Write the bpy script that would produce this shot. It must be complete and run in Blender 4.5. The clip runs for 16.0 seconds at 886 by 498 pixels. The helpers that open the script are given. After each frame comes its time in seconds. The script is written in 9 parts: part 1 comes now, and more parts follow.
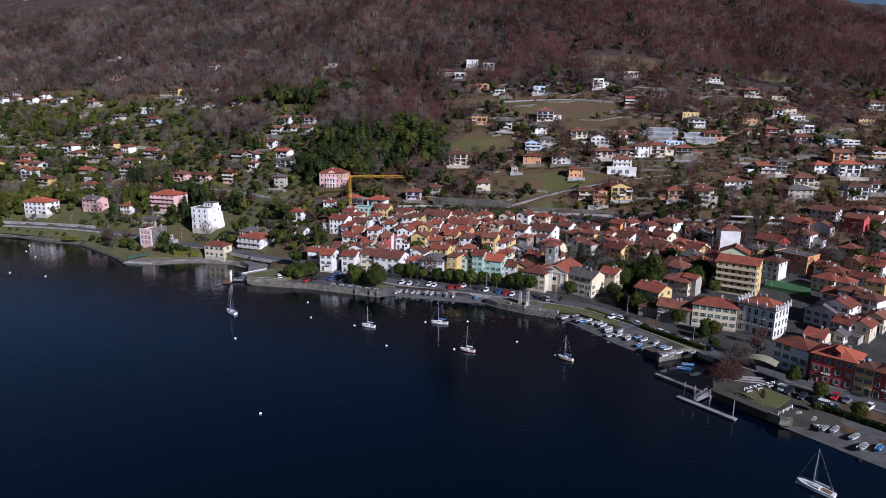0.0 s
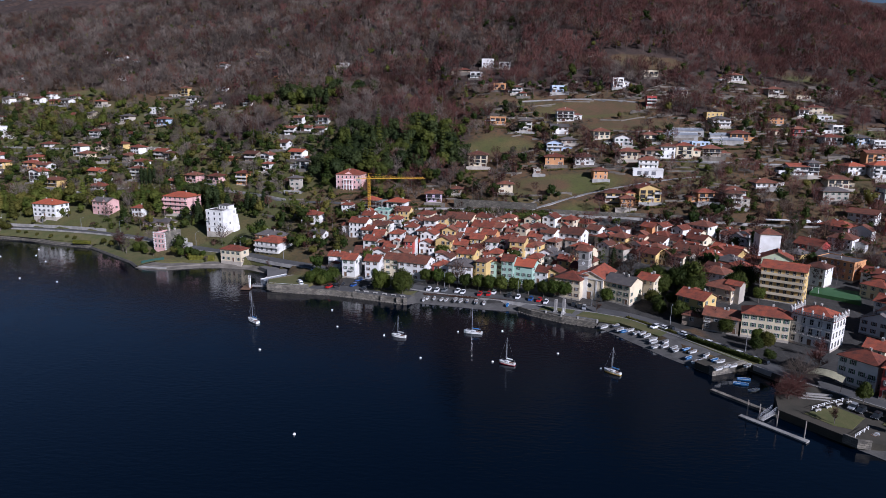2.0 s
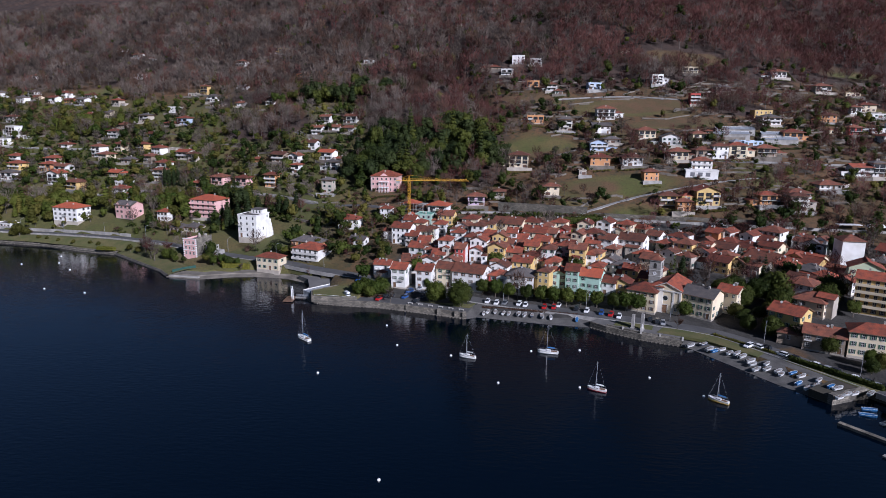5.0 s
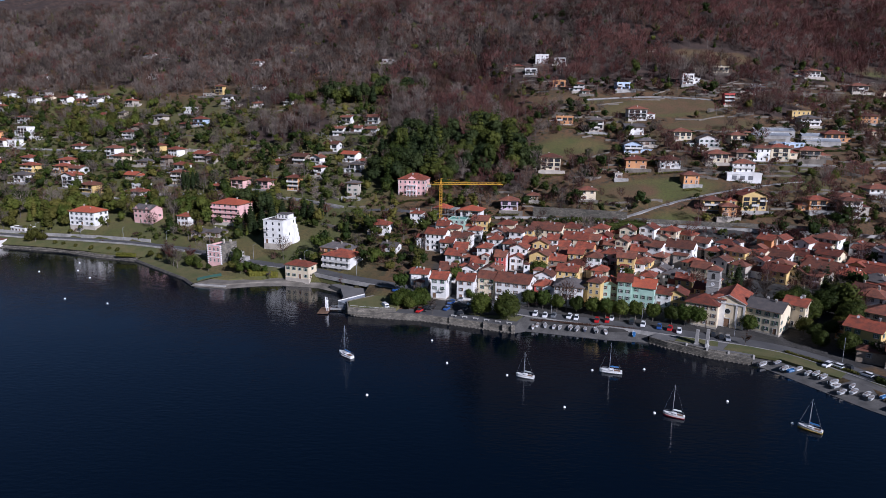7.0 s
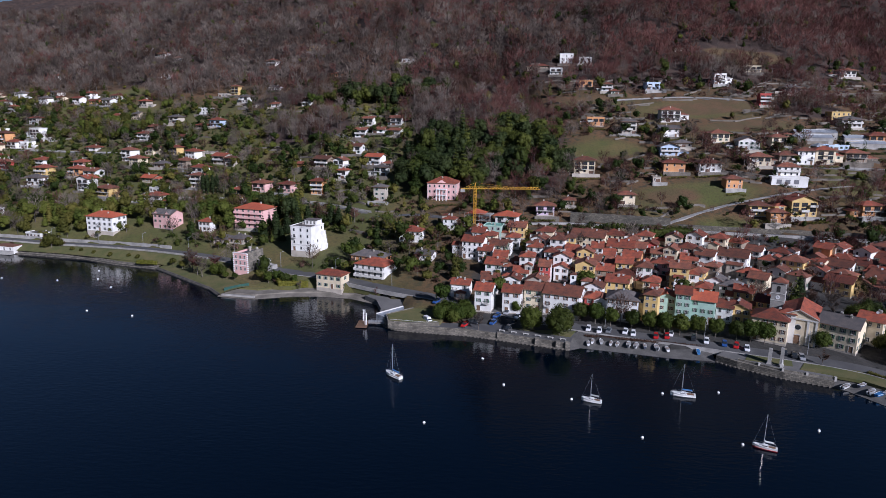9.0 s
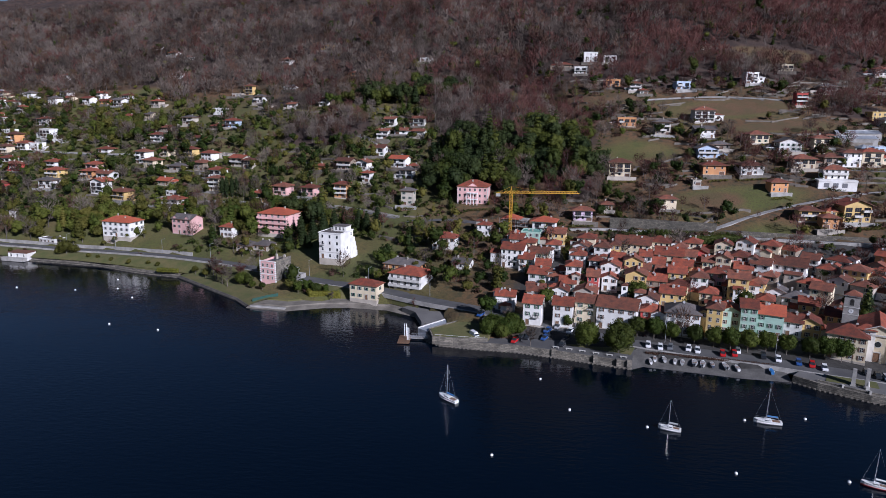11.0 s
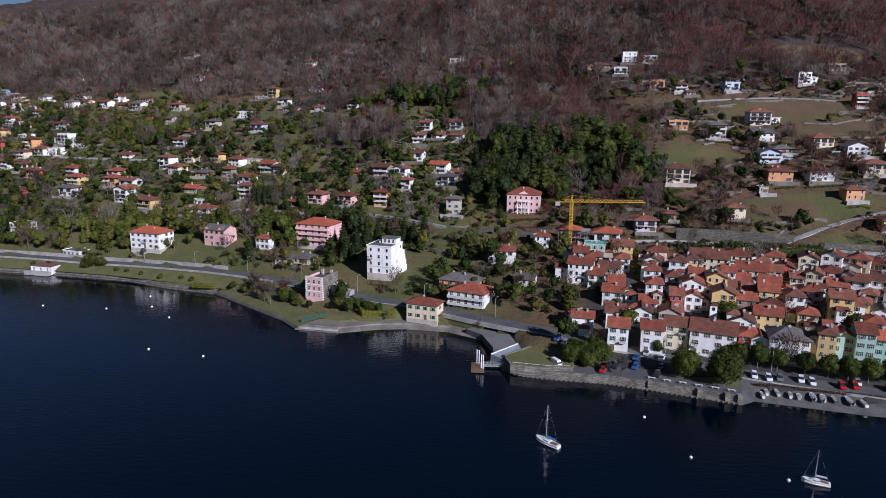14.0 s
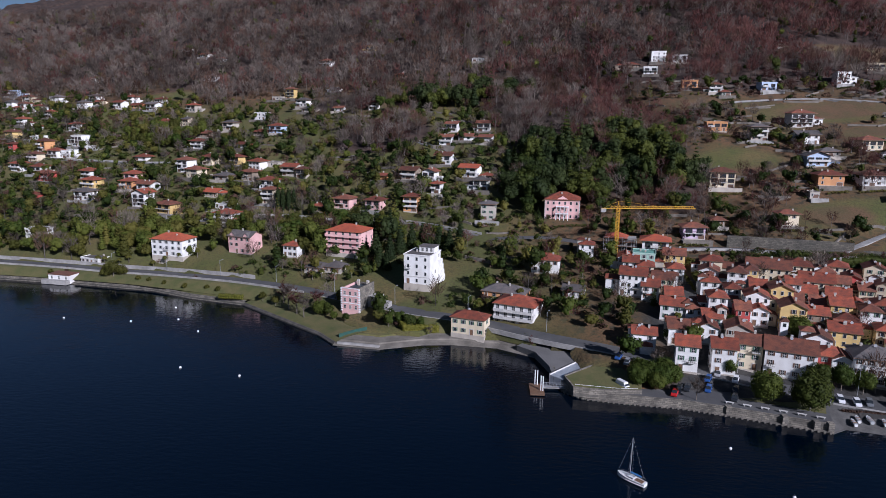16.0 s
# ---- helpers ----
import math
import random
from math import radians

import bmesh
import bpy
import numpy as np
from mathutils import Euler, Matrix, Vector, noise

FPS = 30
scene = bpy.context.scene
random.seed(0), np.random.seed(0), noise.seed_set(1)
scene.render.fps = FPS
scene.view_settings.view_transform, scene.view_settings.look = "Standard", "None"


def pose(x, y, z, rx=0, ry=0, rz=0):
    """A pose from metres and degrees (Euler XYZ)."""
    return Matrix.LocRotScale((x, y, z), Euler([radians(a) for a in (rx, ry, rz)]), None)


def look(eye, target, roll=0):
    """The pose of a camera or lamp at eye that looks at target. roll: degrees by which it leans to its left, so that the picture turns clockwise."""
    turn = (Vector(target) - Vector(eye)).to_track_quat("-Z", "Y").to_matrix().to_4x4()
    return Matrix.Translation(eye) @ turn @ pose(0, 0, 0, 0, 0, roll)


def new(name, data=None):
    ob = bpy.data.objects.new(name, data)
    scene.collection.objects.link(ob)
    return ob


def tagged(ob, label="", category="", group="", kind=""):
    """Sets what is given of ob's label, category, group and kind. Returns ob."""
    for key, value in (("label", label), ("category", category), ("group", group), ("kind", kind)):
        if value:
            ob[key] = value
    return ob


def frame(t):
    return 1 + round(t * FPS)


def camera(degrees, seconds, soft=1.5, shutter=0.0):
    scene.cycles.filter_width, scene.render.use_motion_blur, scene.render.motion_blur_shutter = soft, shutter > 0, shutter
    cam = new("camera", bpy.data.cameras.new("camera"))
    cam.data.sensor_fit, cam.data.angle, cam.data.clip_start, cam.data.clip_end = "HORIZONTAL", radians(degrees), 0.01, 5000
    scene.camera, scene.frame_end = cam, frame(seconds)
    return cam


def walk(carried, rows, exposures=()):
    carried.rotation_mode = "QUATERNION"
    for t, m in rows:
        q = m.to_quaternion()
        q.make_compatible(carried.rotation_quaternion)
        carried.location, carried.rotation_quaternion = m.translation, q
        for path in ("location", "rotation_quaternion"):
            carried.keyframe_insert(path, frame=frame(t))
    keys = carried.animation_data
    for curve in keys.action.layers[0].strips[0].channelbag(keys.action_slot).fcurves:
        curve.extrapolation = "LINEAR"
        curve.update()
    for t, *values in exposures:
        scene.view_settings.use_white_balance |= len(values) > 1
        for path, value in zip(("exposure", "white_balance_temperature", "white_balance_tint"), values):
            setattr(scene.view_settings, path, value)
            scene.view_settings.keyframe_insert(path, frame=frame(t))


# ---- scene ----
cam = camera(69.5, 16.0, soft=0.6)
PATH = [
    (0, (-2.321, 0.543, 83.632), (-2.368, 2.495, 83.198), 0.7),
    (0.5, (-4.796, 3.399, 83.189), (-4.845, 5.351, 82.756), 0.7),
    (1, (-7.723, 6.684, 82.898), (-7.774, 8.637, 82.467), 0.7),
    (1.5, (-11.281, 9.836, 82.713), (-11.332, 11.788, 82.283), 0.7),
    (2, (-14.424, 13.182, 82.471), (-14.479, 15.134, 82.04), 0.7),
    (2.5, (-18.5, 16.82, 82.058), (-18.557, 18.772, 81.628), 0.7),
    (3, (-22.138, 20.274, 82.015), (-22.197, 22.226, 81.584), 0.6),
    (3.5, (-26.13, 23.976, 81.789), (-26.193, 25.927, 81.357), 0.6),
    (4, (-29.927, 27.601, 81.41), (-29.992, 29.553, 80.978), 0.6),
    (6.5, (-50.751, 46.233, 81.092), (-50.828, 48.184, 80.659), 0.6),
    (7, (-54.781, 49.969, 81.029), (-54.861, 51.92, 80.598), 0.6),
    (7.5, (-58.865, 53.727, 81.135), (-58.948, 55.677, 80.703), 0.6),
    (8, (-63.122, 57.349, 81.182), (-63.207, 59.3, 80.75), 0.6),
    (8.5, (-67.23, 61.182, 81.076), (-67.318, 63.133, 80.645), 0.6),
    (9, (-71.443, 64.866, 81.181), (-71.534, 66.817, 80.751), 0.6),
    (11.5, (-92.402, 83.482, 81.335), (-92.501, 85.433, 80.904), 0.5),
    (12, (-96.23, 86.979, 81.276), (-96.334, 88.93, 80.848), 0.4),
    (12.5, (-100.572, 90.706, 81.193), (-100.677, 92.657, 80.766), 0.5),
    (13, (-104.733, 94.502, 81.262), (-104.839, 96.453, 80.836), 0.5),
    (13.5, (-108.963, 98.093, 81.265), (-109.072, 100.044, 80.84), 0.4),
    (14, (-113.172, 101.706, 81.286), (-113.282, 103.658, 80.862), 0.4),
    (14.5, (-117.358, 105.322, 81.5), (-117.47, 107.273, 81.075), 0.4),
    (15, (-121.462, 108.842, 81.726), (-121.578, 110.793, 81.302), 0.4),
    (15.5, (-125.8, 112.41, 81.847), (-125.916, 114.361, 81.422), 0.4),
    (16, (-129.901, 116.026, 81.5), (-130.021, 117.977, 81.078), 0.4),
]
walk(cam, [(t, look(eye, target, roll)) for t, eye, target, roll in PATH], exposures=((0.0, 0.14, 5400, 22), (16.0, 0.14, 5400, 22)))

# ---- light ----
SUN_DIR = Vector((0.62, -0.73, 0.50)).normalized()
sun = new("sun", bpy.data.lights.new("sun", "SUN"))
sun.data.energy, sun.data.angle, sun.data.color = 5.0, radians(0.5), (1.0, 0.95, 0.88)
sun.matrix_world = look((0, 0, 400), Vector((0, 0, 400)) - SUN_DIR)
world = bpy.data.worlds.new("sky")
scene.world = world
world.use_nodes = True
wn = world.node_tree.nodes
sky = wn.new("ShaderNodeTexSky")
sky.sky_type, sky.sun_disc = "NISHITA", False
sky.dust_density, sky.ozone_density = 0.2, 3.0
sky.sun_elevation = math.asin(SUN_DIR.z)
sky.sun_rotation = math.atan2(SUN_DIR.x, SUN_DIR.y)
wn["Background"].inputs["Strength"].default_value = 0.029
world.node_tree.links.new(sky.outputs[0], wn["Background"].inputs["Color"])


# ---- lie of the land ----
# Heights in metres and, for places along the shore (x), how far back (y) each height is reached.
LEVELS = (2.2, 10, 25, 45, 70, 100, 125)
SLOPES = (
    (-700, 440, 475, 540, 615, 690, 790, 850),
    (-524, 425, 460, 520, 590, 655, 748, 805),
    (-440, 410, 450, 522, 575, 647, 725, 780),
    (-300, 402, 425, 475, 540, 615, 692, 750),
    (-160, 345, 385, 445, 500, 560, 648, 698),
    (-90, 300, 352, 425, 482, 545, 628, 684),
    (0, 286, 343, 410, 470, 524, 608, 672),
    (60, 272, 350, 400, 455, 520, 600, 660),
    (130, 235, 318, 385, 440, 508, 592, 648),
    (190, 190, 312, 385, 440, 518, 596, 652),
    (260, 170, 312, 380, 434, 522, 600, 664),
    (500, 150, 310, 390, 450, 540, 630, 700),
)
SHORE = [(420, -240), (200, 18), (150, 79), (101, 142), (86, 162), (74, 178.5), (78, 189), (86, 202), (80, 211), (66.5, 206.5), (57, 220), (41, 247.5),
         (38, 249.5), (26, 255), (15, 263), (10, 268), (-5, 270), (-33, 277), (-37.5, 274.3), (-60, 282), (-73, 286), (-89, 288), (-99, 290), (-104, 293.5),
         (-107, 300), (-107.5, 309), (-111, 321), (-124, 329), (-140, 331), (-150, 330), (-165, 324.5), (-182, 327.5), (-190, 337), (-231, 371), (-258, 379), (-280, 389),
         (-325, 397.5), (-363, 402), (-460, 408), (-700, 425), (-1200, 440)]


def level_at(x, y):
    """Height of the undisturbed slope at x, y (arrays)."""
    x, y = np.atleast_1d(np.asarray(x, float)), np.atleast_1d(np.asarray(y, float))
    xs = np.array([s[0] for s in SLOPES], float)
    back = np.stack([np.interp(x, xs, [s[k + 1] for s in SLOPES]) for k in range(len(LEVELS))], -1)
    z = np.full(x.shape, float(LEVELS[0]))
    for k in range(len(LEVELS) - 1):
        a, b = back[:, k], back[:, k + 1]
        f = np.clip((y - a) / (b - a), 0, 1)
        z += (LEVELS[k + 1] - LEVELS[k]) * f
    over = np.maximum(y - back[:, -1], 0)
    rise = 0.50 * over - 0.00005 * over ** 2 * (over < 2800)
    # the shoulder sinks away at both ends of the range
    left = np.clip((-x - 420) / 420, 0, 1) * np.clip(over / 300, 0, 1)
    right = np.clip((x - 380) / 260, 0, 1) * np.clip(over / 150, 0, 1)
    edge = np.clip((-x - 800) / 120, 0, 1) * np.clip(over / 300, 0, 1)
    return z + rise * (1 - 0.36 * left) * (1 - 0.10 * edge) * (1 - 0.5 * right)


def inland(x, y):
    """Signed distance to the shore: positive on land."""
    x, y = np.atleast_1d(np.asarray(x, float)), np.atleast_1d(np.asarray(y, float))
    best = np.full(x.shape, 1e9)
    inside = np.zeros(x.shape, bool)
    ring = SHORE + [(-1200, 3000), (1500, 3000), (1500, -240)]
    for (ax, ay), (bx, by) in zip(ring, ring[1:] + ring[:1]):
        hit = ((ay > y) != (by > y)) & (x < (bx - ax) * (y - ay) / ((by - ay) or 1e-9) + ax)
        inside ^= hit
    for (ax, ay), (bx, by) in zip(SHORE, SHORE[1:]):
        ex, ey = bx - ax, by - ay
        s = np.clip(((x - ax) * ex + (y - ay) * ey) / (ex * ex + ey * ey), 0, 1)
        best = np.minimum(best, np.hypot(x - ax - s * ex, y - ay - s * ey))
    return np.where(inside, best, -best)


STEP, GX0, GX1, GY0, GY1 = 6.0, -1100, 900, 60, 1500
gxs, gys = np.arange(GX0, GX1 + 1, STEP), np.arange(GY0, GY1 + 1, STEP)
GX, GY = np.meshgrid(gxs, gys)
GZ = level_at(GX.ravel(), GY.ravel()).reshape(GX.shape)
for _ in range(3):      # soften the folds of the slope
    pad = np.pad(GZ, 1, mode="edge")
    GZ = (pad[:-2, 1:-1] + pad[2:, 1:-1] + pad[1:-1, :-2] + pad[1:-1, 2:] + 2 * GZ) / 6
IN = inland(GX.ravel(), GY.ravel()).reshape(GX.shape)
rough = np.array([noise.fractal((a * 0.012, b * 0.012, 0), 1.0, 2.0, 4) for a, b in zip(GX.ravel(), GY.ravel())]).reshape(GX.shape)
big = np.array([noise.noise((a * 0.0045, b * 0.0045, 7)) for a, b in zip(GX.ravel(), GY.ravel())]).reshape(GX.shape)
gully = np.array([abs(noise.noise((a * 0.011, b * 0.004, 2))) + 0.5 * abs(noise.noise((a * 0.027, b * 0.012, 5))) for a, b in zip(GX.ravel(), GY.ravel())]).reshape(GX.shape)
GZ += np.clip((GZ - 20) / 60, 0, 1) * rough * 2.2 + np.clip((GZ - 118) / 60, 0, 1) * (rough * 5 - gully * 26 + 6) + np.clip((GZ - 130) / 120, 0, 1) * big * 24
# the ravine beside the evergreen grove
RAVINE = [(-24, 515), (-26, 540), (-31, 593), (-43, 651), (-55, 705), (-72, 790), (-80, 860)]
run = np.interp(GY, [p[1] for p in RAVINE], [p[0] for p in RAVINE])
GZ -= 11 * np.exp(-((GX - run) / 14) ** 2) * np.clip((GY - 505) / 60, 0, 1) * np.clip((940 - GY) / 100, 0, 1)
# roads: the land is levelled under them
LAKE_ROAD = [(230, 40), (180, 98), (135, 152), (118, 171), (102, 189.5), (86.5, 208), (78, 223), (68, 238), (55.5, 258), (39, 267), (22, 273), (3, 280.6), (-17, 287), (-32, 292),
             (-50, 300), (-66, 309), (-86, 318.5), (-103, 326.5), (-114, 332.5), (-125, 340), (-136, 346.5), (-150, 351.5), (-172, 362), (-206, 379), (-241, 391.4), (-289, 405), (-335, 413), (-420, 424)]
UPPER_ROAD = [(-131, 419), (-101, 420), (-77, 407), (-52, 401), (-23, 403), (-7, 399), (27, 392.5), (56, 388), (96, 379), (133, 370), (170, 366), (235, 364)]
LEFT_LANE = [(-289, 457), (-258, 460), (-237, 460), (-218, 450), (-194, 449), (-175, 447), (-157, 439), (-131, 424)]
TERRACE_LANE = [(118, 454), (141, 451), (174, 449), (215, 446), (260, 447)]
WEST_LANE = [(-450, 575), (-402, 563), (-364, 553), (-330, 548)]
TOP_LANE = [(36, 571), (66, 573), (98, 572), (130, 560)]
VILLA_LANE = [(-174, 544), (-163, 535), (-152, 523), (-148, 512)]
HILL_ROAD = [(27, 397), (46, 408), (64, 416), (91, 422.5), (111.5, 427), (140, 430)]


def level_road(points, half):
    """Samples a road every 3 m with a smooth height, and levels the land under it."""
    way = []
    for (ax, ay), (bx, by) in zip(points, points[1:]):
        n = max(1, int(math.hypot(bx - ax, by - ay) / 3))
        way += [(ax + (bx - ax) * k / n, ay + (by - ay) * k / n) for k in range(n)]
    way = np.array(way + [points[-1]])
    for _ in range(6):
        way[1:-1] = (way[:-2] + 2 * way[1:-1] + way[2:]) / 4
    z = level_at(way[:, 0], way[:, 1])
    for _ in range(40):
        z[1:-1] = (z[:-2] + 2 * z[1:-1] + z[2:]) / 4
    z = np.maximum(z, 2.3)
    flat = np.full(GZ.shape, 1e9)
    for (px, py), pz in zip(way, z):
        far = np.hypot(GX - px, GY - py)
        near = far < np.minimum(flat, half + 6)
        flat[near] = far[near]
        GZ[near] = np.where(far[near] < half + 5, pz - 0.12, GZ[near])
    return [(a, b, c) for (a, b), c in zip(way, z)]


lake_way = level_road(LAKE_ROAD, 4)
upper_way = level_road(UPPER_ROAD, 3.5)
hill_way = level_road(HILL_ROAD, 2)
lanes = [level_road(p, 1.5) for p in (LEFT_LANE, TERRACE_LANE, WEST_LANE, TOP_LANE, VILLA_LANE)]
GZ = np.where(IN < 6, -5.0, np.maximum(GZ, 2.15))
GZ = np.where((GX < -190) & (IN >= 6) & (IN < 11), 1.2, GZ)


def ground(x, y):
    """Height of the land at one place."""
    fx, fy = (x - GX0) / STEP, (y - GY0) / STEP
    i, j = int(min(max(fx, 0), len(gxs) - 2)), int(min(max(fy, 0), len(gys) - 2))
    u, v = min(max(fx - i, 0), 1), min(max(fy - j, 0), 1)
    z = GZ[j, i] * (1 - u) * (1 - v) + GZ[j, i + 1] * u * (1 - v) + GZ[j + 1, i] * (1 - u) * v + GZ[j + 1, i + 1] * u * v
    return float(max(z, 2.2))



RAMPS = ((0, 4, 0.1), (9, 12, 0.1), (15, 18, 0.1), (25, 31, 0.15))      # runs of the shore that slope into the water, with the height of their edge


def deck(x, y):
    """Height of the quays, ramps and beaches, and of the land behind them."""
    best, run = 1e9, 0
    for k, ((ax, ay), (bx, by)) in enumerate(zip(SHORE, SHORE[1:])):
        ex, ey = bx - ax, by - ay
        f = min(max(((x - ax) * ex + (y - ay) * ey) / (ex * ex + ey * ey), 0), 1)
        q = math.hypot(x - ax - f * ex, y - ay - f * ey)
        if q < best:
            best, run = q, k
    for a, b, edge in RAMPS:
        if a <= run < b:
            return min(edge + (2.3 - edge) * best / 11, 2.3) if best < 14 else max(2.3, ground(x, y))
    return 2.3 if best < 14 else max(2.3, ground(x, y))

# ---- materials ----
def surface(name, col, col2=None, scale=0.5, rough=0.85, bump=0.3, fine=6.0, rand=0.12, metal=0.0, stain=0.25):
    """A surface of two mottled colours with fine relief; objects differ a little in value."""
    m = bpy.data.materials.new(name)
    m.use_nodes = True
    nt = m.node_tree
    n, l = nt.nodes, nt.links
    b = n["Principled BSDF"]
    tc = n.new("ShaderNodeTexCoord")
    big, small = n.new("ShaderNodeTexNoise"), n.new("ShaderNodeTexNoise")
    big.inputs["Scale"].default_value, big.inputs["Detail"].default_value = scale, 6
    small.inputs["Scale"].default_value, small.inputs["Detail"].default_value = fine, 4
    l.new(tc.outputs["Object"], big.inputs["Vector"])
    l.new(tc.outputs["Object"], small.inputs["Vector"])
    mix = n.new("ShaderNodeMix")
    mix.data_type = "RGBA"
    mix.inputs["A"].default_value = (*col, 1)
    mix.inputs["B"].default_value = (*(col2 or tuple(c * 0.72 for c in col)), 1)
    ramp = n.new("ShaderNodeMapRange")
    ramp.inputs["From Min"].default_value, ramp.inputs["From Max"].default_value = 0.35, 0.68
    l.new(big.outputs["Fac"], ramp.inputs["Value"])
    l.new(ramp.outputs["Result"], mix.inputs["Factor"])
    info = n.new("ShaderNodeObjectInfo")
    val = n.new("ShaderNodeMapRange")
    val.inputs["To Min"].default_value, val.inputs["To Max"].default_value = 1 - rand, 1 + rand * 0.6
    l.new(info.outputs["Random"], val.inputs["Value"])
    grain = n.new("ShaderNodeMapRange")
    grain.inputs["To Min"].default_value, grain.inputs["To Max"].default_value = 1 - stain, 1 + stain
    l.new(small.outputs["Fac"], grain.inputs["Value"])
    mul = n.new("ShaderNodeMath")
    mul.operation = "MULTIPLY"
    l.new(val.outputs["Result"], mul.inputs[0])
    l.new(grain.outputs["Result"], mul.inputs[1])
    hsv = n.new("ShaderNodeHueSaturation")
    l.new(mix.outputs["Result"], hsv.inputs["Color"])
    l.new(mul.outputs[0], hsv.inputs["Value"])
    l.new(hsv.outputs["Color"], b.inputs["Base Color"])
    bp = n.new("ShaderNodeBump")
    bp.inputs["Strength"].default_value, bp.inputs["Distance"].default_value = bump, 0.05
    l.new(small.outputs["Fac"], bp.inputs["Height"])
    l.new(bp.outputs["Normal"], b.inputs["Normal"])
    b.inputs["Roughness"].default_value, b.inputs["Metallic"].default_value = rough, metal
    return m


def plain(name, col, rough=0.5, metal=0.0):
    m = bpy.data.materials.new(name)
    m.use_nodes = True
    b = m.node_tree.nodes["Principled BSDF"]
    b.inputs["Base Color"].default_value, b.inputs["Roughness"].default_value, b.inputs["Metallic"].default_value = (*col, 1), rough, metal
    return m


def foliage(name, col, col2, rough=0.6):
    """Leaves or twigs, each island of the mesh a shade of its own."""
    m = bpy.data.materials.new(name)
    m.use_nodes = True
    n, l = m.node_tree.nodes, m.node_tree.links
    b = n["Principled BSDF"]
    geo, info = n.new("ShaderNodeNewGeometry"), n.new("ShaderNodeObjectInfo")
    mix = n.new("ShaderNodeMix")
    mix.data_type = "RGBA"
    mix.inputs["A"].default_value, mix.inputs["B"].default_value = (*col, 1), (*col2, 1)
    tc, big = n.new("ShaderNodeTexCoord"), n.new("ShaderNodeTexNoise")
    big.inputs["Scale"].default_value, big.inputs["Detail"].default_value = 0.022, 5
    l.new(tc.outputs["Object"], big.inputs["Vector"])
    add = n.new("ShaderNodeMath")
    add.operation = "MULTIPLY_ADD"
    add.inputs[1].default_value, add.inputs[2].default_value = 1.8, -0.9
    l.new(big.outputs["Fac"], add.inputs[0])
    half = n.new("ShaderNodeMath")
    half.operation = "MULTIPLY_ADD"
    half.inputs[1].default_value = 0.35
    l.new(geo.outputs["Random Per Island"], half.inputs[0])
    l.new(add.outputs[0], half.inputs[2])
    obj = n.new("ShaderNodeMath")
    obj.operation, obj.use_clamp = "MULTIPLY_ADD", True
    obj.inputs[1].default_value = 0.4
    l.new(info.outputs["Random"], obj.inputs[0])
    tint, both_tints = n.new("ShaderNodeAttribute"), n.new("ShaderNodeMath")
    tint.attribute_name, both_tints.operation = "tint", "ADD"
    l.new(tint.outputs["Fac"], both_tints.inputs[0])
    l.new(half.outputs[0], both_tints.inputs[1])
    l.new(both_tints.outputs[0], obj.inputs[2])
    l.new(obj.outputs[0], mix.inputs["Factor"])
    l.new(mix.outputs["Result"], b.inputs["Base Color"])
    b.inputs["Roughness"].default_value, b.inputs["Specular IOR Level"].default_value = rough, 0.12
    # light also passes through leaves and fine twigs
    through_light, blend = n.new("ShaderNodeBsdfTranslucent"), n.new("ShaderNodeMixShader")
    l.new(mix.outputs["Result"], through_light.inputs["Color"])
    blend.inputs["Fac"].default_value = 0.35
    l.new(b.outputs[0], blend.inputs[1])
    l.new(through_light.outputs[0], blend.inputs[2])
    l.new(blend.outputs[0], n["Material Output"].inputs["Surface"])
    return m


WALLS = {
    "W": ("white", surface("white_plaster", (0.78, 0.77, 0.74), (0.62, 0.60, 0.56), 0.25, stain=0.10)),
    "C": ("cream", surface("cream_plaster", (0.70, 0.60, 0.42), (0.56, 0.47, 0.33), 0.25, stain=0.10)),
    "Y": ("yellow", surface("yellow_plaster", (0.68, 0.48, 0.18), (0.54, 0.38, 0.15), 0.25, stain=0.10)),
    "P": ("pink", surface("pink_plaster", (0.74, 0.45, 0.42), (0.60, 0.36, 0.33), 0.25, stain=0.10)),
    "L": ("lilac", surface("lilac_plaster", (0.58, 0.45, 0.56), (0.46, 0.36, 0.44), 0.25, stain=0.10)),
    "O": ("orange", surface("orange_plaster", (0.60, 0.30, 0.12), (0.46, 0.22, 0.10), 0.25, stain=0.10)),
    "R": ("red", surface("red_plaster", (0.46, 0.075, 0.06), (0.34, 0.06, 0.05), 0.25, stain=0.10)),
    "G": ("mint green", surface("mint_plaster", (0.40, 0.56, 0.46), (0.30, 0.43, 0.36), 0.25, stain=0.10)),
    "M": ("pale green", surface("pale_green_plaster", (0.56, 0.62, 0.42), (0.44, 0.50, 0.34), 0.25, stain=0.10)),
    "B": ("pale blue", surface("blue_plaster", (0.50, 0.60, 0.74), (0.40, 0.49, 0.62), 0.25, stain=0.10)),
    "E": ("grey-beige", surface("beige_plaster", (0.46, 0.41, 0.34), (0.34, 0.30, 0.25), 0.25, stain=0.14)),
    "T": ("weathered stone", surface("old_plaster", (0.34, 0.27, 0.20), (0.20, 0.16, 0.12), 0.4, stain=0.22)),
}
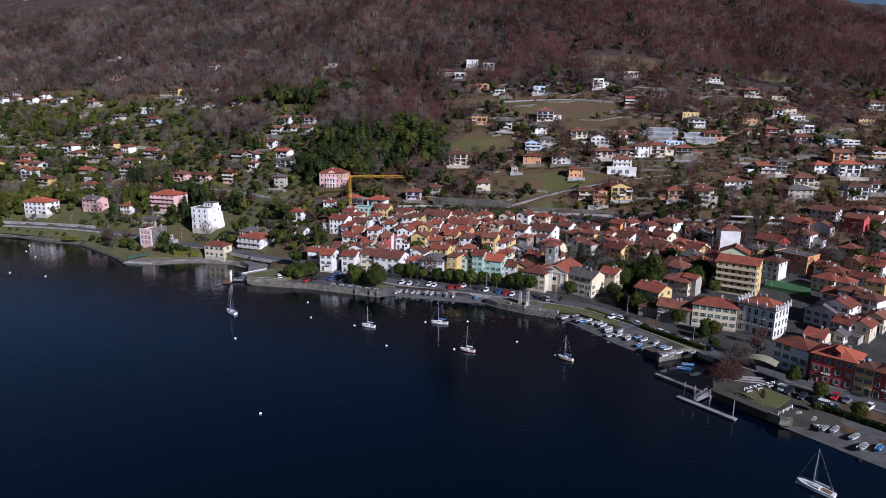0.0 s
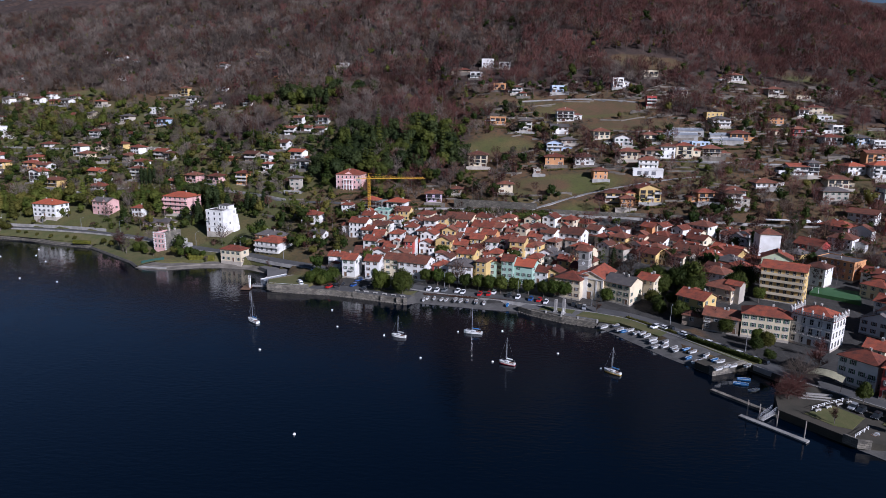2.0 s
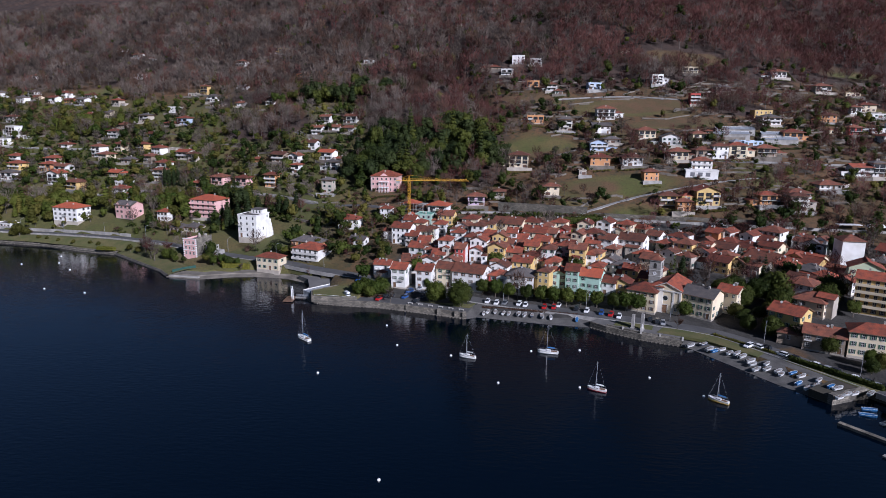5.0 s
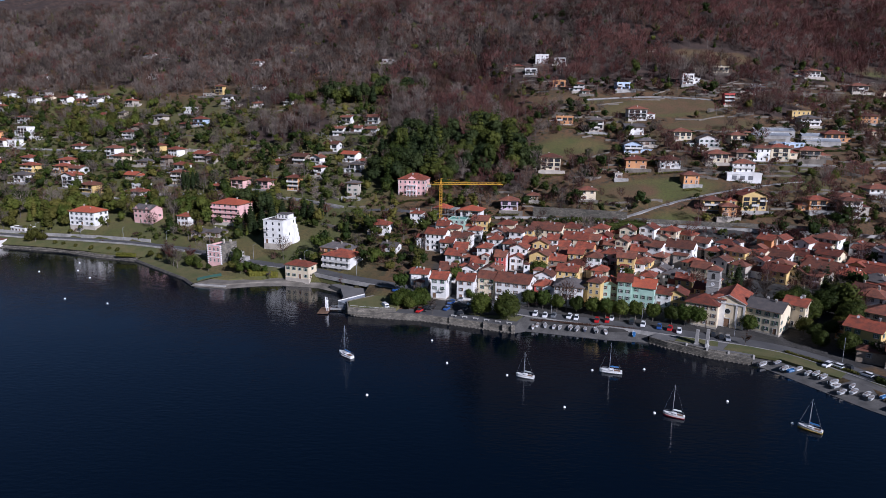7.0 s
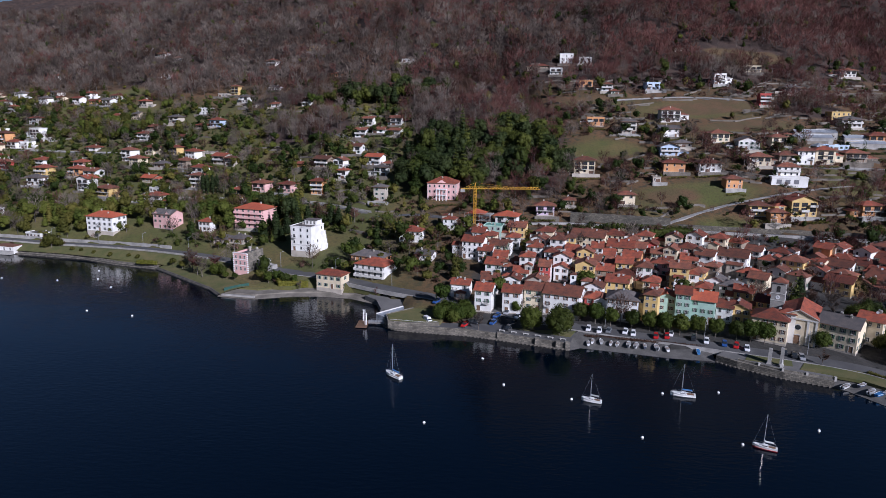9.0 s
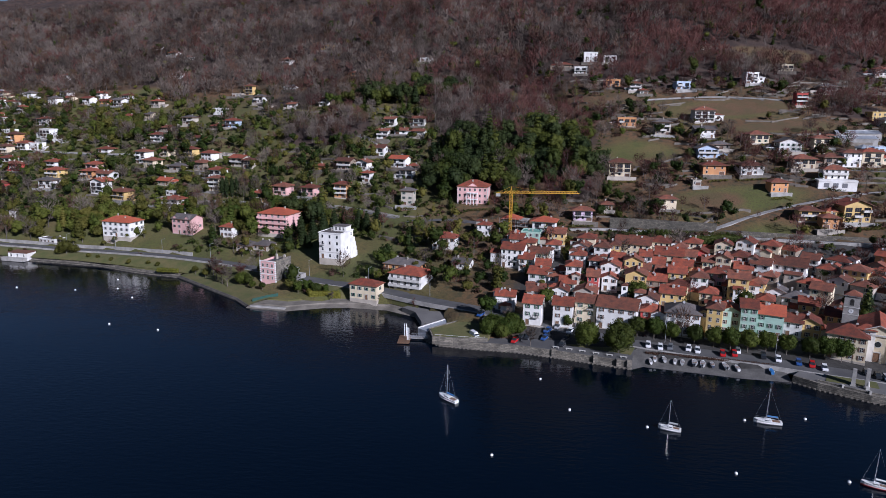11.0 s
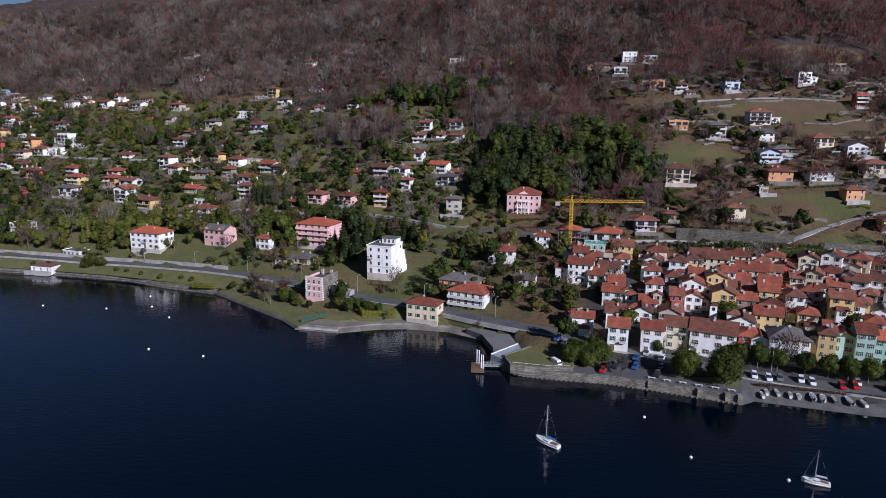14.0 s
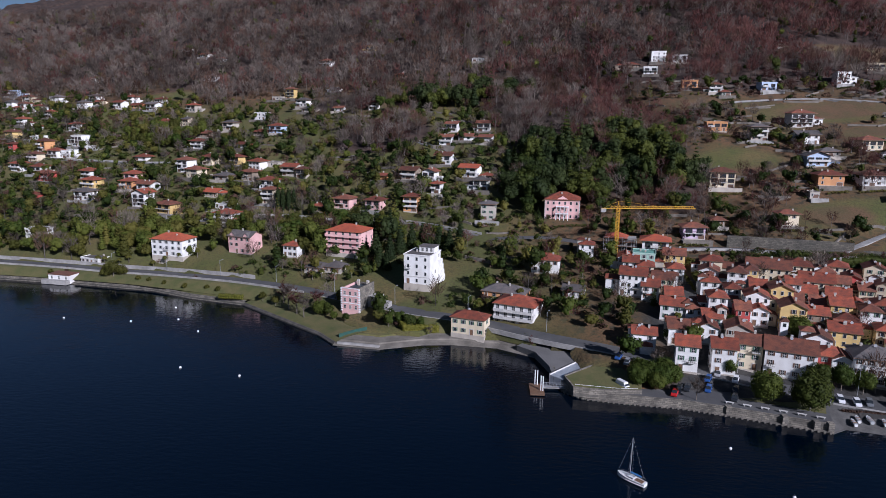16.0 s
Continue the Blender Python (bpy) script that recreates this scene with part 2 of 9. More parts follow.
ROOFS = {
    "r": ("red tiled", surface("red_tiles", (0.27, 0.062, 0.029), (0.135, 0.041, 0.025), 0.6, 0.9, 0.9, 3.2, 0.5, stain=0.4)),
    "b": ("brown tiled", surface("brown_tiles", (0.215, 0.070, 0.037), (0.11, 0.044, 0.029), 0.6, 0.9, 0.9, 3.2, 0.5, stain=0.4)),
    "x": ("bright orange-red tiled", surface("new_tiles", (0.42, 0.095, 0.04), (0.31, 0.075, 0.04), 0.6, 0.85, 0.9, 3.2, 0.15, stain=0.25)),
    "d": ("dark grey tiled", surface("dark_tiles", (0.085, 0.078, 0.076), (0.13, 0.11, 0.10), 0.6, 0.85, 0.8, 3.2, 0.3, stain=0.3)),
    "f": ("pale flat", surface("roof_gravel", (0.40, 0.39, 0.37), (0.28, 0.27, 0.26), 0.4, 0.9, 0.4, 5, 0.15)),
    "w": ("white metal", surface("white_sheet", (0.70, 0.72, 0.74), (0.6, 0.62, 0.64), 0.4, 0.5, 0.2, 4, 0.05, stain=0.08)),
    "s": ("grey sheet metal", surface("grey_sheet", (0.42, 0.45, 0.48), (0.30, 0.32, 0.35), 0.3, 0.5, 0.2, 4, 0.12, 0.3)),
    "g": ("green netting", surface("netting", (0.16, 0.34, 0.27), (0.10, 0.24, 0.20), 0.6, 0.9, 0.3, 4, 0.05)),
}
trim = surface("stone_trim", (0.60, 0.58, 0.54), None, 1.0, stain=0.12)
glass = plain("window_glass", (0.025, 0.03, 0.035), 0.08)
SHUTTERS = {"green": plain("green_shutter", (0.05, 0.11, 0.07), 0.6), "brown": plain("brown_shutter", (0.12, 0.065, 0.04), 0.6), "grey": plain("grey_shutter", (0.22, 0.22, 0.21), 0.6)}
iron = plain("dark_iron", (0.03, 0.03, 0.032), 0.5, 0.6)
wood = surface("wood", (0.20, 0.11, 0.06), (0.12, 0.07, 0.04), 1.5, 0.7)
def masonry(m, wide, high):
    """Lays courses of blocks over a surface: each block a shade of its own, the joints sunk and darker."""
    n, l = m.node_tree.nodes, m.node_tree.links
    b = n["Principled BSDF"]
    tc, sep, com, along = n.new("ShaderNodeTexCoord"), n.new("ShaderNodeSeparateXYZ"), n.new("ShaderNodeCombineXYZ"), n.new("ShaderNodeMath")
    along.operation = "SUBTRACT"
    l.new(tc.outputs["Object"], sep.inputs[0])
    l.new(sep.outputs["X"], along.inputs[0])
    l.new(sep.outputs["Y"], along.inputs[1])
    l.new(along.outputs[0], com.inputs["X"])
    l.new(sep.outputs["Z"], com.inputs["Y"])
    br = n.new("ShaderNodeTexBrick")
    br.inputs["Color1"].default_value, br.inputs["Color2"].default_value, br.inputs["Mortar"].default_value = (0.62, 0.62, 0.62, 1), (1.25, 1.22, 1.15, 1), (0.42, 0.42, 0.40, 1)
    br.inputs["Scale"].default_value, br.inputs["Brick Width"].default_value, br.inputs["Row Height"].default_value, br.inputs["Mortar Size"].default_value = 1.0, wide, high, 0.05
    l.new(com.outputs[0], br.inputs["Vector"])
    mul = n.new("ShaderNodeMix")
    mul.data_type, mul.blend_type = "RGBA", "MULTIPLY"
    mul.inputs["Factor"].default_value = 1.0
    old = b.inputs["Base Color"].links[0].from_socket
    l.new(old, mul.inputs["A"])
    l.new(br.outputs["Color"], mul.inputs["B"])
    l.new(mul.outputs["Result"], b.inputs["Base Color"])
    return m


stone = surface("quay_stone", (0.22, 0.20, 0.167), (0.11, 0.10, 0.085), 0.35, 0.9, 0.8, 1.8, 0.1, stain=0.35)
masonry(stone, 1.3, 0.55)
terrace_stone = surface("terrace_stone", (0.19, 0.165, 0.135), (0.11, 0.096, 0.078), 0.3, 0.9, 0.8, 1.8, 0.1, stain=0.35)
old_wall = masonry(surface("old_stone_wall", (0.15, 0.135, 0.11), (0.085, 0.08, 0.066), 0.15, 0.9, 0.8, 1.8, 0.1, stain=0.35), 1.6, 0.7)
park_floor = surface("park_gravel", (0.062, 0.052, 0.037), (0.037, 0.034, 0.023), 0.2, 0.95, 0.5, 2.5, 0.05, stain=0.3)
rock = surface("dark_rock", (0.10, 0.09, 0.075), (0.055, 0.05, 0.042), 0.4, 0.9, 0.9, 1.2, 0.1, stain=0.4)
paving = surface("paving", (0.155, 0.148, 0.14), (0.10, 0.097, 0.092), 0.12, 0.9, 0.3, 2.5, 0.05, stain=0.2)
cobble = surface("ramp_cobbles", (0.115, 0.109, 0.10), (0.066, 0.063, 0.058), 0.3, 0.9, 0.8, 2.2, 0.05, stain=0.4)
gravel = surface("beach_gravel", (0.20, 0.178, 0.146), (0.11, 0.098, 0.08), 0.25, 0.95, 0.6, 3.0, 0.05, stain=0.3)
asphalt = surface("asphalt", (0.068, 0.067, 0.068), (0.100, 0.098, 0.095), 0.15, 0.9, 0.2, 3.0, 0.05, stain=0.15)
concrete = surface("concrete", (0.36, 0.345, 0.32), (0.22, 0.21, 0.195), 0.3, 0.9, 0.4, 2.0, 0.1, stain=0.25)
grass = surface("lawn", (0.075, 0.085, 0.022), (0.13, 0.11, 0.04), 0.18, 0.95, 0.7, 2.5, 0.1, stain=0.35)
bark = surface("bark", (0.17, 0.145, 0.12), (0.09, 0.075, 0.06), 2.0, 0.95, 0.8, 9)
pale_bark = surface("pale_bark", (0.15, 0.128, 0.115), (0.08, 0.067, 0.06), 0.1, 0.95, 0.3, 2.0)
white_paint = plain("white_paint", (0.75, 0.75, 0.74), 0.35)
twigs = [foliage("twigs_purple", (0.066, 0.027, 0.023), (0.205, 0.094, 0.077)), foliage("twigs_brown", (0.055, 0.031, 0.022), (0.178, 0.108, 0.076)),
         foliage("twigs_grey", (0.074, 0.058, 0.047), (0.235, 0.192, 0.158))]
leaves = [foliage("dark_leaves", (0.025, 0.040, 0.008), (0.088, 0.100, 0.019)), foliage("olive_leaves", (0.056, 0.060, 0.012), (0.158, 0.142, 0.032)),
          foliage("fresh_leaves", (0.042, 0.066, 0.011), (0.126, 0.140, 0.026)), foliage("conifer_needles", (0.019, 0.032, 0.011), (0.054, 0.070, 0.022))]
golden = foliage("yellow_leaves", (0.10, 0.11, 0.018), (0.21, 0.19, 0.03))

# leaf litter in the woods, dry and green grass on the open slopes
earth = bpy.data.materials.new("hillside_ground")
earth.use_nodes = True
en, el = earth.node_tree.nodes, earth.node_tree.links
etc = en.new("ShaderNodeTexCoord")
cover = en.new("ShaderNodeAttribute")
cover.attribute_name = "wood"


def earth_noise(scale, detail=5):
    t = en.new("ShaderNodeTexNoise")
    t.inputs["Scale"].default_value, t.inputs["Detail"].default_value = scale, detail
    el.new(etc.outputs["Object"], t.inputs["Vector"])
    return t.outputs["Fac"]


def earth_mix(fac, a, b, lo=0.4, hi=0.6):
    r = en.new("ShaderNodeMapRange")
    r.inputs["From Min"].default_value, r.inputs["From Max"].default_value = lo, hi
    el.new(fac, r.inputs["Value"])
    k = en.new("ShaderNodeMix")
    k.data_type = "RGBA"
    el.new(r.outputs["Result"], k.inputs["Factor"])
    for key, v in (("A", a), ("B", b)):
        if isinstance(v, tuple):
            k.inputs[key].default_value = (*v, 1)
        else:
            el.new(v, k.inputs[key])
    return k.outputs["Result"]


meadow = earth_mix(earth_noise(0.03), (0.082, 0.050, 0.018), (0.128, 0.066, 0.029), 0.38, 0.58)
turf = en.new("ShaderNodeAttribute")
turf.attribute_name = "turf"
lawn_col = earth_mix(earth_noise(0.05), (0.078, 0.084, 0.018), (0.135, 0.100, 0.034), 0.42, 0.7)
lawn_col = earth_mix(earth_noise(0.5), lawn_col, (0.06, 0.066, 0.02), 0.5, 0.8)
meadow = earth_mix(earth_noise(0.35), meadow, (0.044, 0.035, 0.018), 0.48, 0.64)
paved = en.new("ShaderNodeAttribute")
paved.attribute_name = "paved"
litter = earth_mix(earth_noise(0.12), (0.030, 0.018, 0.013), (0.056, 0.034, 0.024))
dry = en.new("ShaderNodeAttribute")
dry.attribute_name = "dry"
lawn_col = earth_mix(dry.outputs["Fac"], lawn_col, earth_mix(earth_noise(0.09), (0.120, 0.068, 0.032), (0.092, 0.066, 0.026)), 0.05, 0.35)
meadow = earth_mix(turf.outputs["Fac"], meadow, lawn_col, 0.1, 0.4)
meadow = earth_mix(earth_noise(1.3, 8), meadow, (0.050, 0.039, 0.013), 0.48, 0.74)
both = earth_mix(cover.outputs["Fac"], meadow, litter, 0.25, 0.75)
both = earth_mix(paved.outputs["Fac"], both, earth_mix(earth_noise(0.2), (0.044, 0.041, 0.037), (0.028, 0.026, 0.023)), 0.08, 0.16)
el.new(both, en["Principled BSDF"].inputs["Base Color"])
en["Principled BSDF"].inputs["Roughness"].default_value = 0.95
ebump = en.new("ShaderNodeBump")
ebump.inputs["Strength"].default_value, ebump.inputs["Distance"].default_value = 0.8, 0.4
el.new(earth_noise(0.8), ebump.inputs["Height"])
el.new(ebump.outputs["Normal"], en["Principled BSDF"].inputs["Normal"])

lake = bpy.data.materials.new("lake_water")
lake.use_nodes = True
ln, ll = lake.node_tree.nodes, lake.node_tree.links
lb = ln["Principled BSDF"]
lb.inputs["Base Color"].default_value, lb.inputs["Roughness"].default_value, lb.inputs["IOR"].default_value = (0.0, 0.0022, 0.0066, 1), 0.08, 1.33
lb.inputs["Specular IOR Level"].default_value = 0.8
ltc = ln.new("ShaderNodeTexCoord")
lmap = ln.new("ShaderNodeMapping")
lmap.inputs["Scale"].default_value, lmap.inputs["Rotation"].default_value = (0.35, 1.0, 1.0), (0, 0, 0.35)
ll.new(ltc.outputs["Object"], lmap.inputs["Vector"])
rip, swell = ln.new("ShaderNodeTexNoise"), ln.new("ShaderNodeTexNoise")
rip.inputs["Scale"].default_value, rip.inputs["Detail"].default_value = 0.9, 4
swell.inputs["Scale"].default_value, swell.inputs["Detail"].default_value = 0.045, 3
ll.new(lmap.outputs["Vector"], rip.inputs["Vector"])
ll.new(ltc.outputs["Object"], swell.inputs["Vector"])
lmul = ln.new("ShaderNodeMath")
lmul.operation = "MULTIPLY"
ll.new(rip.outputs["Fac"], lmul.inputs[0])
ll.new(swell.outputs["Fac"], lmul.inputs[1])
lbump = ln.new("ShaderNodeBump")
lbump.inputs["Strength"].default_value, lbump.inputs["Distance"].default_value = 0.35, 0.32
ll.new(lmul.outputs[0], lbump.inputs["Height"])
ll.new(lbump.outputs["Normal"], lb.inputs["Normal"])


# ---- mesh helpers ----
def mesh(name, verts, faces, mats, slots=None):
    me = bpy.data.meshes.new(name)
    me.from_pydata([tuple(v) for v in verts], [], faces)
    for m in (mats if isinstance(mats, (list, tuple)) else [mats]):
        me.materials.append(m)
    if slots:
        me.polygons.foreach_set("material_index", slots)
    return me


def child(name, me, parent, m=None, label=""):
    ob = new(name, me)
    ob.parent = parent
    if m is not None:
        ob.matrix_basis = m
    if label:
        ob["label"] = label
    return ob


def part(name, bm, material, parent, label=""):
    me = bpy.data.meshes.new(name)
    bmesh.ops.recalc_face_normals(bm, faces=bm.faces)
    bm.to_mesh(me)
    bm.free()
    me.materials.append(material)
    return child(name, me, parent, None, label)


class Shape:
    """Collects boxes and prisms into one mesh with several materials."""

    def __init__(self):
        self.v, self.f, self.s = [], [], []

    def box(self, x0, x1, y0, y1, z0, z1, slot=0, top=1.0):
        """A box; top narrows its upper face."""
        b = len(self.v)
        cx, cy = (x0 + x1) / 2, (y0 + y1) / 2
        for z, k in ((z0, 1.0), (z1, top)):
            self.v += [(cx + (x - cx) * k, cy + (y - cy) * k, z) for x, y in ((x0, y0), (x1, y0), (x1, y1), (x0, y1))]
        self.f += [tuple(b + i for i in f) for f in ((3, 2, 1, 0), (4, 5, 6, 7), (0, 1, 5, 4), (1, 2, 6, 5), (2, 3, 7, 6), (3, 0, 4, 7))]
        self.s += [slot] * 6
        return self

    def rod(self, a, b, r, slot=0, n=5, r2=None):
        """A round bar from a to b."""
        a, b = Vector(a), Vector(b)
        d = (b - a).normalized()
        u = d.cross(Vector((0, 0, 1)) if abs(d.z) < 0.9 else Vector((1, 0, 0))).normalized()
        w = d.cross(u)
        k = len(self.v)
        for p, rr in ((a, r), (b, r if r2 is None else r2)):
            self.v += [tuple(p + (u * math.cos(2 * math.pi * i / n) + w * math.sin(2 * math.pi * i / n)) * rr) for i in range(n)]
        self.f += [(k + i, k + (i + 1) % n, k + n + (i + 1) % n, k + n + i) for i in range(n)] + [tuple(k + i for i in reversed(range(n))), tuple(k + n + i for i in range(n))]
        self.s += [slot] * (n + 2)
        return self

    def prism(self, ring, z0, z1, slot=0):
        k, n = len(self.v), len(ring)
        self.v += [(x, y, z0) for x, y in ring] + [(x, y, z1) for x, y in ring]
        self.f += [(k + i, k + (i + 1) % n, k + n + (i + 1) % n, k + n + i) for i in range(n)] + [tuple(k + i for i in reversed(range(n))), tuple(k + n + i for i in range(n))]
        self.s += [slot] * (n + 2)
        return self

    def face(self, pts, slot=0):
        k = len(self.v)
        self.v += [tuple(p) for p in pts]
        self.f.append(tuple(range(k, k + len(pts))))
        self.s.append(slot)
        return self

    def done(self, name, *mats):
        return mesh(name, self.v, self.f, mats, self.s)


def thing(name, label, category, at, turn=0.0, group="", scale=1.0):
    """An Empty at a thing's base, to which its parts belong."""
    ob = tagged(new(name), label, category, group)
    ob.matrix_basis = pose(*at, 0, 0, turn) @ Matrix.Scale(scale, 4)
    ob.empty_display_size = 0.5
    return ob


# ---- ground, water and shore ----
# open meadows and lawns: centre and reach
MEADOWS = ((12, 489, 34, 20), (56, 431, 46, 16), (58, 398, 24, 6), (-152, 381, 30, 17), (-262, 411, 15, 8), (-258, 392, 24, 6), (115, 518, 40, 14), (92, 552, 60, 20), (160, 656, 44, 18),
           (-320, 612, 24, 10), (294, 515, 30, 9), (307, 640, 28, 12), (280, 552, 20, 8), (25, 572, 36, 12), (-415, 700, 40, 12), (-95, 302, 12, 8), (-271, 526, 22, 7), (-245, 566, 22, 7), (-238, 414, 18, 6))
# the paved ground of the old town
PAVED = ((-8, 335, 72, 56), (0, 294, 85, 24), (60, 268, 42, 28), (70, 335, 60, 52), (135, 300, 70, 60), (120, 240, 50, 60))
# fields whose grass is dry and brown
DRY = ((100, 554, 52, 16), (160, 658, 46, 20), (40, 428, 20, 12), (22, 576, 34, 12), (14, 474, 34, 9), (115, 520, 34, 12), (190, 610, 30, 10))
# closed woods, and stands of evergreens
WOODS = ((-70, 560, 62, 75), (-85, 620, 70, 45), (-200, 560, 42, 28), (168, 550, 36, 20), (-60, 500, 62, 52), (-240, 640, 40, 18), (300, 560, 40, 30), (310, 430, 30, 20), (-30, 470, 22, 40))
EVERGREENS = ((-64, 484, 57, 48), (-106, 476, 16, 38), (-150, 612, 66, 16), (-325, 429, 62, 18), (-372, 600, 46, 24), (-214, 430, 52, 22), (-262, 436, 40, 12), (86, 289, 13, 15))


def within(x, y, zones):
    """How deep x, y lies in the nearest zone: 1 in its middle, 0 at its rim."""
    return max(0.0, max(1 - math.hypot((x - a) / rx, (y - b) / ry) for a, b, rx, ry in zones))


wood_cover = np.zeros(GX.shape)
for j in range(GX.shape[0]):
    for i in range(GX.shape[1]):
        if IN[j, i] > 0:
            x, y = GX[j, i], GY[j, i]
            w = min(max((GZ[j, i] - 92 + rough[j, i] * 25) / 25, 0), 1)
            w = max(w, min(1, 3 * within(x, y, WOODS)))
            wood_cover[j, i] = w * (1 - min(1, 4 * within(x, y, MEADOWS)))
nx, ny = len(gxs), len(gys)
ground_me = bpy.data.meshes.new("ground")
ground_me.from_pydata(np.stack([GX, GY, GZ], -1).reshape(-1, 3).tolist(), [], [(j * nx + i, j * nx + i + 1, (j + 1) * nx + i + 1, (j + 1) * nx + i) for j in range(ny - 1) for i in range(nx - 1)])
ground_me.materials.append(earth)
ground_me.attributes.new("turf", "FLOAT", "POINT").data.foreach_set("value", [max(within(x, y, MEADOWS), (0.6 * noise.noise((x * 0.025, y * 0.025, 4)) - 0.02) * min(max((x + 20) / 30, 0), 1) * min(max((100 - z) / 20, 0), 1), 0.42 * min(max((-70 - x) / 60, 0), 1) * min(max((95 - z) / 20, 0), 1)) for x, y, z in zip(GX.ravel(), GY.ravel(), GZ.ravel())])
ground_me.attributes.new("paved", "FLOAT", "POINT").data.foreach_set("value", [within(x, y, PAVED) for x, y in zip(GX.ravel(), GY.ravel())])
ground_me.attributes.new("dry", "FLOAT", "POINT").data.foreach_set("value", [within(x, y, DRY) for x, y in zip(GX.ravel(), GY.ravel())])
ground_me.attributes.new("wood", "FLOAT", "POINT").data.foreach_set("value", wood_cover.ravel())
ground_me.polygons.foreach_set("use_smooth", [True] * len(ground_me.polygons))
tagged(new("ground", ground_me), "steep hillside of dry grass and leaf litter above the lake", "ground", kind="structure")
tagged(new("water", mesh("water", [(-4500, -3000, 0), (4500, -3000, 0), (4500, 4500, 0), (-4500, 4500, 0)], [(0, 1, 2, 3)], lake)), "calm dark blue lake water with fine ripples", "water", kind="structure")
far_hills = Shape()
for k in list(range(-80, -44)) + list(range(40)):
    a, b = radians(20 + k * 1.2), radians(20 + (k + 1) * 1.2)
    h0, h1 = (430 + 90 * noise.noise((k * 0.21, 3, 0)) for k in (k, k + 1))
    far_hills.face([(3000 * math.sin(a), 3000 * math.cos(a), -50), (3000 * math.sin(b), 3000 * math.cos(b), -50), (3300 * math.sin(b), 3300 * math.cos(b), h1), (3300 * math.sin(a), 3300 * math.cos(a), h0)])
# ridge added out of view, only to darken the lake's reflection of the sky
unseen_ridge = Shape()
for k in range(38):
    a, b = radians(-12 + k * 1.1), radians(-12 + (k + 1) * 1.1)
    h0, h1 = (1250 * min(1, (k + 3) / 14, (40 - k) / 7) + 120 * noise.noise((k * 0.17, 8, 0)) for k in (k, k + 1))
    unseen_ridge.face([(1700 * math.sin(a), 1700 * math.cos(a), 100), (1700 * math.sin(b), 1700 * math.cos(b), 100), (2600 * math.sin(b), 2600 * math.cos(b), h1), (2600 * math.sin(a), 2600 * math.cos(a), h0)])
# the dark bluish colour holds its shade and haze, to dim the reflection
tagged(new("backdrop", unseen_ridge.done("backdrop", surface("reflection_ridge", (0.022, 0.025, 0.030), (0.034, 0.036, 0.040), 0.01, 1.0, 0, 0.05))), "unseen dark ridge added behind the hill to darken lake reflections", "backdrop", kind="structure")
# aerial haze is put into the far mountain's blue-grey base colour
tagged(new("backdrop", far_hills.done("backdrop", surface("hazy_forest", (0.07, 0.075, 0.09), (0.10, 0.10, 0.11), 0.004, 1.0, 0, 0.02))), "far wooded mountain across the valley, blue haze in its colour", "backdrop", kind="structure")


def shore_strip(name, label, a, b, edge, material, profile=None, back=None, first=0):
    """A quay, ramp or beach along the shore from point a to point b; profile: metres inland and height."""
    pts = [Vector(p) for p in SHORE[a:b + 1]]
    fine = []
    for p, q in zip(pts, pts[1:]):
        n = max(1, int((q - p).length / 4))
        fine += [p.lerp(q, k / n) for k in range(n)]
    fine.append(pts[-1])
    rows = profile or ((0, -2.5), (0, edge), (0.5, edge), (11, 2.3), (15, 2.3), (19, 1.0))
    verts = []
    for k, p in enumerate(fine):
        d = (fine[min(k + 1, len(fine) - 1)] - fine[max(k - 1, 0)]).normalized()
        n = Vector((-d.y, d.x)) * -1        # inland
        verts += [(p.x + n.x * o, p.y + n.y * o, z) for o, z in rows]
    m = len(rows)
    faces = [(k * m + i, k * m + i + 1, (k + 1) * m + i + 1, (k + 1) * m + i) for k in range(len(fine) - 1) for i in range(m - 1)]
    slots = [1 if back and i >= first else 0 for k in range(len(fine) - 1) for i in range(m - 1)]
    return tagged(new(name, mesh(name, verts, faces, (material, back or material), slots)), label, "pavement", kind="structure")


WALLED = ((0, -2.5), (0, 2.3), (14, 2.3), (18, 1.0))
shore_strip("boat_ramp", "grey cobbled ramp sloping into the lake", 0, 4, 0.1, cobble)
shore_strip("boat_ramp", "grey cobbled ramp sloping into the lake", 9, 12, 0.1, cobble)
shore_strip("quay", "stone quay with a curved wall on the lake", 12, 15, 2.0, stone, ((0, -2.5), (0, 2.3), (0.7, 2.32), (14, 2.3), (18, 1.0)), paving, 2)
shore_strip("boat_ramp", "grey cobbled slip sloping into the lake", 15, 18, 0.1, cobble)
shore_strip("quay", "long stone quay wall on the lake", 18, 25, 2.2, stone, ((0, -2.5), (0, 0.3), (0.9, 0.4), (1.0, 2.35), (1.5, 2.35), (1.55, 2.2), (14, 2.3), (18, 1.0)), asphalt, 5)
shore_strip("beach", "narrow pale gravel beach by the lake", 25, 31, 0.12, gravel, ((0, -2.5), (0, 0.12), (3.4, 0.7), (3.6, 1.2), (4.1, 1.2), (8.5, 1.5), (9, 1.9), (13, 2.3), (18, 1.5)), grass, 5)
shore_strip("lake_wall", "low stone garden wall on the lake", 31, 33, 1.2, rock, ((0, -2.5), (0, 0.5), (0.9, 1.1), (1.4, 1.0), (6, 1.9), (11, 2.4), (16, 1.5)), grass, 3)
shore_strip("lake_wall", "long low stone wall on the lake", 33, 40, 1.6, stone, ((0, -2.5), (0, 0.5), (2, 0.7), (2.1, 1.5), (2.6, 1.5), (2.7, 1.2), (5.4, 2.0), (12, 2.2), (18, 1.5)), grass, 5)
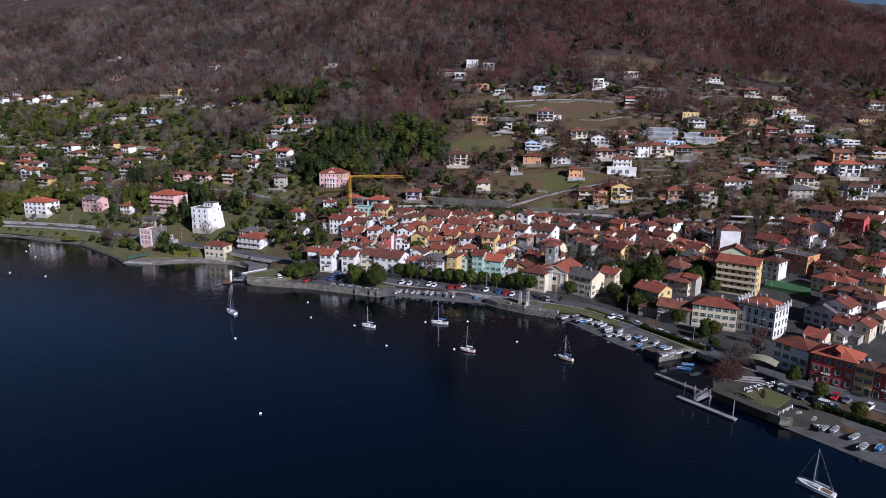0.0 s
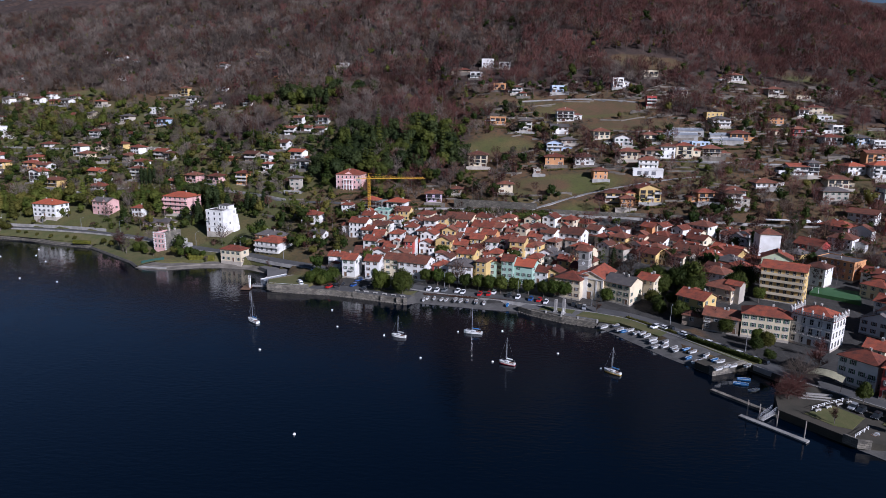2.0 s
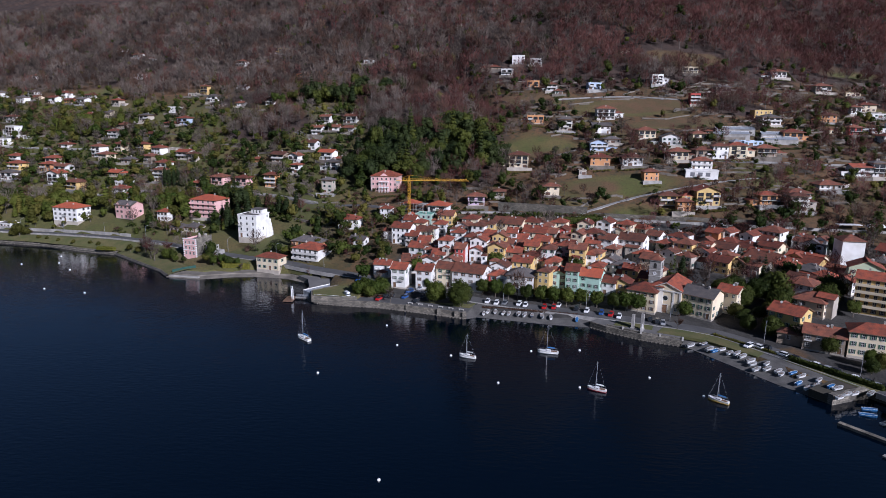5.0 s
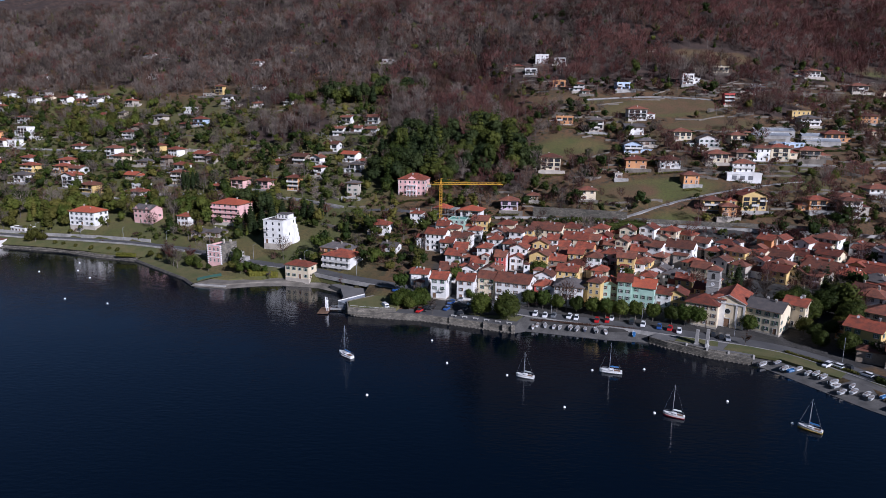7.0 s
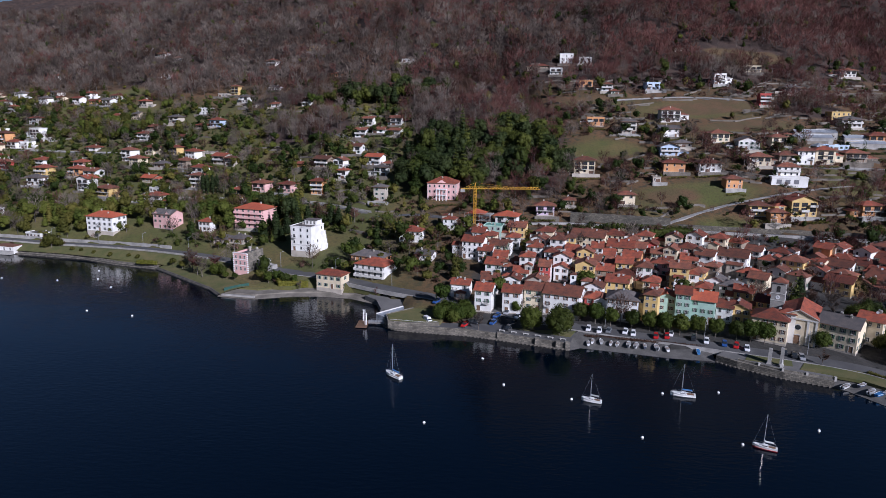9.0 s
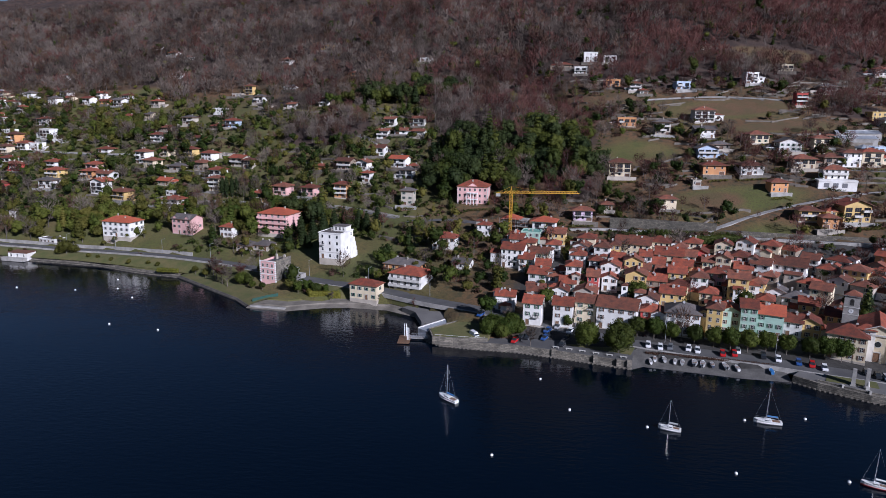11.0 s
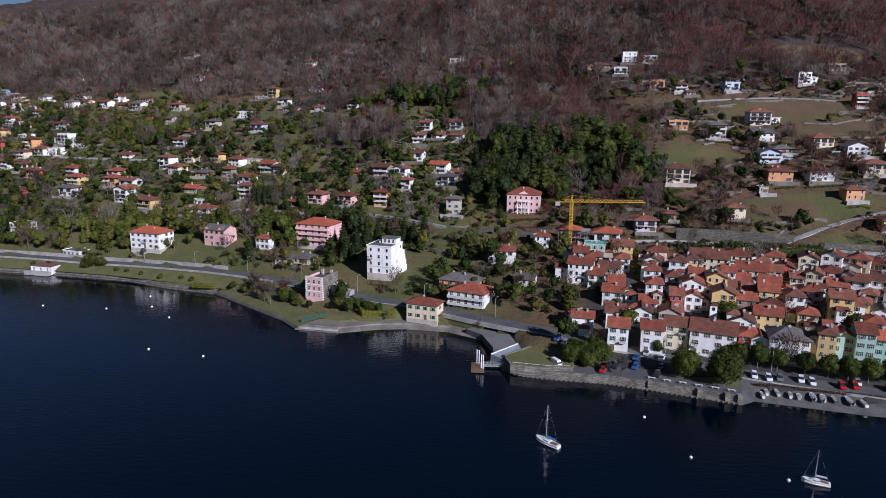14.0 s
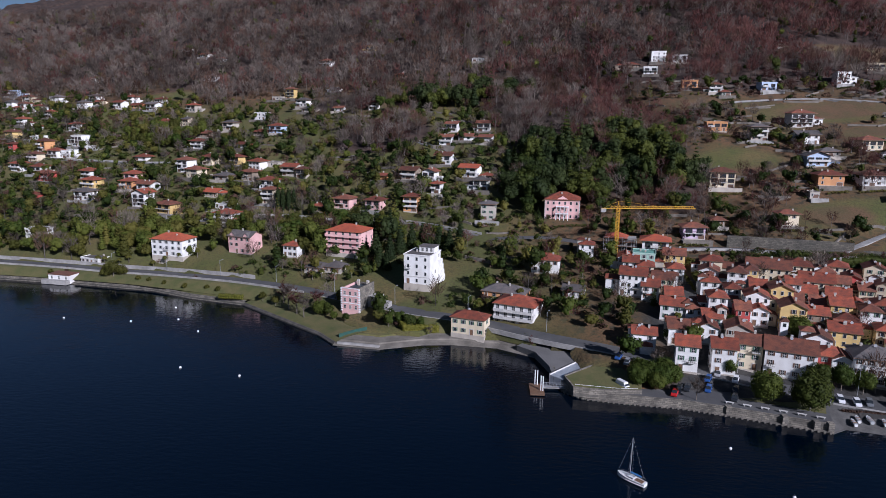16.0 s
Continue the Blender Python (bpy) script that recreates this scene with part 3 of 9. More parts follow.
park = Shape().prism([(86, 162), (74, 178.5), (78, 189), (86, 202), (80, 211), (66.5, 206.5), (63, 212), (76, 220), (90, 205), (112, 180), (100, 158)][::-1], -2.5, 2.32)
plaza = Shape().prism([(-107.2, 300), (-107.6, 309), (-111.2, 321), (-117, 326.5), (-113, 331), (-101, 324), (-88, 317), (-90, 311.5), (-104.2, 299.2)][::-1], -2.5, 2.33)
tagged(new("pavement", plaza.done("pavement", paving)), "small paved landing square beside the lake road", "pavement", kind="structure")
tagged(new("pavement", park.done("pavement", park_floor)), "stone walled harbour park beside the lake", "pavement", kind="structure")


def road_strip(name, label, way, half, material, lift=0.06):
    verts = []
    for k, (x, y, z) in enumerate(way):
        a, b = way[max(k - 1, 0)], way[min(k + 1, len(way) - 1)]
        d = Vector((b[0] - a[0], b[1] - a[1])).normalized()
        for o, h in ((-half - 0.3, -1.5), (-half, lift), (0, lift + 0.05), (half, lift), (half + 0.3, -1.5)):
            verts.append((x - d.y * o, y + d.x * o, z + h))
    faces = [(k * 5 + i, (k + 1) * 5 + i, (k + 1) * 5 + i + 1, k * 5 + i + 1) for k in range(len(way) - 1) for i in range(4)]
    return tagged(new(name, mesh(name, verts, faces, material)), label, "road", kind="structure")


road_strip("road", "grey asphalt lake road along the promenade", lake_way, 3.6, asphalt)
road_strip("road", "grey asphalt road above the old town", upper_way, 3.2, asphalt)
road_strip("road", "narrow pale lane climbing across a meadow", hill_way, 1.7, concrete)



def side_line(way, off, lift):
    out = []
    for k in range(len(way)):
        a, b = way[max(k - 1, 0)], way[min(k + 1, len(way) - 1)]
        d = Vector((b[0] - a[0], b[1] - a[1])).normalized()
        out.append((way[k][0] - d.y * off, way[k][1] + d.x * off, way[k][2] + lift))
    return out


def wall_along(name, label, line, height, thick, material, foot=1.5, category="wall"):
    """A free-standing or retaining wall along a line of points."""
    s = Shape()
    n = len(line)
    for k, (x, y, z) in enumerate(line):
        a, b = line[max(k - 1, 0)], line[min(k + 1, n - 1)]
        d = Vector((b[0] - a[0], b[1] - a[1])).normalized()
        for o, h in ((-thick / 2, -foot), (-thick / 2, height), (thick / 2, height), (thick / 2, -foot)):
            s.v.append((x - d.y * o, y + d.x * o, z + h))
    for k in range(n - 1):
        for i in range(4):
            s.f.append((k * 4 + i, k * 4 + (i + 1) % 4, (k + 1) * 4 + (i + 1) % 4, (k + 1) * 4 + i))
            s.s.append(0)
    s.f += [(3, 2, 1, 0), tuple((n - 1) * 4 + i for i in range(4))]
    s.s += [0, 0]
    return tagged(new(name, s.done(name, material)), label, category, kind="structure")


verge_way = [(k, p) for k, p in enumerate(lake_way) if p[0] < -205]
verge = []
for k, (x, y, z) in verge_way:
    a, b = lake_way[max(k - 1, 0)], lake_way[min(k + 1, len(lake_way) - 1)]
    d = Vector((b[0] - a[0], b[1] - a[1])).normalized()
    verge += [(x - d.y * o, y + d.x * o, h) for o, h in ((4.4, z + 0.04), (6.5, z - 0.15), (9.0, z * 0.5 + 1.2), (12.5, 1.9))]
tagged(new("verge", mesh("verge", verge, [(k * 4 + i, k * 4 + 1 + i, k * 4 + 5 + i, k * 4 + 4 + i) for k in range(len(verge_way) - 1) for i in range(3)], grass)), "grassy bank between the lake road and the shore", "lawn", kind="structure")


def to_shore(x, y):
    """Metres inland from the shore line; below zero over the water."""
    best = (1e9, 1)
    for (ax, ay), (bx, by) in zip(SHORE, SHORE[1:]):
        ex, ey = bx - ax, by - ay
        f = min(max(((x - ax) * ex + (y - ay) * ey) / (ex * ex + ey * ey), 0), 1)
        side = ey * (x - ax) - ex * (y - ay)
        best = min(best, (math.hypot(x - ax - f * ex, y - ay - f * ey), 1 if side > 0 else -1))
    return best[0] * best[1]


east_way = [(k, p) for k, p in enumerate(lake_way) if -206 < p[0] < -106]
bank = []
for k, (x, y, z) in east_way:
    a, b = lake_way[max(k - 1, 0)], lake_way[min(k + 1, len(lake_way) - 1)]
    d = Vector((b[0] - a[0], b[1] - a[1])).normalized()
    room = 12.0                             # the bank stops short of the gravel
    while room > 4.0 and to_shore(x - d.y * room, y + d.x * room) < 8:
        room -= 0.5
    bank += [(x - d.y * o, y + d.x * o, h) for o, h in ((3.5, z + 0.1), (3.5 + (room - 3.5) * 0.3, z - 0.15), (3.5 + (room - 3.5) * 0.7, z * 0.4 + 1.4), (room, 1.5))]
tagged(new("verge", mesh("verge", bank, [(k * 4 + i, k * 4 + 1 + i, k * 4 + 5 + i, k * 4 + 4 + i) for k in range(len(east_way) - 1) for i in range(3)], grass)), "grassy bank between the lake road and the beach", "lawn", kind="structure")
wall_along("road_kerb", "pale stone kerb along the lake road", [p for p in side_line(lake_way, 4.0, 0) if -204 < p[0] < 140], 0.2, 0.4, concrete)
wall_along("parapet", "pale low parapet wall along the lake road", [p for p in side_line(lake_way, 4.4, 0) if p[0] < -205], 0.9, 0.4, concrete, 0.8)
wall_along("garden_wall", "tall pale garden wall above the lake road", [p for p in side_line(lake_way, -5.2, 0) if p[0] < -232], 1.7, 0.4, concrete)
wall_along("parapet", "grey parapet wall along the upper road", [p for p in side_line(upper_way, -3.8, 0) if p[0] > -60], 1.0, 0.5, concrete, 4)
wall_along("retaining_wall", "high grey stone retaining wall above the road", [p for p in side_line(upper_way, 5.2, 0) if -20 < p[0] < 32], 5.2, 0.9, old_wall, 2)
wall_along("retaining_wall", "grey stone retaining wall above the road", [p for p in side_line(upper_way, 5.0, 0) if 34 < p[0] < 140], 2.2, 0.7, old_wall, 2)
wall_along("harbour_wall", "rough stone harbour wall beside the basin", [(66.2, 206.6, 2.2), (72, 209, 2.2), (79, 211.8, 2.2)], 0.9, 1.6, stone, 4)
wall_along("breakwater", "low thin concrete breakwater in the harbour mouth", [(62, 194.5, 0.0), (68, 186.6, 0.0), (74.2, 178.6, 0.0)], 0.75, 1.5, stone, 2)
for lane in lanes:
    road_strip("road", "narrow grey hillside lane between gardens", lane, 1.6, paving)
    wall_along("garden_wall", "low pale wall along a hillside lane", side_line(lane, 2.2, 0), 1.1, 0.35, concrete)


# ---- houses ----
def relief(name, xs, zs, depth, slots, mats):
    """A panel of rectangles at several depths, joined by their edges into one surface; it looks to -y."""
    v, f, m, seen = [], [], [], {}

    def at(p):
        p = tuple(round(c, 4) for c in p)
        if p not in seen:
            seen[p] = len(v)
            v.append(p)
        return seen[p]

    n, k = len(xs) - 1, len(zs) - 1
    deep = lambda i, j: -depth[j][i] if 0 <= i < n and 0 <= j < k else 0.02
    for j in range(k):
        for i in range(n):
            y, a, b, c, d = deep(i, j), xs[i], xs[i + 1], zs[j], zs[j + 1]
            f.append(tuple(at(p) for p in ((a, y, c), (b, y, c), (b, y, d), (a, y, d))))
            m.append(slots[j][i])
            for other, p, q in ((deep(i + 1, j), (b, c), (b, d)), (deep(i, j + 1), (b, d), (a, d)), (deep(i - 1, j), (a, d), (a, c)), (deep(i, j - 1), (a, c), (b, c))):
                if other > y + 1e-6:
                    f.append(tuple(at(t) for t in ((p[0], y, p[1]), (p[0], other, p[1]), (q[0], other, q[1]), (q[0], y, q[1]))))
                    m.append(slots[j][i])
    return mesh(name, v, f, mats, m)


def small_window(w, h, kind):
    """A plainer window for the far houses: frame, pane, and shutters where it has them."""
    a, b, e = w / 2, w / 2 + 0.09, w + 0.06
    xs, pane, rim = ([-e, -b, -a, a, b, e], ([0.09, 0.07, 0.02, 0.07, 0.09], [2, 0, 1, 0, 2]), ([0.01, 0.1, 0.1, 0.1, 0.01], [0] * 5)) if kind else ([-b, -a, a, b], ([0.07, 0.02, 0.07], [0, 1, 0]), ([0.1] * 3, [0] * 3))
    rows = (rim, pane, rim)
    return relief("window", xs, [-h / 2 - 0.12, -h / 2, h / 2, h / 2 + 0.1], [r[0] for r in rows], [r[1] for r in rows], (trim, glass, SHUTTERS.get(kind, trim)))


def window_mesh(w, h, kind):
    """A window with its frame, glazing bars, sill and, where it has them, a pair of open shutters."""
    a, b, e = w / 2, w / 2 + 0.09, w + 0.06
    zs = [-h / 2 - 0.12, -h / 2, -0.03, 0.05, h / 2, h / 2 + 0.1]
    if kind:
        xs = [-e, -b, -a, -0.04, 0.04, a, b, e]
        pane, bar = ([0.09, 0.07, 0.02, 0.05, 0.02, 0.07, 0.09], [2, 0, 1, 0, 1, 0, 2]), ([0.11, 0.07, 0.05, 0.05, 0.05, 0.07, 0.11], [2, 0, 0, 0, 0, 0, 2])
        sill, head = ([0.01, 0.14, 0.14, 0.14, 0.14, 0.14, 0.01], [0] * 7), ([0.01, 0.07, 0.07, 0.07, 0.07, 0.07, 0.01], [0] * 7)
        rows = (sill, pane, bar, pane, head)
    else:
        xs = [-b, -a, -0.04, 0.04, a, b]
        pane, bar = ([0.07, 0.02, 0.05, 0.02, 0.07], [0, 1, 0, 1, 0]), ([0.07, 0.05, 0.05, 0.05, 0.07], [0] * 5)
        rows = (([0.14] * 5, [0] * 5), pane, bar, pane, ([0.07] * 5, [0] * 5))
    return relief("window", xs, zs, [r[0] for r in rows], [r[1] for r in rows], (trim, glass, SHUTTERS.get(kind, trim)))


WINDOWS = {k: window_mesh(0.85, 1.35, k) for k in ("", "green", "brown", "grey")}
SMALL = {k: small_window(0.85, 1.35, k) for k in ("", "green", "brown", "grey")}
FRENCH = window_mesh(1.1, 2.05, "")
WIDE = relief("window", [-1.55, -1.45, -0.5, -0.42, 0.42, 0.5, 1.45, 1.55], [-1.05, -1.0, 1.0, 1.1], [[0.1] * 7, [0.07, 0.02, 0.05, 0.02, 0.05, 0.02, 0.07], [0.1] * 7], [[0] * 7, [0, 1, 0, 1, 0, 1, 0], [0] * 7], (SHUTTERS["brown"], glass))
GARAGE = relief("garage_door", [-1.5, -1.35, 1.35, 1.5], [0, 0.7, 0.76, 1.45, 1.51, 2.2, 2.35], [[0.12, d, 0.12] for d in (0.05, 0.03, 0.05, 0.03, 0.05, 0.12)], [[1, 0, 1]] * 5 + [[1] * 3], (SHUTTERS["brown"], trim))
TALL = {"": window_mesh(1.15, 2.0, "")}
DOOR = (lambda s: s.box(-0.6, 0.6, -0.06, 0.02, 0, 2.15, 0).box(-0.75, -0.6, -0.12, 0.02, 0, 2.3, 1).box(0.6, 0.75, -0.12, 0.02, 0, 2.3, 1).box(-0.6, 0.6, -0.12, 0.02, 2.15, 2.3, 1).box(0.42, 0.5, -0.1, -0.06, 1.0, 1.1, 2))(Shape()).done("door", wood, trim, iron)
CHIMNEY = Shape().box(-0.32, 0.32, -0.25, 0.25, -1.2, 0.6, 0).box(-0.4, 0.4, -0.33, 0.33, 0.6, 0.68, 1).box(-0.24, 0.24, -0.16, 0.16, 0.68, 0.9, 0).box(-0.36, 0.36, -0.28, 0.28, 0.9, 0.98, 1).done("chimney", WALLS["E"][1], trim)
dish = Shape().rod((0, 0, -0.7), (0, 0, 0.3), 0.05, 1)
dish.rod((0, 0.05, 0.35), (0.02, -0.14, 0.42), 0.12, 0, 10, 0.48)
DISH = dish.done("satellite_dish", white_paint, iron)
BALCONIES = {}


def balcony_mesh(w, out=1.2, solid=False, rails=None):
    """A slab with its parapet or barred railing round three sides, in one piece."""
    key = (round(w, 1), out, solid, rails.name if rails else "")
    if key in BALCONIES:
        return BALCONIES[key]
    s = Shape()
    if solid:
        a, t = w / 2, 0.1
        rect = lambda i, z: [(-a + i, -out + i, z), (a - i, -out + i, z), (a - i, 0.05, z), (-a + i, 0.05, z)]
        s.v = rect(0, -0.18) + rect(0, 0.95) + rect(t, 0.95) + rect(t, 0.02)
        s.f = [(3, 2, 1, 0), (12, 13, 14, 15), (2, 3, 7, 6)]
        for p in (0, 1, 3):
            q = (p + 1) % 4
            s.f += [(p, q, 4 + q, 4 + p), (4 + p, 4 + q, 8 + q, 8 + p), (8 + p, 8 + q, 12 + q, 12 + p)]
        s.s = [0] * len(s.f)
    else:
        way = [(-w / 2, 0.05), (-w / 2, -out), (w / 2, -out), (w / 2, 0.05)]
        pts = []
        for (ax, ay), (bx, by) in zip(way, way[1:]):
            n = max(2, int(math.hypot(bx - ax, by - ay) / 0.5))
            for k in range(n):
                for f in (k / n, (k + 0.16) / n):
                    pts.append((ax + (bx - ax) * f, ay + (by - ay) * f))
        pts.append(way[-1])
        n = len(pts)
        for z in (-0.18, 0.0, 0.88, 1.0):
            s.v += [(x, y, z) for x, y in pts]
        s.f = [tuple(reversed(range(n))), tuple(n + i for i in range(n))]
        s.s = [0, 0]
        for i in range(n - 1):
            s.f += [(i, i + 1, n + i + 1, n + i), (2 * n + i, 2 * n + i + 1, 3 * n + i + 1, 3 * n + i)]
            s.s += [0, 1]
            if i % 2 == 0:
                s.f.append((n + i, n + i + 1, 2 * n + i + 1, 2 * n + i))
                s.s.append(1)
    BALCONIES[key] = s.done("balcony", rails or trim, iron)
    return BALCONIES[key]


def roof_mesh(w, d, kind, over=0.6, pitch=0.46):
    """A pitched or flat roof on walls of w by d; z 0 is the wall's top."""
    a, b, t = w / 2 + over, d / 2 + over, 0.2
    s = Shape()
    drop = -0.12
    if kind == "f":
        s.box(-w / 2 - 0.15, w / 2 + 0.15, -d / 2 - 0.15, d / 2 + 0.15, 0.0, 0.18, 0)
        for x0, x1, y0, y1 in ((-w / 2 - 0.2, w / 2 + 0.2, -d / 2 - 0.2, -d / 2), (-w / 2 - 0.2, w / 2 + 0.2, d / 2, d / 2 + 0.2), (-w / 2 - 0.2, -w / 2, -d / 2, d / 2), (w / 2, w / 2 + 0.2, -d / 2, d / 2)):
            s.box(x0, x1, y0, y1, 0.0, 0.5, 1)
        return s, 0.2
    rise = min(a, b) * pitch
    eave = [(-a, -b), (a, -b), (a, b), (-a, b)]
    if kind == "h":
        r = max(0.0, abs(a - b))
        top = [(-r, 0), (r, 0)] if a >= b else [(0, -r), (0, r)]
    elif kind == "g":
        rise, top = b * pitch, [(-a, 0), (a, 0)]
    else:
        rise, top = a * pitch, [(0, -b), (0, b)]
    low = [(x, y, drop) for x, y in eave]
    up = [(x, y, drop + t) for x, y in eave]
    rl = [(x, y, drop + rise) for x, y in top]
    ru = [(x, y, drop + t + rise) for x, y in top]
    if kind == "h" and a < b or kind == "p":
        faces = lambda q, r: ([q[1], q[2], r[1], r[0]], [q[3], q[0], r[0], r[1]], [q[0], q[1], r[0]], [q[2], q[3], r[1]])
    else:
        faces = lambda q, r: ([q[0], q[1], r[1], r[0]], [q[2], q[3], r[0], r[1]], [q[1], q[2], r[1]], [q[3], q[0], r[0]])
    sides = 4 if kind == "h" else 2
    for f in faces(up, ru)[:sides]:
        s.face(f, 0)
    for f in faces(low, rl)[:sides]:
        s.face(f[::-1], 1)
    for k in range(4):
        s.face([low[k], low[(k + 1) % 4], up[(k + 1) % 4], up[k]], 1) if kind == "h" else None
    if kind in "gp":
        for f, g in ((low, up),):
            for i, j, r in (((0, 1, None), (2, 3, None), (1, 2, 1), (3, 0, 0)) if kind == "g" else ((1, 2, None), (3, 0, None), (0, 1, 0), (2, 3, 1))):
                if r is None:
                    s.face([f[i], f[j], g[j], g[i]], 1)
                else:
                    s.face([f[i], rl[r], ru[r], g[i]], 1)
                    s.face([rl[r], f[j], g[j], ru[r]], 1)
    # the ridge's row of cap tiles
    if (Vector(ru[0]) - Vector(ru[1])).length > 0.5:
        s.rod(ru[0], ru[1], 0.14, 0, 5)
    return s, rise


NUMBER_WORDS = ("", "single-storey", "two-storey", "three-storey", "four-storey", "five-storey", "six-storey", "seven-storey")
ROOF_WORDS = {"h": "hip roof", "g": "gable roof", "p": "front gable roof", "f": "roof"}
TAKEN = []          # plan of the houses, to keep trees out of them


def house(x, y, face, w, d, st, wall, kind, roof, name="house", label="", sh=2.75, at=None, balconies=0, solid=False, shutters=None, cols=0, sides=True, dishes=True, rails=None, blind=False, tall=False):
    """A house whose front looks to the lake; face: degrees by which it turns to the left of -y as seen from the lake."""
    rnd = random.Random(round(x * 13 + y * 7))
    own = random.Random(round(x * 37 + y * 5))
    if x < -100 and y > 440 and name == "house" and not cols and w > 8.5:
        w, d = w * 0.77, d * 0.86
    fx, fy = -math.sin(radians(face)), -math.cos(radians(face))
    z = at if at is not None else ground(x + fx * d / 2, y + fy * d / 2)
    TAKEN.append((x, y, math.hypot(w, d) / 2))
    h = st * sh + 0.45
    town = x > -85 and z < 20
    if town and kind == "g" and name == "house" and w < 9 and own.random() < 0.4:
        kind = "p"
    if x > -40 and z > 20 and roof == "r" and own.random() < 0.55:
        roof = "b"
    if town and wall in "TE" and name == "house" and own.random() < 0.6:
        wall = own.choice("WCCWY")
    if x > -40 and z > 20 and wall == "W" and name == "house" and own.random() < 0.3:
        wall = own.choice("CCOE")
    if z > 20 and name == "house" and sh == 2.75:
        sh = 2.55
    label = label or "%s %s %s with %s %s" % (WALLS[wall][0], NUMBER_WORDS[st], "town house" if town else "hillside house", ROOFS[roof][0], ROOF_WORDS[kind])
    ob = thing(name, label, "house", (x, y, z), -face, group="houses in the old town" if town else "houses on the slope")
    # walls, with a footing in the slope and gables up to the roof
    s = Shape().box(-w / 2, w / 2, -d / 2, d / 2, -4.0, h, 0)
    hill = z > 20 and name == "house"
    over = 1.25 if hill else 0.6
    r_shape, rise = roof_mesh(w, d, kind, over, 0.37 if hill or name == "apartment_building" else 0.46)
    if kind == "g":
        k = d / 2 * rise / (d / 2 + over)
        for sx in (-1, 1):
            f = [(sx * w / 2, -d / 2, h), (sx * w / 2, d / 2, h), (sx * w / 2, 0, h + k)]
            s.face(f if sx > 0 else f[::-1], 0)
    if kind == "p":
        k = w / 2 * rise / (w / 2 + over)
        for sy in (-1, 1):
            f = [(-w / 2, sy * d / 2, h), (w / 2, sy * d / 2, h), (0, sy * d / 2, h + k)]
            s.face(f if sy < 0 else f[::-1], 0)
    s.box(-w / 2 - 0.06, w / 2 + 0.06, -d / 2 - 0.06, d / 2 + 0.06, -4.0, 0.6, 1)
    child("wall", s.done("wall", WALLS[wall][1], WALLS["E"][1]), ob)
    cover = child("roof", r_shape.done("roof", ROOFS[roof][1], wood if kind != "f" else WALLS[wall][1]), ob, pose(0, 0, h))
    # windows on the front and, fewer, on the two sides
    sh_kind = shutters if shutters is not None else rnd.choice(("", "", "green", "brown", "grey", "brown"))
    far = z > 22
    panes = TALL if tall else SMALL if far or y > 320 else WINDOWS
    n = cols or max(2, int(round(w / (3.6 if far else 3.1 if sh_kind else 2.8))))
    door_at = rnd.randrange(n)
    if hill and not balconies and st > 1 and rnd.random() < 0.75:
        balconies, solid = rnd.choice((1, 2)), rnd.random() < 0.6
    for f in range(0 if blind else st):
        zc = 0.5 + f * sh + 1.55
        deep = balconies and f > 0
        if hill and deep and not cols:
            wide = max(2, int(w / 3.9))
            for k in range(wide):
                child("window", WIDE, ob, pose((k + 0.5) / wide * w - w / 2, -d / 2, zc - 0.45))
        for k in range(0 if hill and deep and not cols else n):
            px = (k + 0.5) / n * w - w / 2
            if f == 0 and k == door_at and hill and own.random() < 0.6:
                child("garage_door", GARAGE, ob, pose(max(min(px, w / 2 - 1.7), 1.7 - w / 2), -d / 2, 0.1))
                continue
            if f == 0 and k == door_at:
                child("door", DOOR, ob, pose(px, -d / 2, 0.55))
                continue
            if not cols and not balconies and rnd.random() < (0.16 if far else 0.07):
                continue
            child("window", FRENCH if deep else panes[sh_kind], ob, pose(px, -d / 2, zc - (0.25 if deep else 0)))
        if deep:
            bw = w - 0.3 if balconies == 2 else min(w * 0.5, 4.0)
            child("balcony", balcony_mesh(bw, 1.6 if hill else 1.3, solid, rails), ob, pose(0 if balconies == 2 else rnd.choice((-1, 0, 1)) * (w - bw) / 2 * 0.9, -d / 2, zc - 1.35))
        elif not balconies and f and rnd.random() < 0.3 and w > 6:
            child("balcony", balcony_mesh(2.4), ob, pose((rnd.randrange(n) + 0.5) / n * w - w / 2, -d / 2, zc - 1.0))
        if sides:
            m = max(1, int(d / (2.6 if tall else 3.6)))
            for sx in ((1,) if x < -60 and z > 24 else (1, -1)):
                for k in range(m):
                    if rnd.random() < (1 if tall else 0.0 if y > 560 else 0.25 if far else 0.45):
                        child("window", panes[sh_kind], ob, pose(sx * w / 2, (k + 0.5) / m * d - d / 2, zc, 0, 0, 90 * sx))
    if town and name == "house" and not cols:
        # lower and higher parts built on at the sides, the front or the back
        for side in own.sample(("left", "right", "back", "front"), 1 + (own.random() < 0.5)):
            lower = own.random() < 0.75
            ww, wd = w * own.uniform(0.4, 0.7), d * own.uniform(0.45, 0.8)
            wh = max(sh, h - sh * own.uniform(0.5, 1.1)) if lower else h + own.uniform(0.6, 1.8)
            if side in ("left", "right"):
                cx, cy = (w / 2 + ww / 2 - 0.4) * (1 if side == "right" else -1), own.uniform(-0.05, 0.3) * d
            else:
                cx, cy = own.uniform(-0.2, 0.2) * w, (d / 2 + wd / 2 - 1.2) * (1 if side == "back" else -1)
            if side == "front":
                if y < 312:
                    continue
                wd, cy, wh = 3.0, -d / 2 - 1.3, max(sh, h - sh * own.uniform(0.9, 1.4))
            if not lower:
                cx, cy = cx * 0.55, cy * 0.55
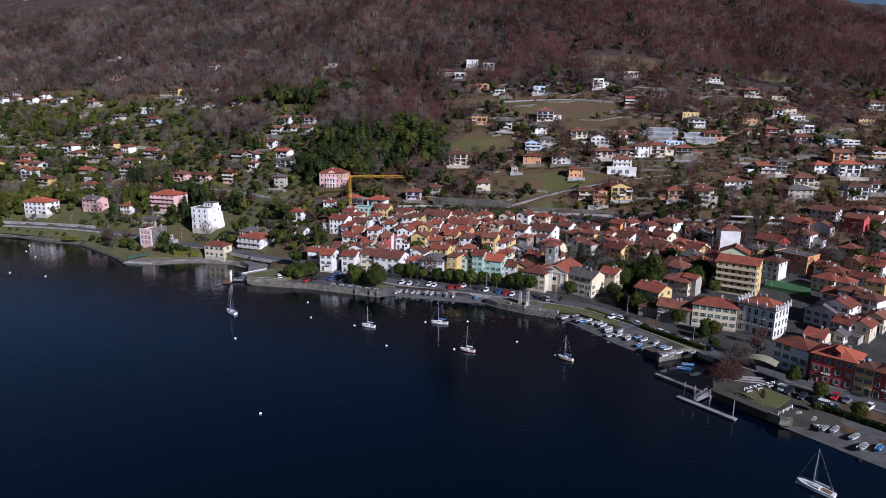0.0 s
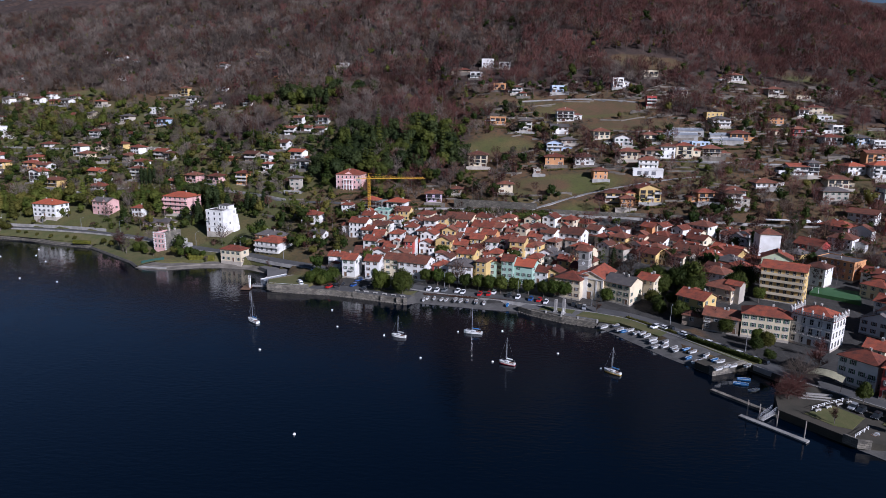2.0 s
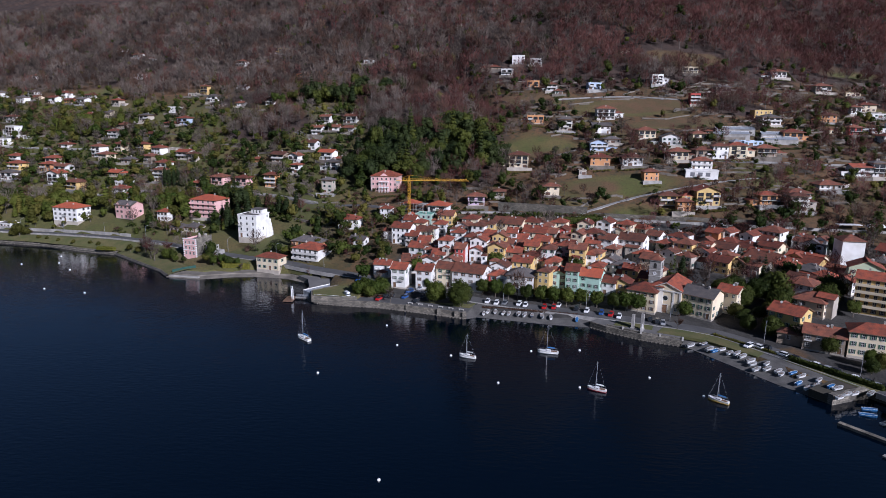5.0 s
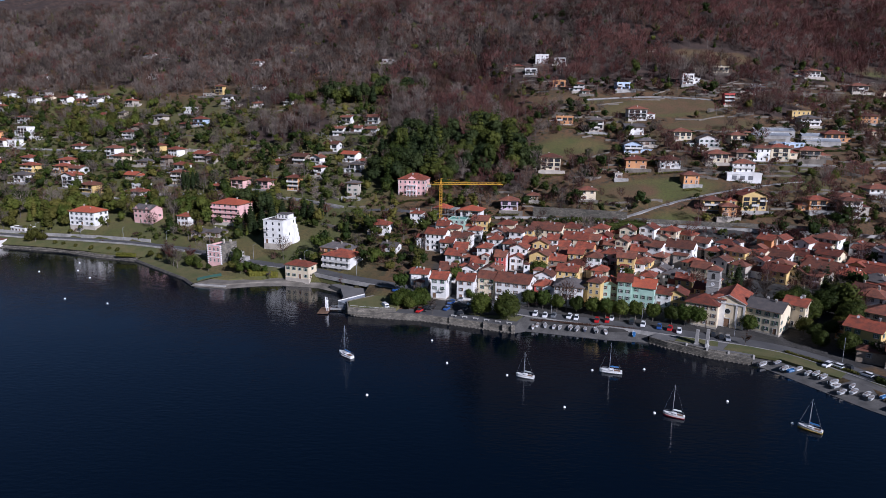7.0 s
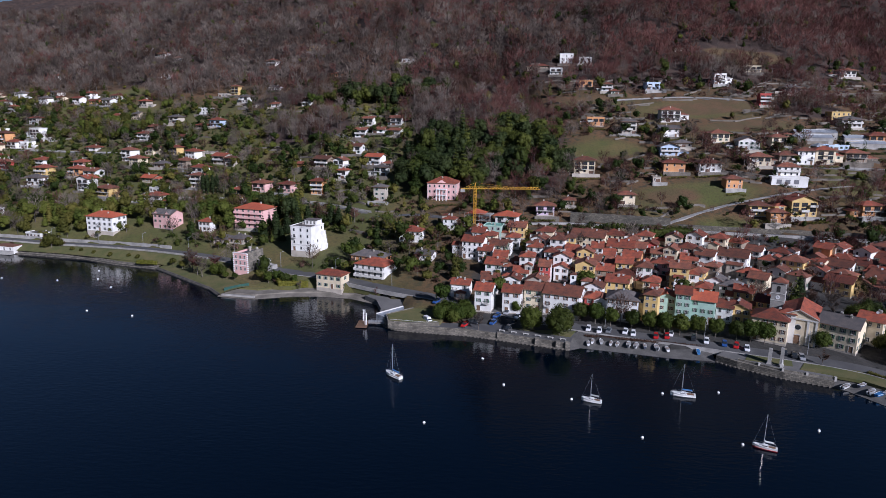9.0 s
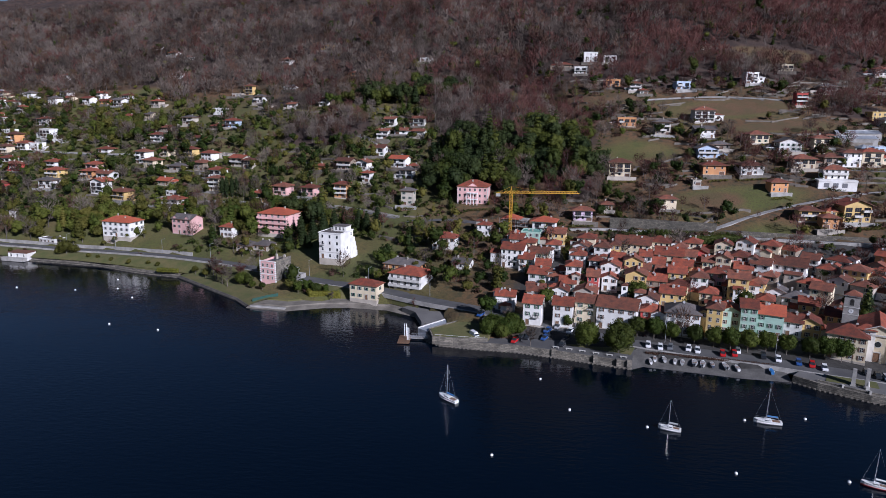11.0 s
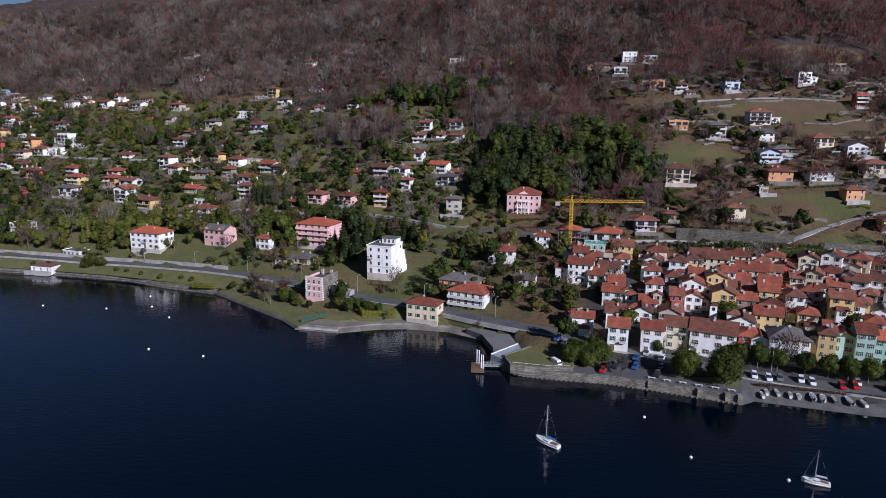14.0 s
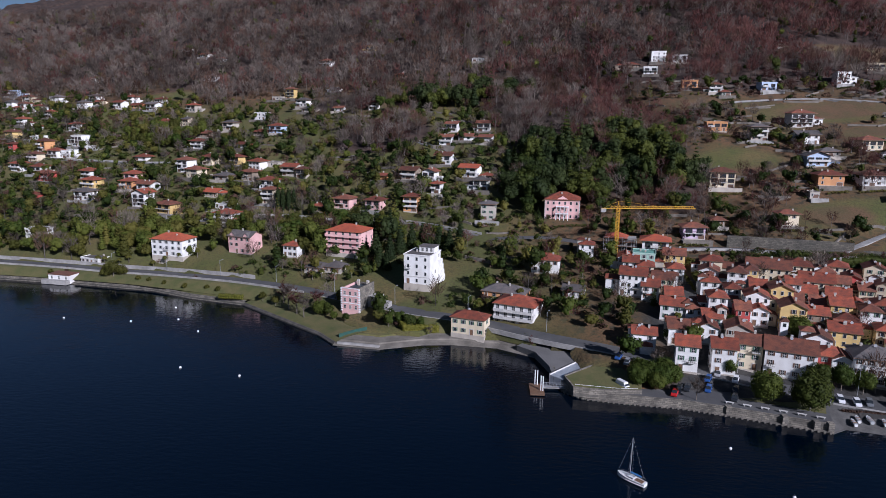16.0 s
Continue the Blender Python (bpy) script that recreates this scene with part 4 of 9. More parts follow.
                ww, wd = min(ww, w * 0.5), min(wd, d * 0.5)
            wkind = own.choice(("g", "p", "h"))
            g = Shape().box(-ww / 2, ww / 2, -wd / 2, wd / 2, -4, wh, 0)
            wr, up = roof_mesh(ww, wd, wkind, 0.4)
            if wkind == "g":
                k = wd / 2 * up / (wd / 2 + 0.4)
                for sx in (-1, 1):
                    g.face([(sx * ww / 2, -sx * wd / 2, wh), (sx * ww / 2, sx * wd / 2, wh), (sx * ww / 2, 0, wh + k)], 0)
            elif wkind == "p":
                k = ww / 2 * up / (ww / 2 + 0.4)
                for sy in (-1, 1):
                    g.face([(sy * ww / 2, sy * wd / 2, wh), (-sy * ww / 2, sy * wd / 2, wh), (0, sy * wd / 2, wh + k)], 0)
            wing = child("wing", g.done("wing", WALLS[own.choice((wall, "W", "W", "C", "E"))][1]), ob, pose(cx, cy, 0))
            child("wing_roof", wr.done("wing_roof", ROOFS[own.choice((roof, "r", "b"))][1], wood), wing, pose(0, 0, wh))
            if wh > 4:
                child("window", panes[sh_kind], wing, pose(own.uniform(-0.15, 0.15) * ww, -wd / 2, wh - 1.3))
    if hill:
        # forecourt behind a retaining wall, and a lower wing beside the house
        if rnd.random() < 0.75:
            low = rnd.uniform(1.2, 2.4)
            a, b, o = -w / 2 - rnd.uniform(0.5, 3.5), w / 2 + rnd.uniform(0.5, 3.5), rnd.uniform(2.6, 4.6)
            tm = rnd.choice((concrete, terrace_stone, terrace_stone, WALLS["E"][1]))
            child("terrace", Shape().box(a, b, -d / 2 - o, -d / 2 - 0.07, -low - 2.5, 0.1, 0).box(a, b, -d / 2 - o - 0.3, -d / 2 - o, -low - 2.5, 0.75, 1).done("terrace", paving, tm), ob)
        if rnd.random() < 0.5 and w > 6:
            sx = rnd.choice((-1, 1))
            ww, wd, wh = w * rnd.uniform(0.35, 0.6), d * rnd.uniform(0.55, 0.8), sh * max(1, st - 1) + 0.2
            cx, cy = sx * (w / 2 + ww / 2 - 0.05), rnd.uniform(0, 0.15) * d
            g = Shape().box(-ww / 2, ww / 2, -wd / 2, wd / 2, -4, wh, 0)
            child("wing", g.done("wing", WALLS[wall][1]), ob, pose(cx, cy, 0))
            wr, _ = roof_mesh(ww, wd, rnd.choice(("h", "f", "h")), 0.5)
            child("wing_roof", wr.done("wing_roof", ROOFS[roof][1], WALLS[wall][1]), ob, pose(cx, cy, wh))
            child("window", panes[sh_kind], ob, pose(cx, cy - wd / 2, wh - 1.2))
    top = h + (rise if kind != "f" else 0.3)
    for k in range(1 if rnd.random() < 0.8 else 2):
        cx, cy = rnd.uniform(-0.28, 0.28) * w, rnd.uniform(-0.2, 0.2) * d
        if kind == "f":
            cz = h
        elif kind == "p":
            cz = h + rise * (1 - abs(cx) / (w / 2))
        else:
            cz = h + rise * (1 - abs(cy) / (d / 2)) * (1 if kind == "g" else min(1, 1.4 * (1 - abs(cx) / (w / 2))))
        child("chimney", CHIMNEY, cover, pose(cx, cy, cz - h + 0.2))
    if town and dishes and rnd.random() < 0.5:
        child("satellite_dish", DISH, cover, pose(rnd.uniform(-0.3, 0.3) * w, -0.1 * d, rise * 0.75 + 0.5, 0, 0, -50 + face))
    ob["top"] = top
    return ob


# the houses, from the shore up the slope
house(127.6, 221.7, 47, 6.1, 8.5, 1, "C", "g", "r")
house(137.7, 224.8, 53, 5.5, 8.5, 1, "W", "g", "d")
house(146.2, 226.5, 47, 6.9, 8.5, 2, "E", "g", "r")
house(141.4, 228.4, 53, 5.6, 8.5, 2, "T", "g", "r")
house(156.1, 234.1, 47, 6.3, 8.5, 2, "T", "g", "b")
house(84.5, 245.0, 30, 12.3, 9.0, 2, "T", "g", "b")
house(144.9, 239.9, 49, 10.1, 9.5, 3, "W", "p", "r")
house(141.3, 240.7, 51, 12.1, 11, 2, "E", "p", "d")
house(159.7, 244.4, 56, 7.9, 8.5, 3, "W", "h", "b")
house(153.8, 246.3, 51, 5.0, 8.5, 2, "W", "h", "r")
house(157.7, 253.0, 47, 8.7, 8.5, 3, "W", "h", "b")
house(79.6, 259.4, 49, 11.0, 10.0, 3, "Y", "g", "r")
house(154.5, 256.5, 53, 10.0, 9.4, 2, "T", "g", "r")
house(80.6, 268.9, 46, 8.0, 8.5, 2, "O", "g", "r")
house(179.2, 271.3, 47, 7.3, 8.5, 2, "T", "h", "r")
house(165.1, 271.7, 47, 7.4, 8.5, 2, "T", "h", "r")
house(160.4, 275.7, 57, 9.7, 9.1, 2, "T", "h", "r")
house(176.2, 277.1, 50, 8.1, 8.5, 2, "T", "g", "r")
house(55.4, 278.8, 42, 12.0, 11, 3, "C", "g", "d")
house(97.6, 278.9, 46, 12.0, 11, 2, "E", "h", "b")
house(67.5, 282.1, 42, 7.5, 8.5, 3, "C", "g", "r")
house(34.5, 284.9, 30, 11.2, 10.5, 3, "C", "h", "r")
house(169.1, 285.1, 46, 7.7, 8.5, 2, "O", "h", "r")
house(102.7, 287.6, 46, 7.9, 8.5, 2, "W", "h", "r")
house(98.4, 289.1, 45, 10.7, 10.0, 3, "W", "h", "b")
house(168.1, 291.9, 53, 6.7, 8.5, 2, "T", "g", "r")
house(144.3, 292.2, 49, 8.3, 8.5, 3, "W", "h", "b")
house(191.6, 295.5, 46, 10.6, 9.9, 2, "T", "g", "r")
house(121.1, 297.5, 51, 7.1, 8.5, 2, "E", "g", "r")
house(104.0, 298.1, 52, 12.3, 11, 2, "T", "g", "b")
house(185.3, 298.3, 51, 9.9, 9.3, 2, "Y", "p", "b")
house(-3.4, 298.5, 24, 4.9, 8.5, 4, "Y", "h", "b")
house(8.1, 299.3, 17, 5.2, 8.5, 4, "G", "g", "r")
house(28.9, 299.3, 23, 7.8, 8.5, 2, "Y", "g", "r")
house(24.4, 300.2, 26, 5.7, 8.5, 2, "W", "g", "r")
house(15.3, 301.1, 24, 11.0, 10.3, 3, "G", "g", "x")
house(159.7, 302.7, 54, 15.9, 11, 3, "O", "f", "d")
house(-13.2, 302.7, 16, 11.5, 10.7, 3, "W", "h", "d")
house(2.9, 302.7, 15, 7.0, 8.5, 3, "G", "g", "x")
house(114.4, 302.9, 53, 9.4, 8.8, 2, "E", "h", "r")
house(41.6, 305.0, 31, 6.3, 8.5, 2, "Y", "g", "r")
house(-55.0, 306.9, 13, 6.9, 8.5, 3, "W", "g", "r")
house(-35.0, 307.0, 21, 13.9, 11, 3, "W", "g", "b")
house(-65.9, 307.2, 14, 6.5, 8.5, 3, "W", "g", "r")
house(-22.7, 307.9, 18, 7.3, 8.5, 2, "R", "h", "r")
house(204.4, 308.9, 48, 6.7, 8.5, 2, "T", "h", "r")
house(113.0, 311.1, 53, 11.1, 10.4, 2, "E", "h", "d")
house(-45.7, 311.1, 19, 7.6, 8.5, 3, "C", "g", "b")
house(47.5, 312.9, 37, 5.3, 8.5, 2, "C", "g", "b")
house(36.7, 314.9, 24, 6.5, 8.5, 2, "T", "g", "r")
house(161.3, 314.9, 55, 9.4, 8.8, 2, "T", "g", "d")
house(106.2, 318.4, 56, 10.5, 9.9, 2, "T", "h", "r")
house(-21.4, 318.5, 18, 7.6, 8.5, 2, "T", "g", "b")
house(22.6, 318.8, 24, 5.7, 8.5, 2, "T", "h", "r")
house(148.1, 319.4, 57, 7.9, 8.5, 2, "E", "h", "d")
house(92.1, 319.8, 50, 10.1, 9.5, 2, "C", "g", "b")
house(195.4, 320.1, 51, 8.3, 8.5, 2, "T", "h", "r")
house(116.7, 320.7, 51, 12.0, 11, 2, "T", "g", "r")
house(34.3, 321.1, 29, 7.7, 8.5, 2, "W", "h", "d")
house(106.5, 321.4, 50, 9.6, 8.9, 2, "T", "g", "r")
house(-75.4, 321.5, 11, 7.4, 6.5, 2, "W", "g", "r")
house(88.4, 322.6, 48, 7.1, 8.5, 2, "C", "g", "b")
house(-10.7, 323.6, 20, 8.8, 8.5, 2, "T", "g", "r")
house(3.4, 324.5, 22, 6.3, 8.5, 2, "C", "h", "r")
house(-43.9, 324.6, 17, 7.9, 8.5, 2, "E", "g", "b")
house(118.1, 324.8, 52, 14.7, 11, 2, "T", "g", "r")
house(-63.3, 325.6, 8, 6.8, 8.5, 2, "W", "g", "b")
house(80.4, 325.7, 46, 10.0, 9.4, 2, "T", "g", "r")
house(14.7, 325.8, 20, 7.3, 8.5, 4, "Y", "g", "b")
house(-54.1, 325.9, 12, 6.9, 8.5, 2, "W", "p", "r")
house(29.9, 326.4, 25, 7.3, 8.5, 2, "W", "g", "d")
house(214.0, 327.2, 48, 9.5, 8.9, 3, "M", "p", "b")
house(101.1, 327.7, 55, 14.1, 11, 2, "T", "g", "b")
house(23.4, 328.7, 30, 6.0, 8.5, 3, "Y", "h", "b")
house(49.2, 329.8, 37, 7.2, 8.5, 2, "T", "g", "b")
house(161.0, 330.5, 54, 12.4, 11, 2, "R", "g", "r")
house(-6.2, 331.4, 23, 7.6, 8.5, 2, "C", "h", "r")
house(14.4, 331.8, 19, 5.9, 8.5, 2, "T", "h", "r")
house(101.1, 332.6, 48, 10.2, 9.5, 2, "T", "g", "r")
house(84.6, 332.9, 49, 9.2, 8.6, 2, "Y", "h", "b")
house(-50.1, 333.2, 8, 6.0, 8.5, 2, "W", "g", "r")
house(2.3, 333.5, 15, 6.4, 8.5, 3, "W", "h", "b")
house(67.5, 333.5, 46, 7.5, 8.5, 2, "E", "h", "b")
house(-39.8, 333.6, 12, 4.5, 8.5, 3, "R", "g", "b")
house(106.5, 334.6, 48, 9.0, 8.5, 3, "C", "g", "r")
house(-22.2, 335.1, 16, 8.1, 8.5, 3, "Y", "p", "b")
house(47.3, 336.2, 38, 7.4, 8.5, 2, "C", "h", "r")
house(-13.9, 336.3, 15, 7.6, 8.5, 2, "T", "g", "r")
house(-45.8, 337.3, 14, 5.1, 8.5, 2, "W", "h", "b")
house(-47.2, 337.4, 10, 6.1, 8.5, 4, "W", "h", "r")
house(-5.2, 337.4, 17, 6.6, 8.5, 3, "Y", "g", "r")
house(10.5, 338.1, 22, 7.7, 8.5, 3, "P", "h", "r")
house(-31.9, 338.8, 14, 6.1, 8.5, 2, "W", "g", "r")
house(180.9, 338.9, 47, 11.2, 10.5, 2, "T", "h", "b")
house(61.6, 339.8, 42, 7.0, 8.5, 2, "W", "g", "b")
house(129.2, 339.9, 46, 9.9, 9.3, 2, "W", "p", "d")
house(-53.5, 340.0, 11, 6.4, 8.5, 2, "W", "h", "b")
house(77.0, 340.0, 41, 8.8, 8.5, 2, "W", "g", "r")
house(98.8, 342.2, 53, 13.0, 11, 2, "C", "h", "r")
house(88.8, 342.5, 48, 10.1, 9.4, 2, "W", "g", "b")
house(-60.6, 342.6, 18, 7.6, 8.5, 2, "W", "g", "r")
house(128.8, 342.7, 51, 12.0, 11, 2, "W", "g", "b")
house(34.8, 343.5, 34, 5.9, 8.5, 2, "T", "h", "b")
house(69.7, 343.7, 42, 9.3, 8.7, 3, "Y", "h", "b")
house(-30.7, 344.2, 15, 7.8, 8.5, 3, "W", "p", "r")
house(-8.7, 344.6, 19, 5.8, 8.5, 2, "W", "g", "b")
house(78.0, 345.3, 51, 8.7, 8.5, 2, "T", "h", "r")
house(108.6, 347.3, 56, 10.2, 9.6, 2, "C", "g", "r")
house(-16.1, 347.9, 19, 5.9, 8.5, 2, "T", "g", "b")
house(101.9, 348.2, 51, 6.9, 8.5, 3, "W", "g", "r")
house(33.4, 348.8, 34, 7.7, 8.5, 3, "W", "g", "b")
house(93.1, 349.1, 47, 9.6, 8.9, 2, "W", "h", "r")
house(45.8, 349.7, 31, 12.3, 11, 3, "W", "g", "b")
house(-19.9, 349.9, 14, 7.4, 8.5, 3, "Y", "p", "b")
house(26.5, 350.1, 22, 6.9, 8.5, 2, "T", "g", "r")
house(114.0, 351.3, 46, 11.0, 10.3, 3, "W", "h", "b")
house(1.5, 351.4, 24, 7.6, 8.5, 2, "O", "g", "r")
house(-58.0, 351.4, 9, 5.9, 8.5, 2, "C", "g", "r")
house(83.8, 351.6, 50, 7.1, 8.5, 2, "T", "g", "b")
house(62.5, 352.1, 40, 6.7, 8.5, 2, "T", "h", "r")
house(-8.6, 353.2, 20, 5.4, 8.5, 2, "W", "g", "r")
house(93.3, 353.3, 49, 6.3, 8.5, 3, "W", "g", "r")
house(87.6, 353.8, 49, 7.0, 8.5, 3, "O", "g", "r")
house(19.6, 353.9, 27, 6.0, 8.5, 3, "C", "g", "b")
house(96.0, 353.9, 52, 9.3, 8.7, 2, "W", "h", "r")
house(217.5, 354.0, 48, 9.7, 9.1, 3, "R", "g", "b")
house(-13.8, 354.7, 13, 4.8, 8.5, 3, "W", "g", "r")
house(13.7, 356.2, 19, 4.8, 8.5, 2, "C", "g", "b")
house(27.1, 356.6, 23, 7.6, 8.5, 3, "P", "h", "r")
house(-34.7, 356.8, 12, 5.4, 8.5, 2, "W", "h", "r")
house(-24.7, 358.0, 18, 5.5, 8.5, 2, "W", "g", "r")
house(-64.5, 358.3, 15, 6.2, 8.5, 2, "W", "g", "r")
house(71.2, 358.4, 50, 9.2, 8.6, 2, "T", "h", "r")
house(230.0, 358.6, 50, 10.5, 9.8, 2, "W", "g", "b")
house(-93.3, 360.0, 17, 8.1, 6.5, 1, "W", "g", "d")
house(189.6, 360.8, 52, 15.9, 11, 1, "P", "h", "r")
house(6.5, 361.2, 25, 7.3, 8.5, 2, "E", "g", "b")
house(60.0, 361.2, 37, 6.8, 8.5, 2, "W", "g", "b")
house(-41.4, 362.3, 11, 6.6, 8.5, 2, "W", "h", "r")
house(-70.2, 362.3, 16, 9.8, 9.2, 3, "W", "g", "r")
house(-1.1, 362.9, 19, 11.6, 10.9, 2, "C", "g", "r")
house(-30.1, 364.2, 21, 6.9, 8.5, 3, "W", "h", "b")
house(-58.2, 364.4, 18, 8.1, 8.5, 2, "C", "g", "b")
house(13.3, 365.1, 20, 6.1, 8.5, 2, "R", "g", "r")
house(-24.7, 366.4, 14, 5.0, 8.5, 3, "Y", "h", "b")
house(5.6, 370.1, 16, 6.2, 8.5, 2, "W", "h", "b")
house(-38.6, 371.1, 19, 7.3, 8.5, 2, "W", "p", "b")
house(47.8, 373.4, 35, 7.7, 8.5, 2, "C", "h", "r")
house(26.4, 373.6, 22, 7.4, 8.5, 2, "C", "g", "r")
house(-51.3, 373.7, 9, 6.3, 8.5, 2, "W", "h", "r")
house(-14.1, 374.6, 23, 15.9, 11, 2, "C", "g", "b")
house(56.5, 374.7, 43, 8.1, 8.5, 1, "T", "h", "r")
house(12.7, 374.9, 24, 7.6, 8.5, 2, "T", "h", "r")
house(37.5, 375.6, 33, 7.7, 8.5, 2, "T", "g", "r")
house(-2.2, 375.8, 20, 9.8, 9.2, 2, "C", "h", "r")
house(-62.6, 376.0, 12, 6.5, 8.5, 2, "C", "h", "r")
house(238.3, 376.5, 48, 11.7, 8.4, 2, "W", "h", "r")
house(213.2, 376.8, 47, 13.7, 9.8, 2, "W", "g", "r")
house(-67.6, 379.9, 13, 6.0, 8.5, 2, "W", "g", "r")
house(-34.8, 380.6, 15, 8.3, 8.5, 2, "C", "h", "r")
house(-102.1, 383.9, 14, 11.3, 8.2, 2, "W", "h", "r")
house(-68.9, 384.0, 12, 6.1, 8.5, 2, "W", "g", "x")
house(-48.2, 386.3, 14, 8.5, 8.5, 2, "Y", "g", "b")
house(-60.4, 387.7, 13, 9.0, 8.5, 2, "G", "f", "g")
house(145.7, 394.2, 1, 9.2, 6.7, 3, "E", "h", "b")
house(-83.3, 397.0, 11, 6.3, 6.5, 2, "W", "h", "r")
house(84.9, 398.4, 5, 7.5, 6.5, 2, "O", "h", "b")
house(131.5, 400.8, -6, 10.1, 7.2, 2, "O", "h", "r")
house(242.2, 401.4, 0, 12.4, 9.5, 3, "W", "h", "b")
house(-53.2, 398.0, 14, 11.0, 9.0, 2, "W", "h", "x", sh=3.0)
house(99.1, 404.2, -1, 13.1, 9.5, 3, "Y", "p", "r")
house(149.9, 404.3, 2, 12.0, 8.7, 2, "W", "h", "b")
house(209.2, 404.5, -1, 15.5, 9.5, 2, "E", "h", "d")
house(78.5, 406.1, 6, 9.9, 7.1, 2, "Y", "h", "r")
house(259.5, 408.5, -2, 9.4, 6.8, 2, "W", "h", "b")
house(-220.5, 413.1, 18, 7.8, 6.5, 2, "W", "h", "r")
house(-31.8, 415.9, 3, 9.8, 7.1, 2, "L", "h", "b")
house(218.6, 419.5, 1, 12.6, 9.1, 2, "C", "h", "b")
house(175.0, 420.6, -3, 13.2, 9.5, 1, "W", "h", "b")
house(-325.4, 422.2, 19, 12.2, 9.5, 1, "W", "f", "d")
house(13.8, 424.4, 2, 9.0, 6.5, 2, "C", "h", "r")
house(-17.4, 426.7, 3, 6.0, 6.5, 1, "T", "h", "r")
house(252.8, 430.7, 2, 14.0, 9.5, 3, "W", "h", "x")
house(211.2, 434.8, 0, 6.9, 6.5, 3, "W", "h", "d")
house(75.7, 436.0, -3, 9.2, 6.6, 2, "O", "h", "b")
house(237.9, 436.1, -7, 12.3, 9.5, 2, "W", "h", "x")
house(201.9, 436.3, 0, 11.4, 8.2, 2, "W", "g", "r")
house(-126.6, 442.6, 10, 9.3, 6.7, 3, "E", "h", "d")
house(277.8, 444.4, -9, 11.3, 8.1, 1, "W", "g", "b")
house(-372.8, 446.9, 17, 14.6, 9.5, 2, "W", "f", "d")
house(256.1, 447.2, 2, 10.4, 7.5, 3, "W", "g", "r")
house(36.0, 448.2, 1, 4.5, 6.5, 1, "E", "f", "d")
house(-270.0, 456.0, 19, 14.6, 9.5, 2, "W", "h", "r")
house(69.0, 457.8, -1, 13.0, 9.5, 2, "W", "h", "r")
house(-168.0, 458.5, 11, 10.1, 7.2, 3, "O", "h", "r")
house(-219.0, 460.4, 20, 8.8, 6.5, 2, "Y", "h", "r")
house(49.3, 460.8, 5, 12.5, 9.5, 2, "O", "h", "r")
house(126.2, 461.1, 4, 9.6, 6.9, 3, "W", "h", "r")
house(115.7, 462.1, -5, 11.1, 8.0, 2, "T", "h", "b")
house(99.9, 462.3, 3, 12.2, 9.5, 2, "C", "h", "b")
house(137.5, 462.5, 0, 11.5, 8.3, 3, "C", "h", "r")
house(-188.6, 463.2, 20, 11.7, 8.4, 2, "P", "h", "r")
house(156.6, 464.6, 2, 12.3, 8.9, 2, "T", "h", "b")
house(292.7, 465.8, -4, 10.9, 7.9, 2, "Y", "h", "r")
house(-3.1, 465.9, 7, 12.5, 9.0, 3, "C", "h", "r")
house(-206.7, 467.8, 20, 13.0, 9.4, 2, "P", "h", "b")
house(282.3, 471.7, 2, 12.3, 9.5, 1, "W", "g", "b")
house(-311.8, 473.5, 24, 14.9, 9.5, 2, "Y", "h", "b")
house(-277.9, 474.7, 23, 12.1, 9.5, 1, "W", "f", "f")
house(-130.6, 476.3, 13, 8.1, 6.5, 2, "W", "h", "d")
house(-155.5, 476.7, 19, 4.8, 6.5, 2, "W", "h", "r")
house(-252.7, 478.0, 16, 9.9, 7.2, 3, "C", "h", "b")
house(153.7, 481.0, -6, 12.8, 9.5, 1, "B", "f", "s")
house(51.9, 481.2, 2, 11.8, 8.5, 2, "B", "p", "d")
house(100.9, 482.9, 4, 12.8, 9.2, 2, "W", "p", "d")
house(119.7, 484.5, -7, 10.2, 7.3, 2, "C", "h", "r")
house(283.1, 484.7, 1, 12.2, 9.5, 2, "W", "f", "f")
house(-333.7, 486.4, 16, 12.6, 9.5, 3, "W", "p", "r")
house(-127.5, 487.1, 13, 6.0, 6.5, 1, "T", "h", "r")
house(251.1, 489.9, -5, 13.4, 9.5, 2, "W", "h", "r")
house(270.9, 490.3, 1, 12.3, 8.9, 2, "B", "h", "d")
house(170.2, 491.2, -3, 14.9, 9.5, 1, "E", "f", "s")
house(62.9, 491.4, -3, 11.0, 7.9, 1, "E", "h", "d")
house(-291.9, 492.5, 18, 12.2, 9.5, 1, "T", "g", "x")
house(-160.7, 492.6, 21, 10.2, 7.4, 2, "W", "p", "b")
house(-137.1, 493.5, 20, 13.8, 9.5, 2, "W", "g", "x")
house(145.3, 493.7, -6, 14.5, 9.5, 1, "E", "f", "s")
house(129.6, 494.6, -1, 4.6, 6.5, 1, "Y", "h", "b")
house(187.1, 494.6, 4, 13.0, 9.5, 2, "W", "h", "r")
house(87.2, 496.9, -6, 12.3, 9.5, 2, "C", "h", "b")
house(-172.9, 497.7, 19, 12.6, 9.5, 2, "T", "g", "b")
house(-259.9, 498.9, 19, 12.7, 9.1, 2, "W", "h", "r")
house(-190.2, 499.7, 17, 6.0, 6.5, 1, "O", "h", "r")
house(234.4, 504.5, -4, 9.1, 6.6, 2, "R", "h", "b")
house(-381.4, 505.0, 16, 14.9, 9.5, 2, "W", "h", "d")
house(227.6, 507.4, -7, 9.4, 6.8, 1, "C", "h", "b")
house(-341.3, 507.7, 18, 15.0, 9.5, 2, "W", "g", "b")
house(58.8, 510.1, -1, 12.4, 9.5, 2, "W", "g", "d")
house(-242.2, 510.5, 15, 9.1, 6.6, 2, "E", "h", "b")
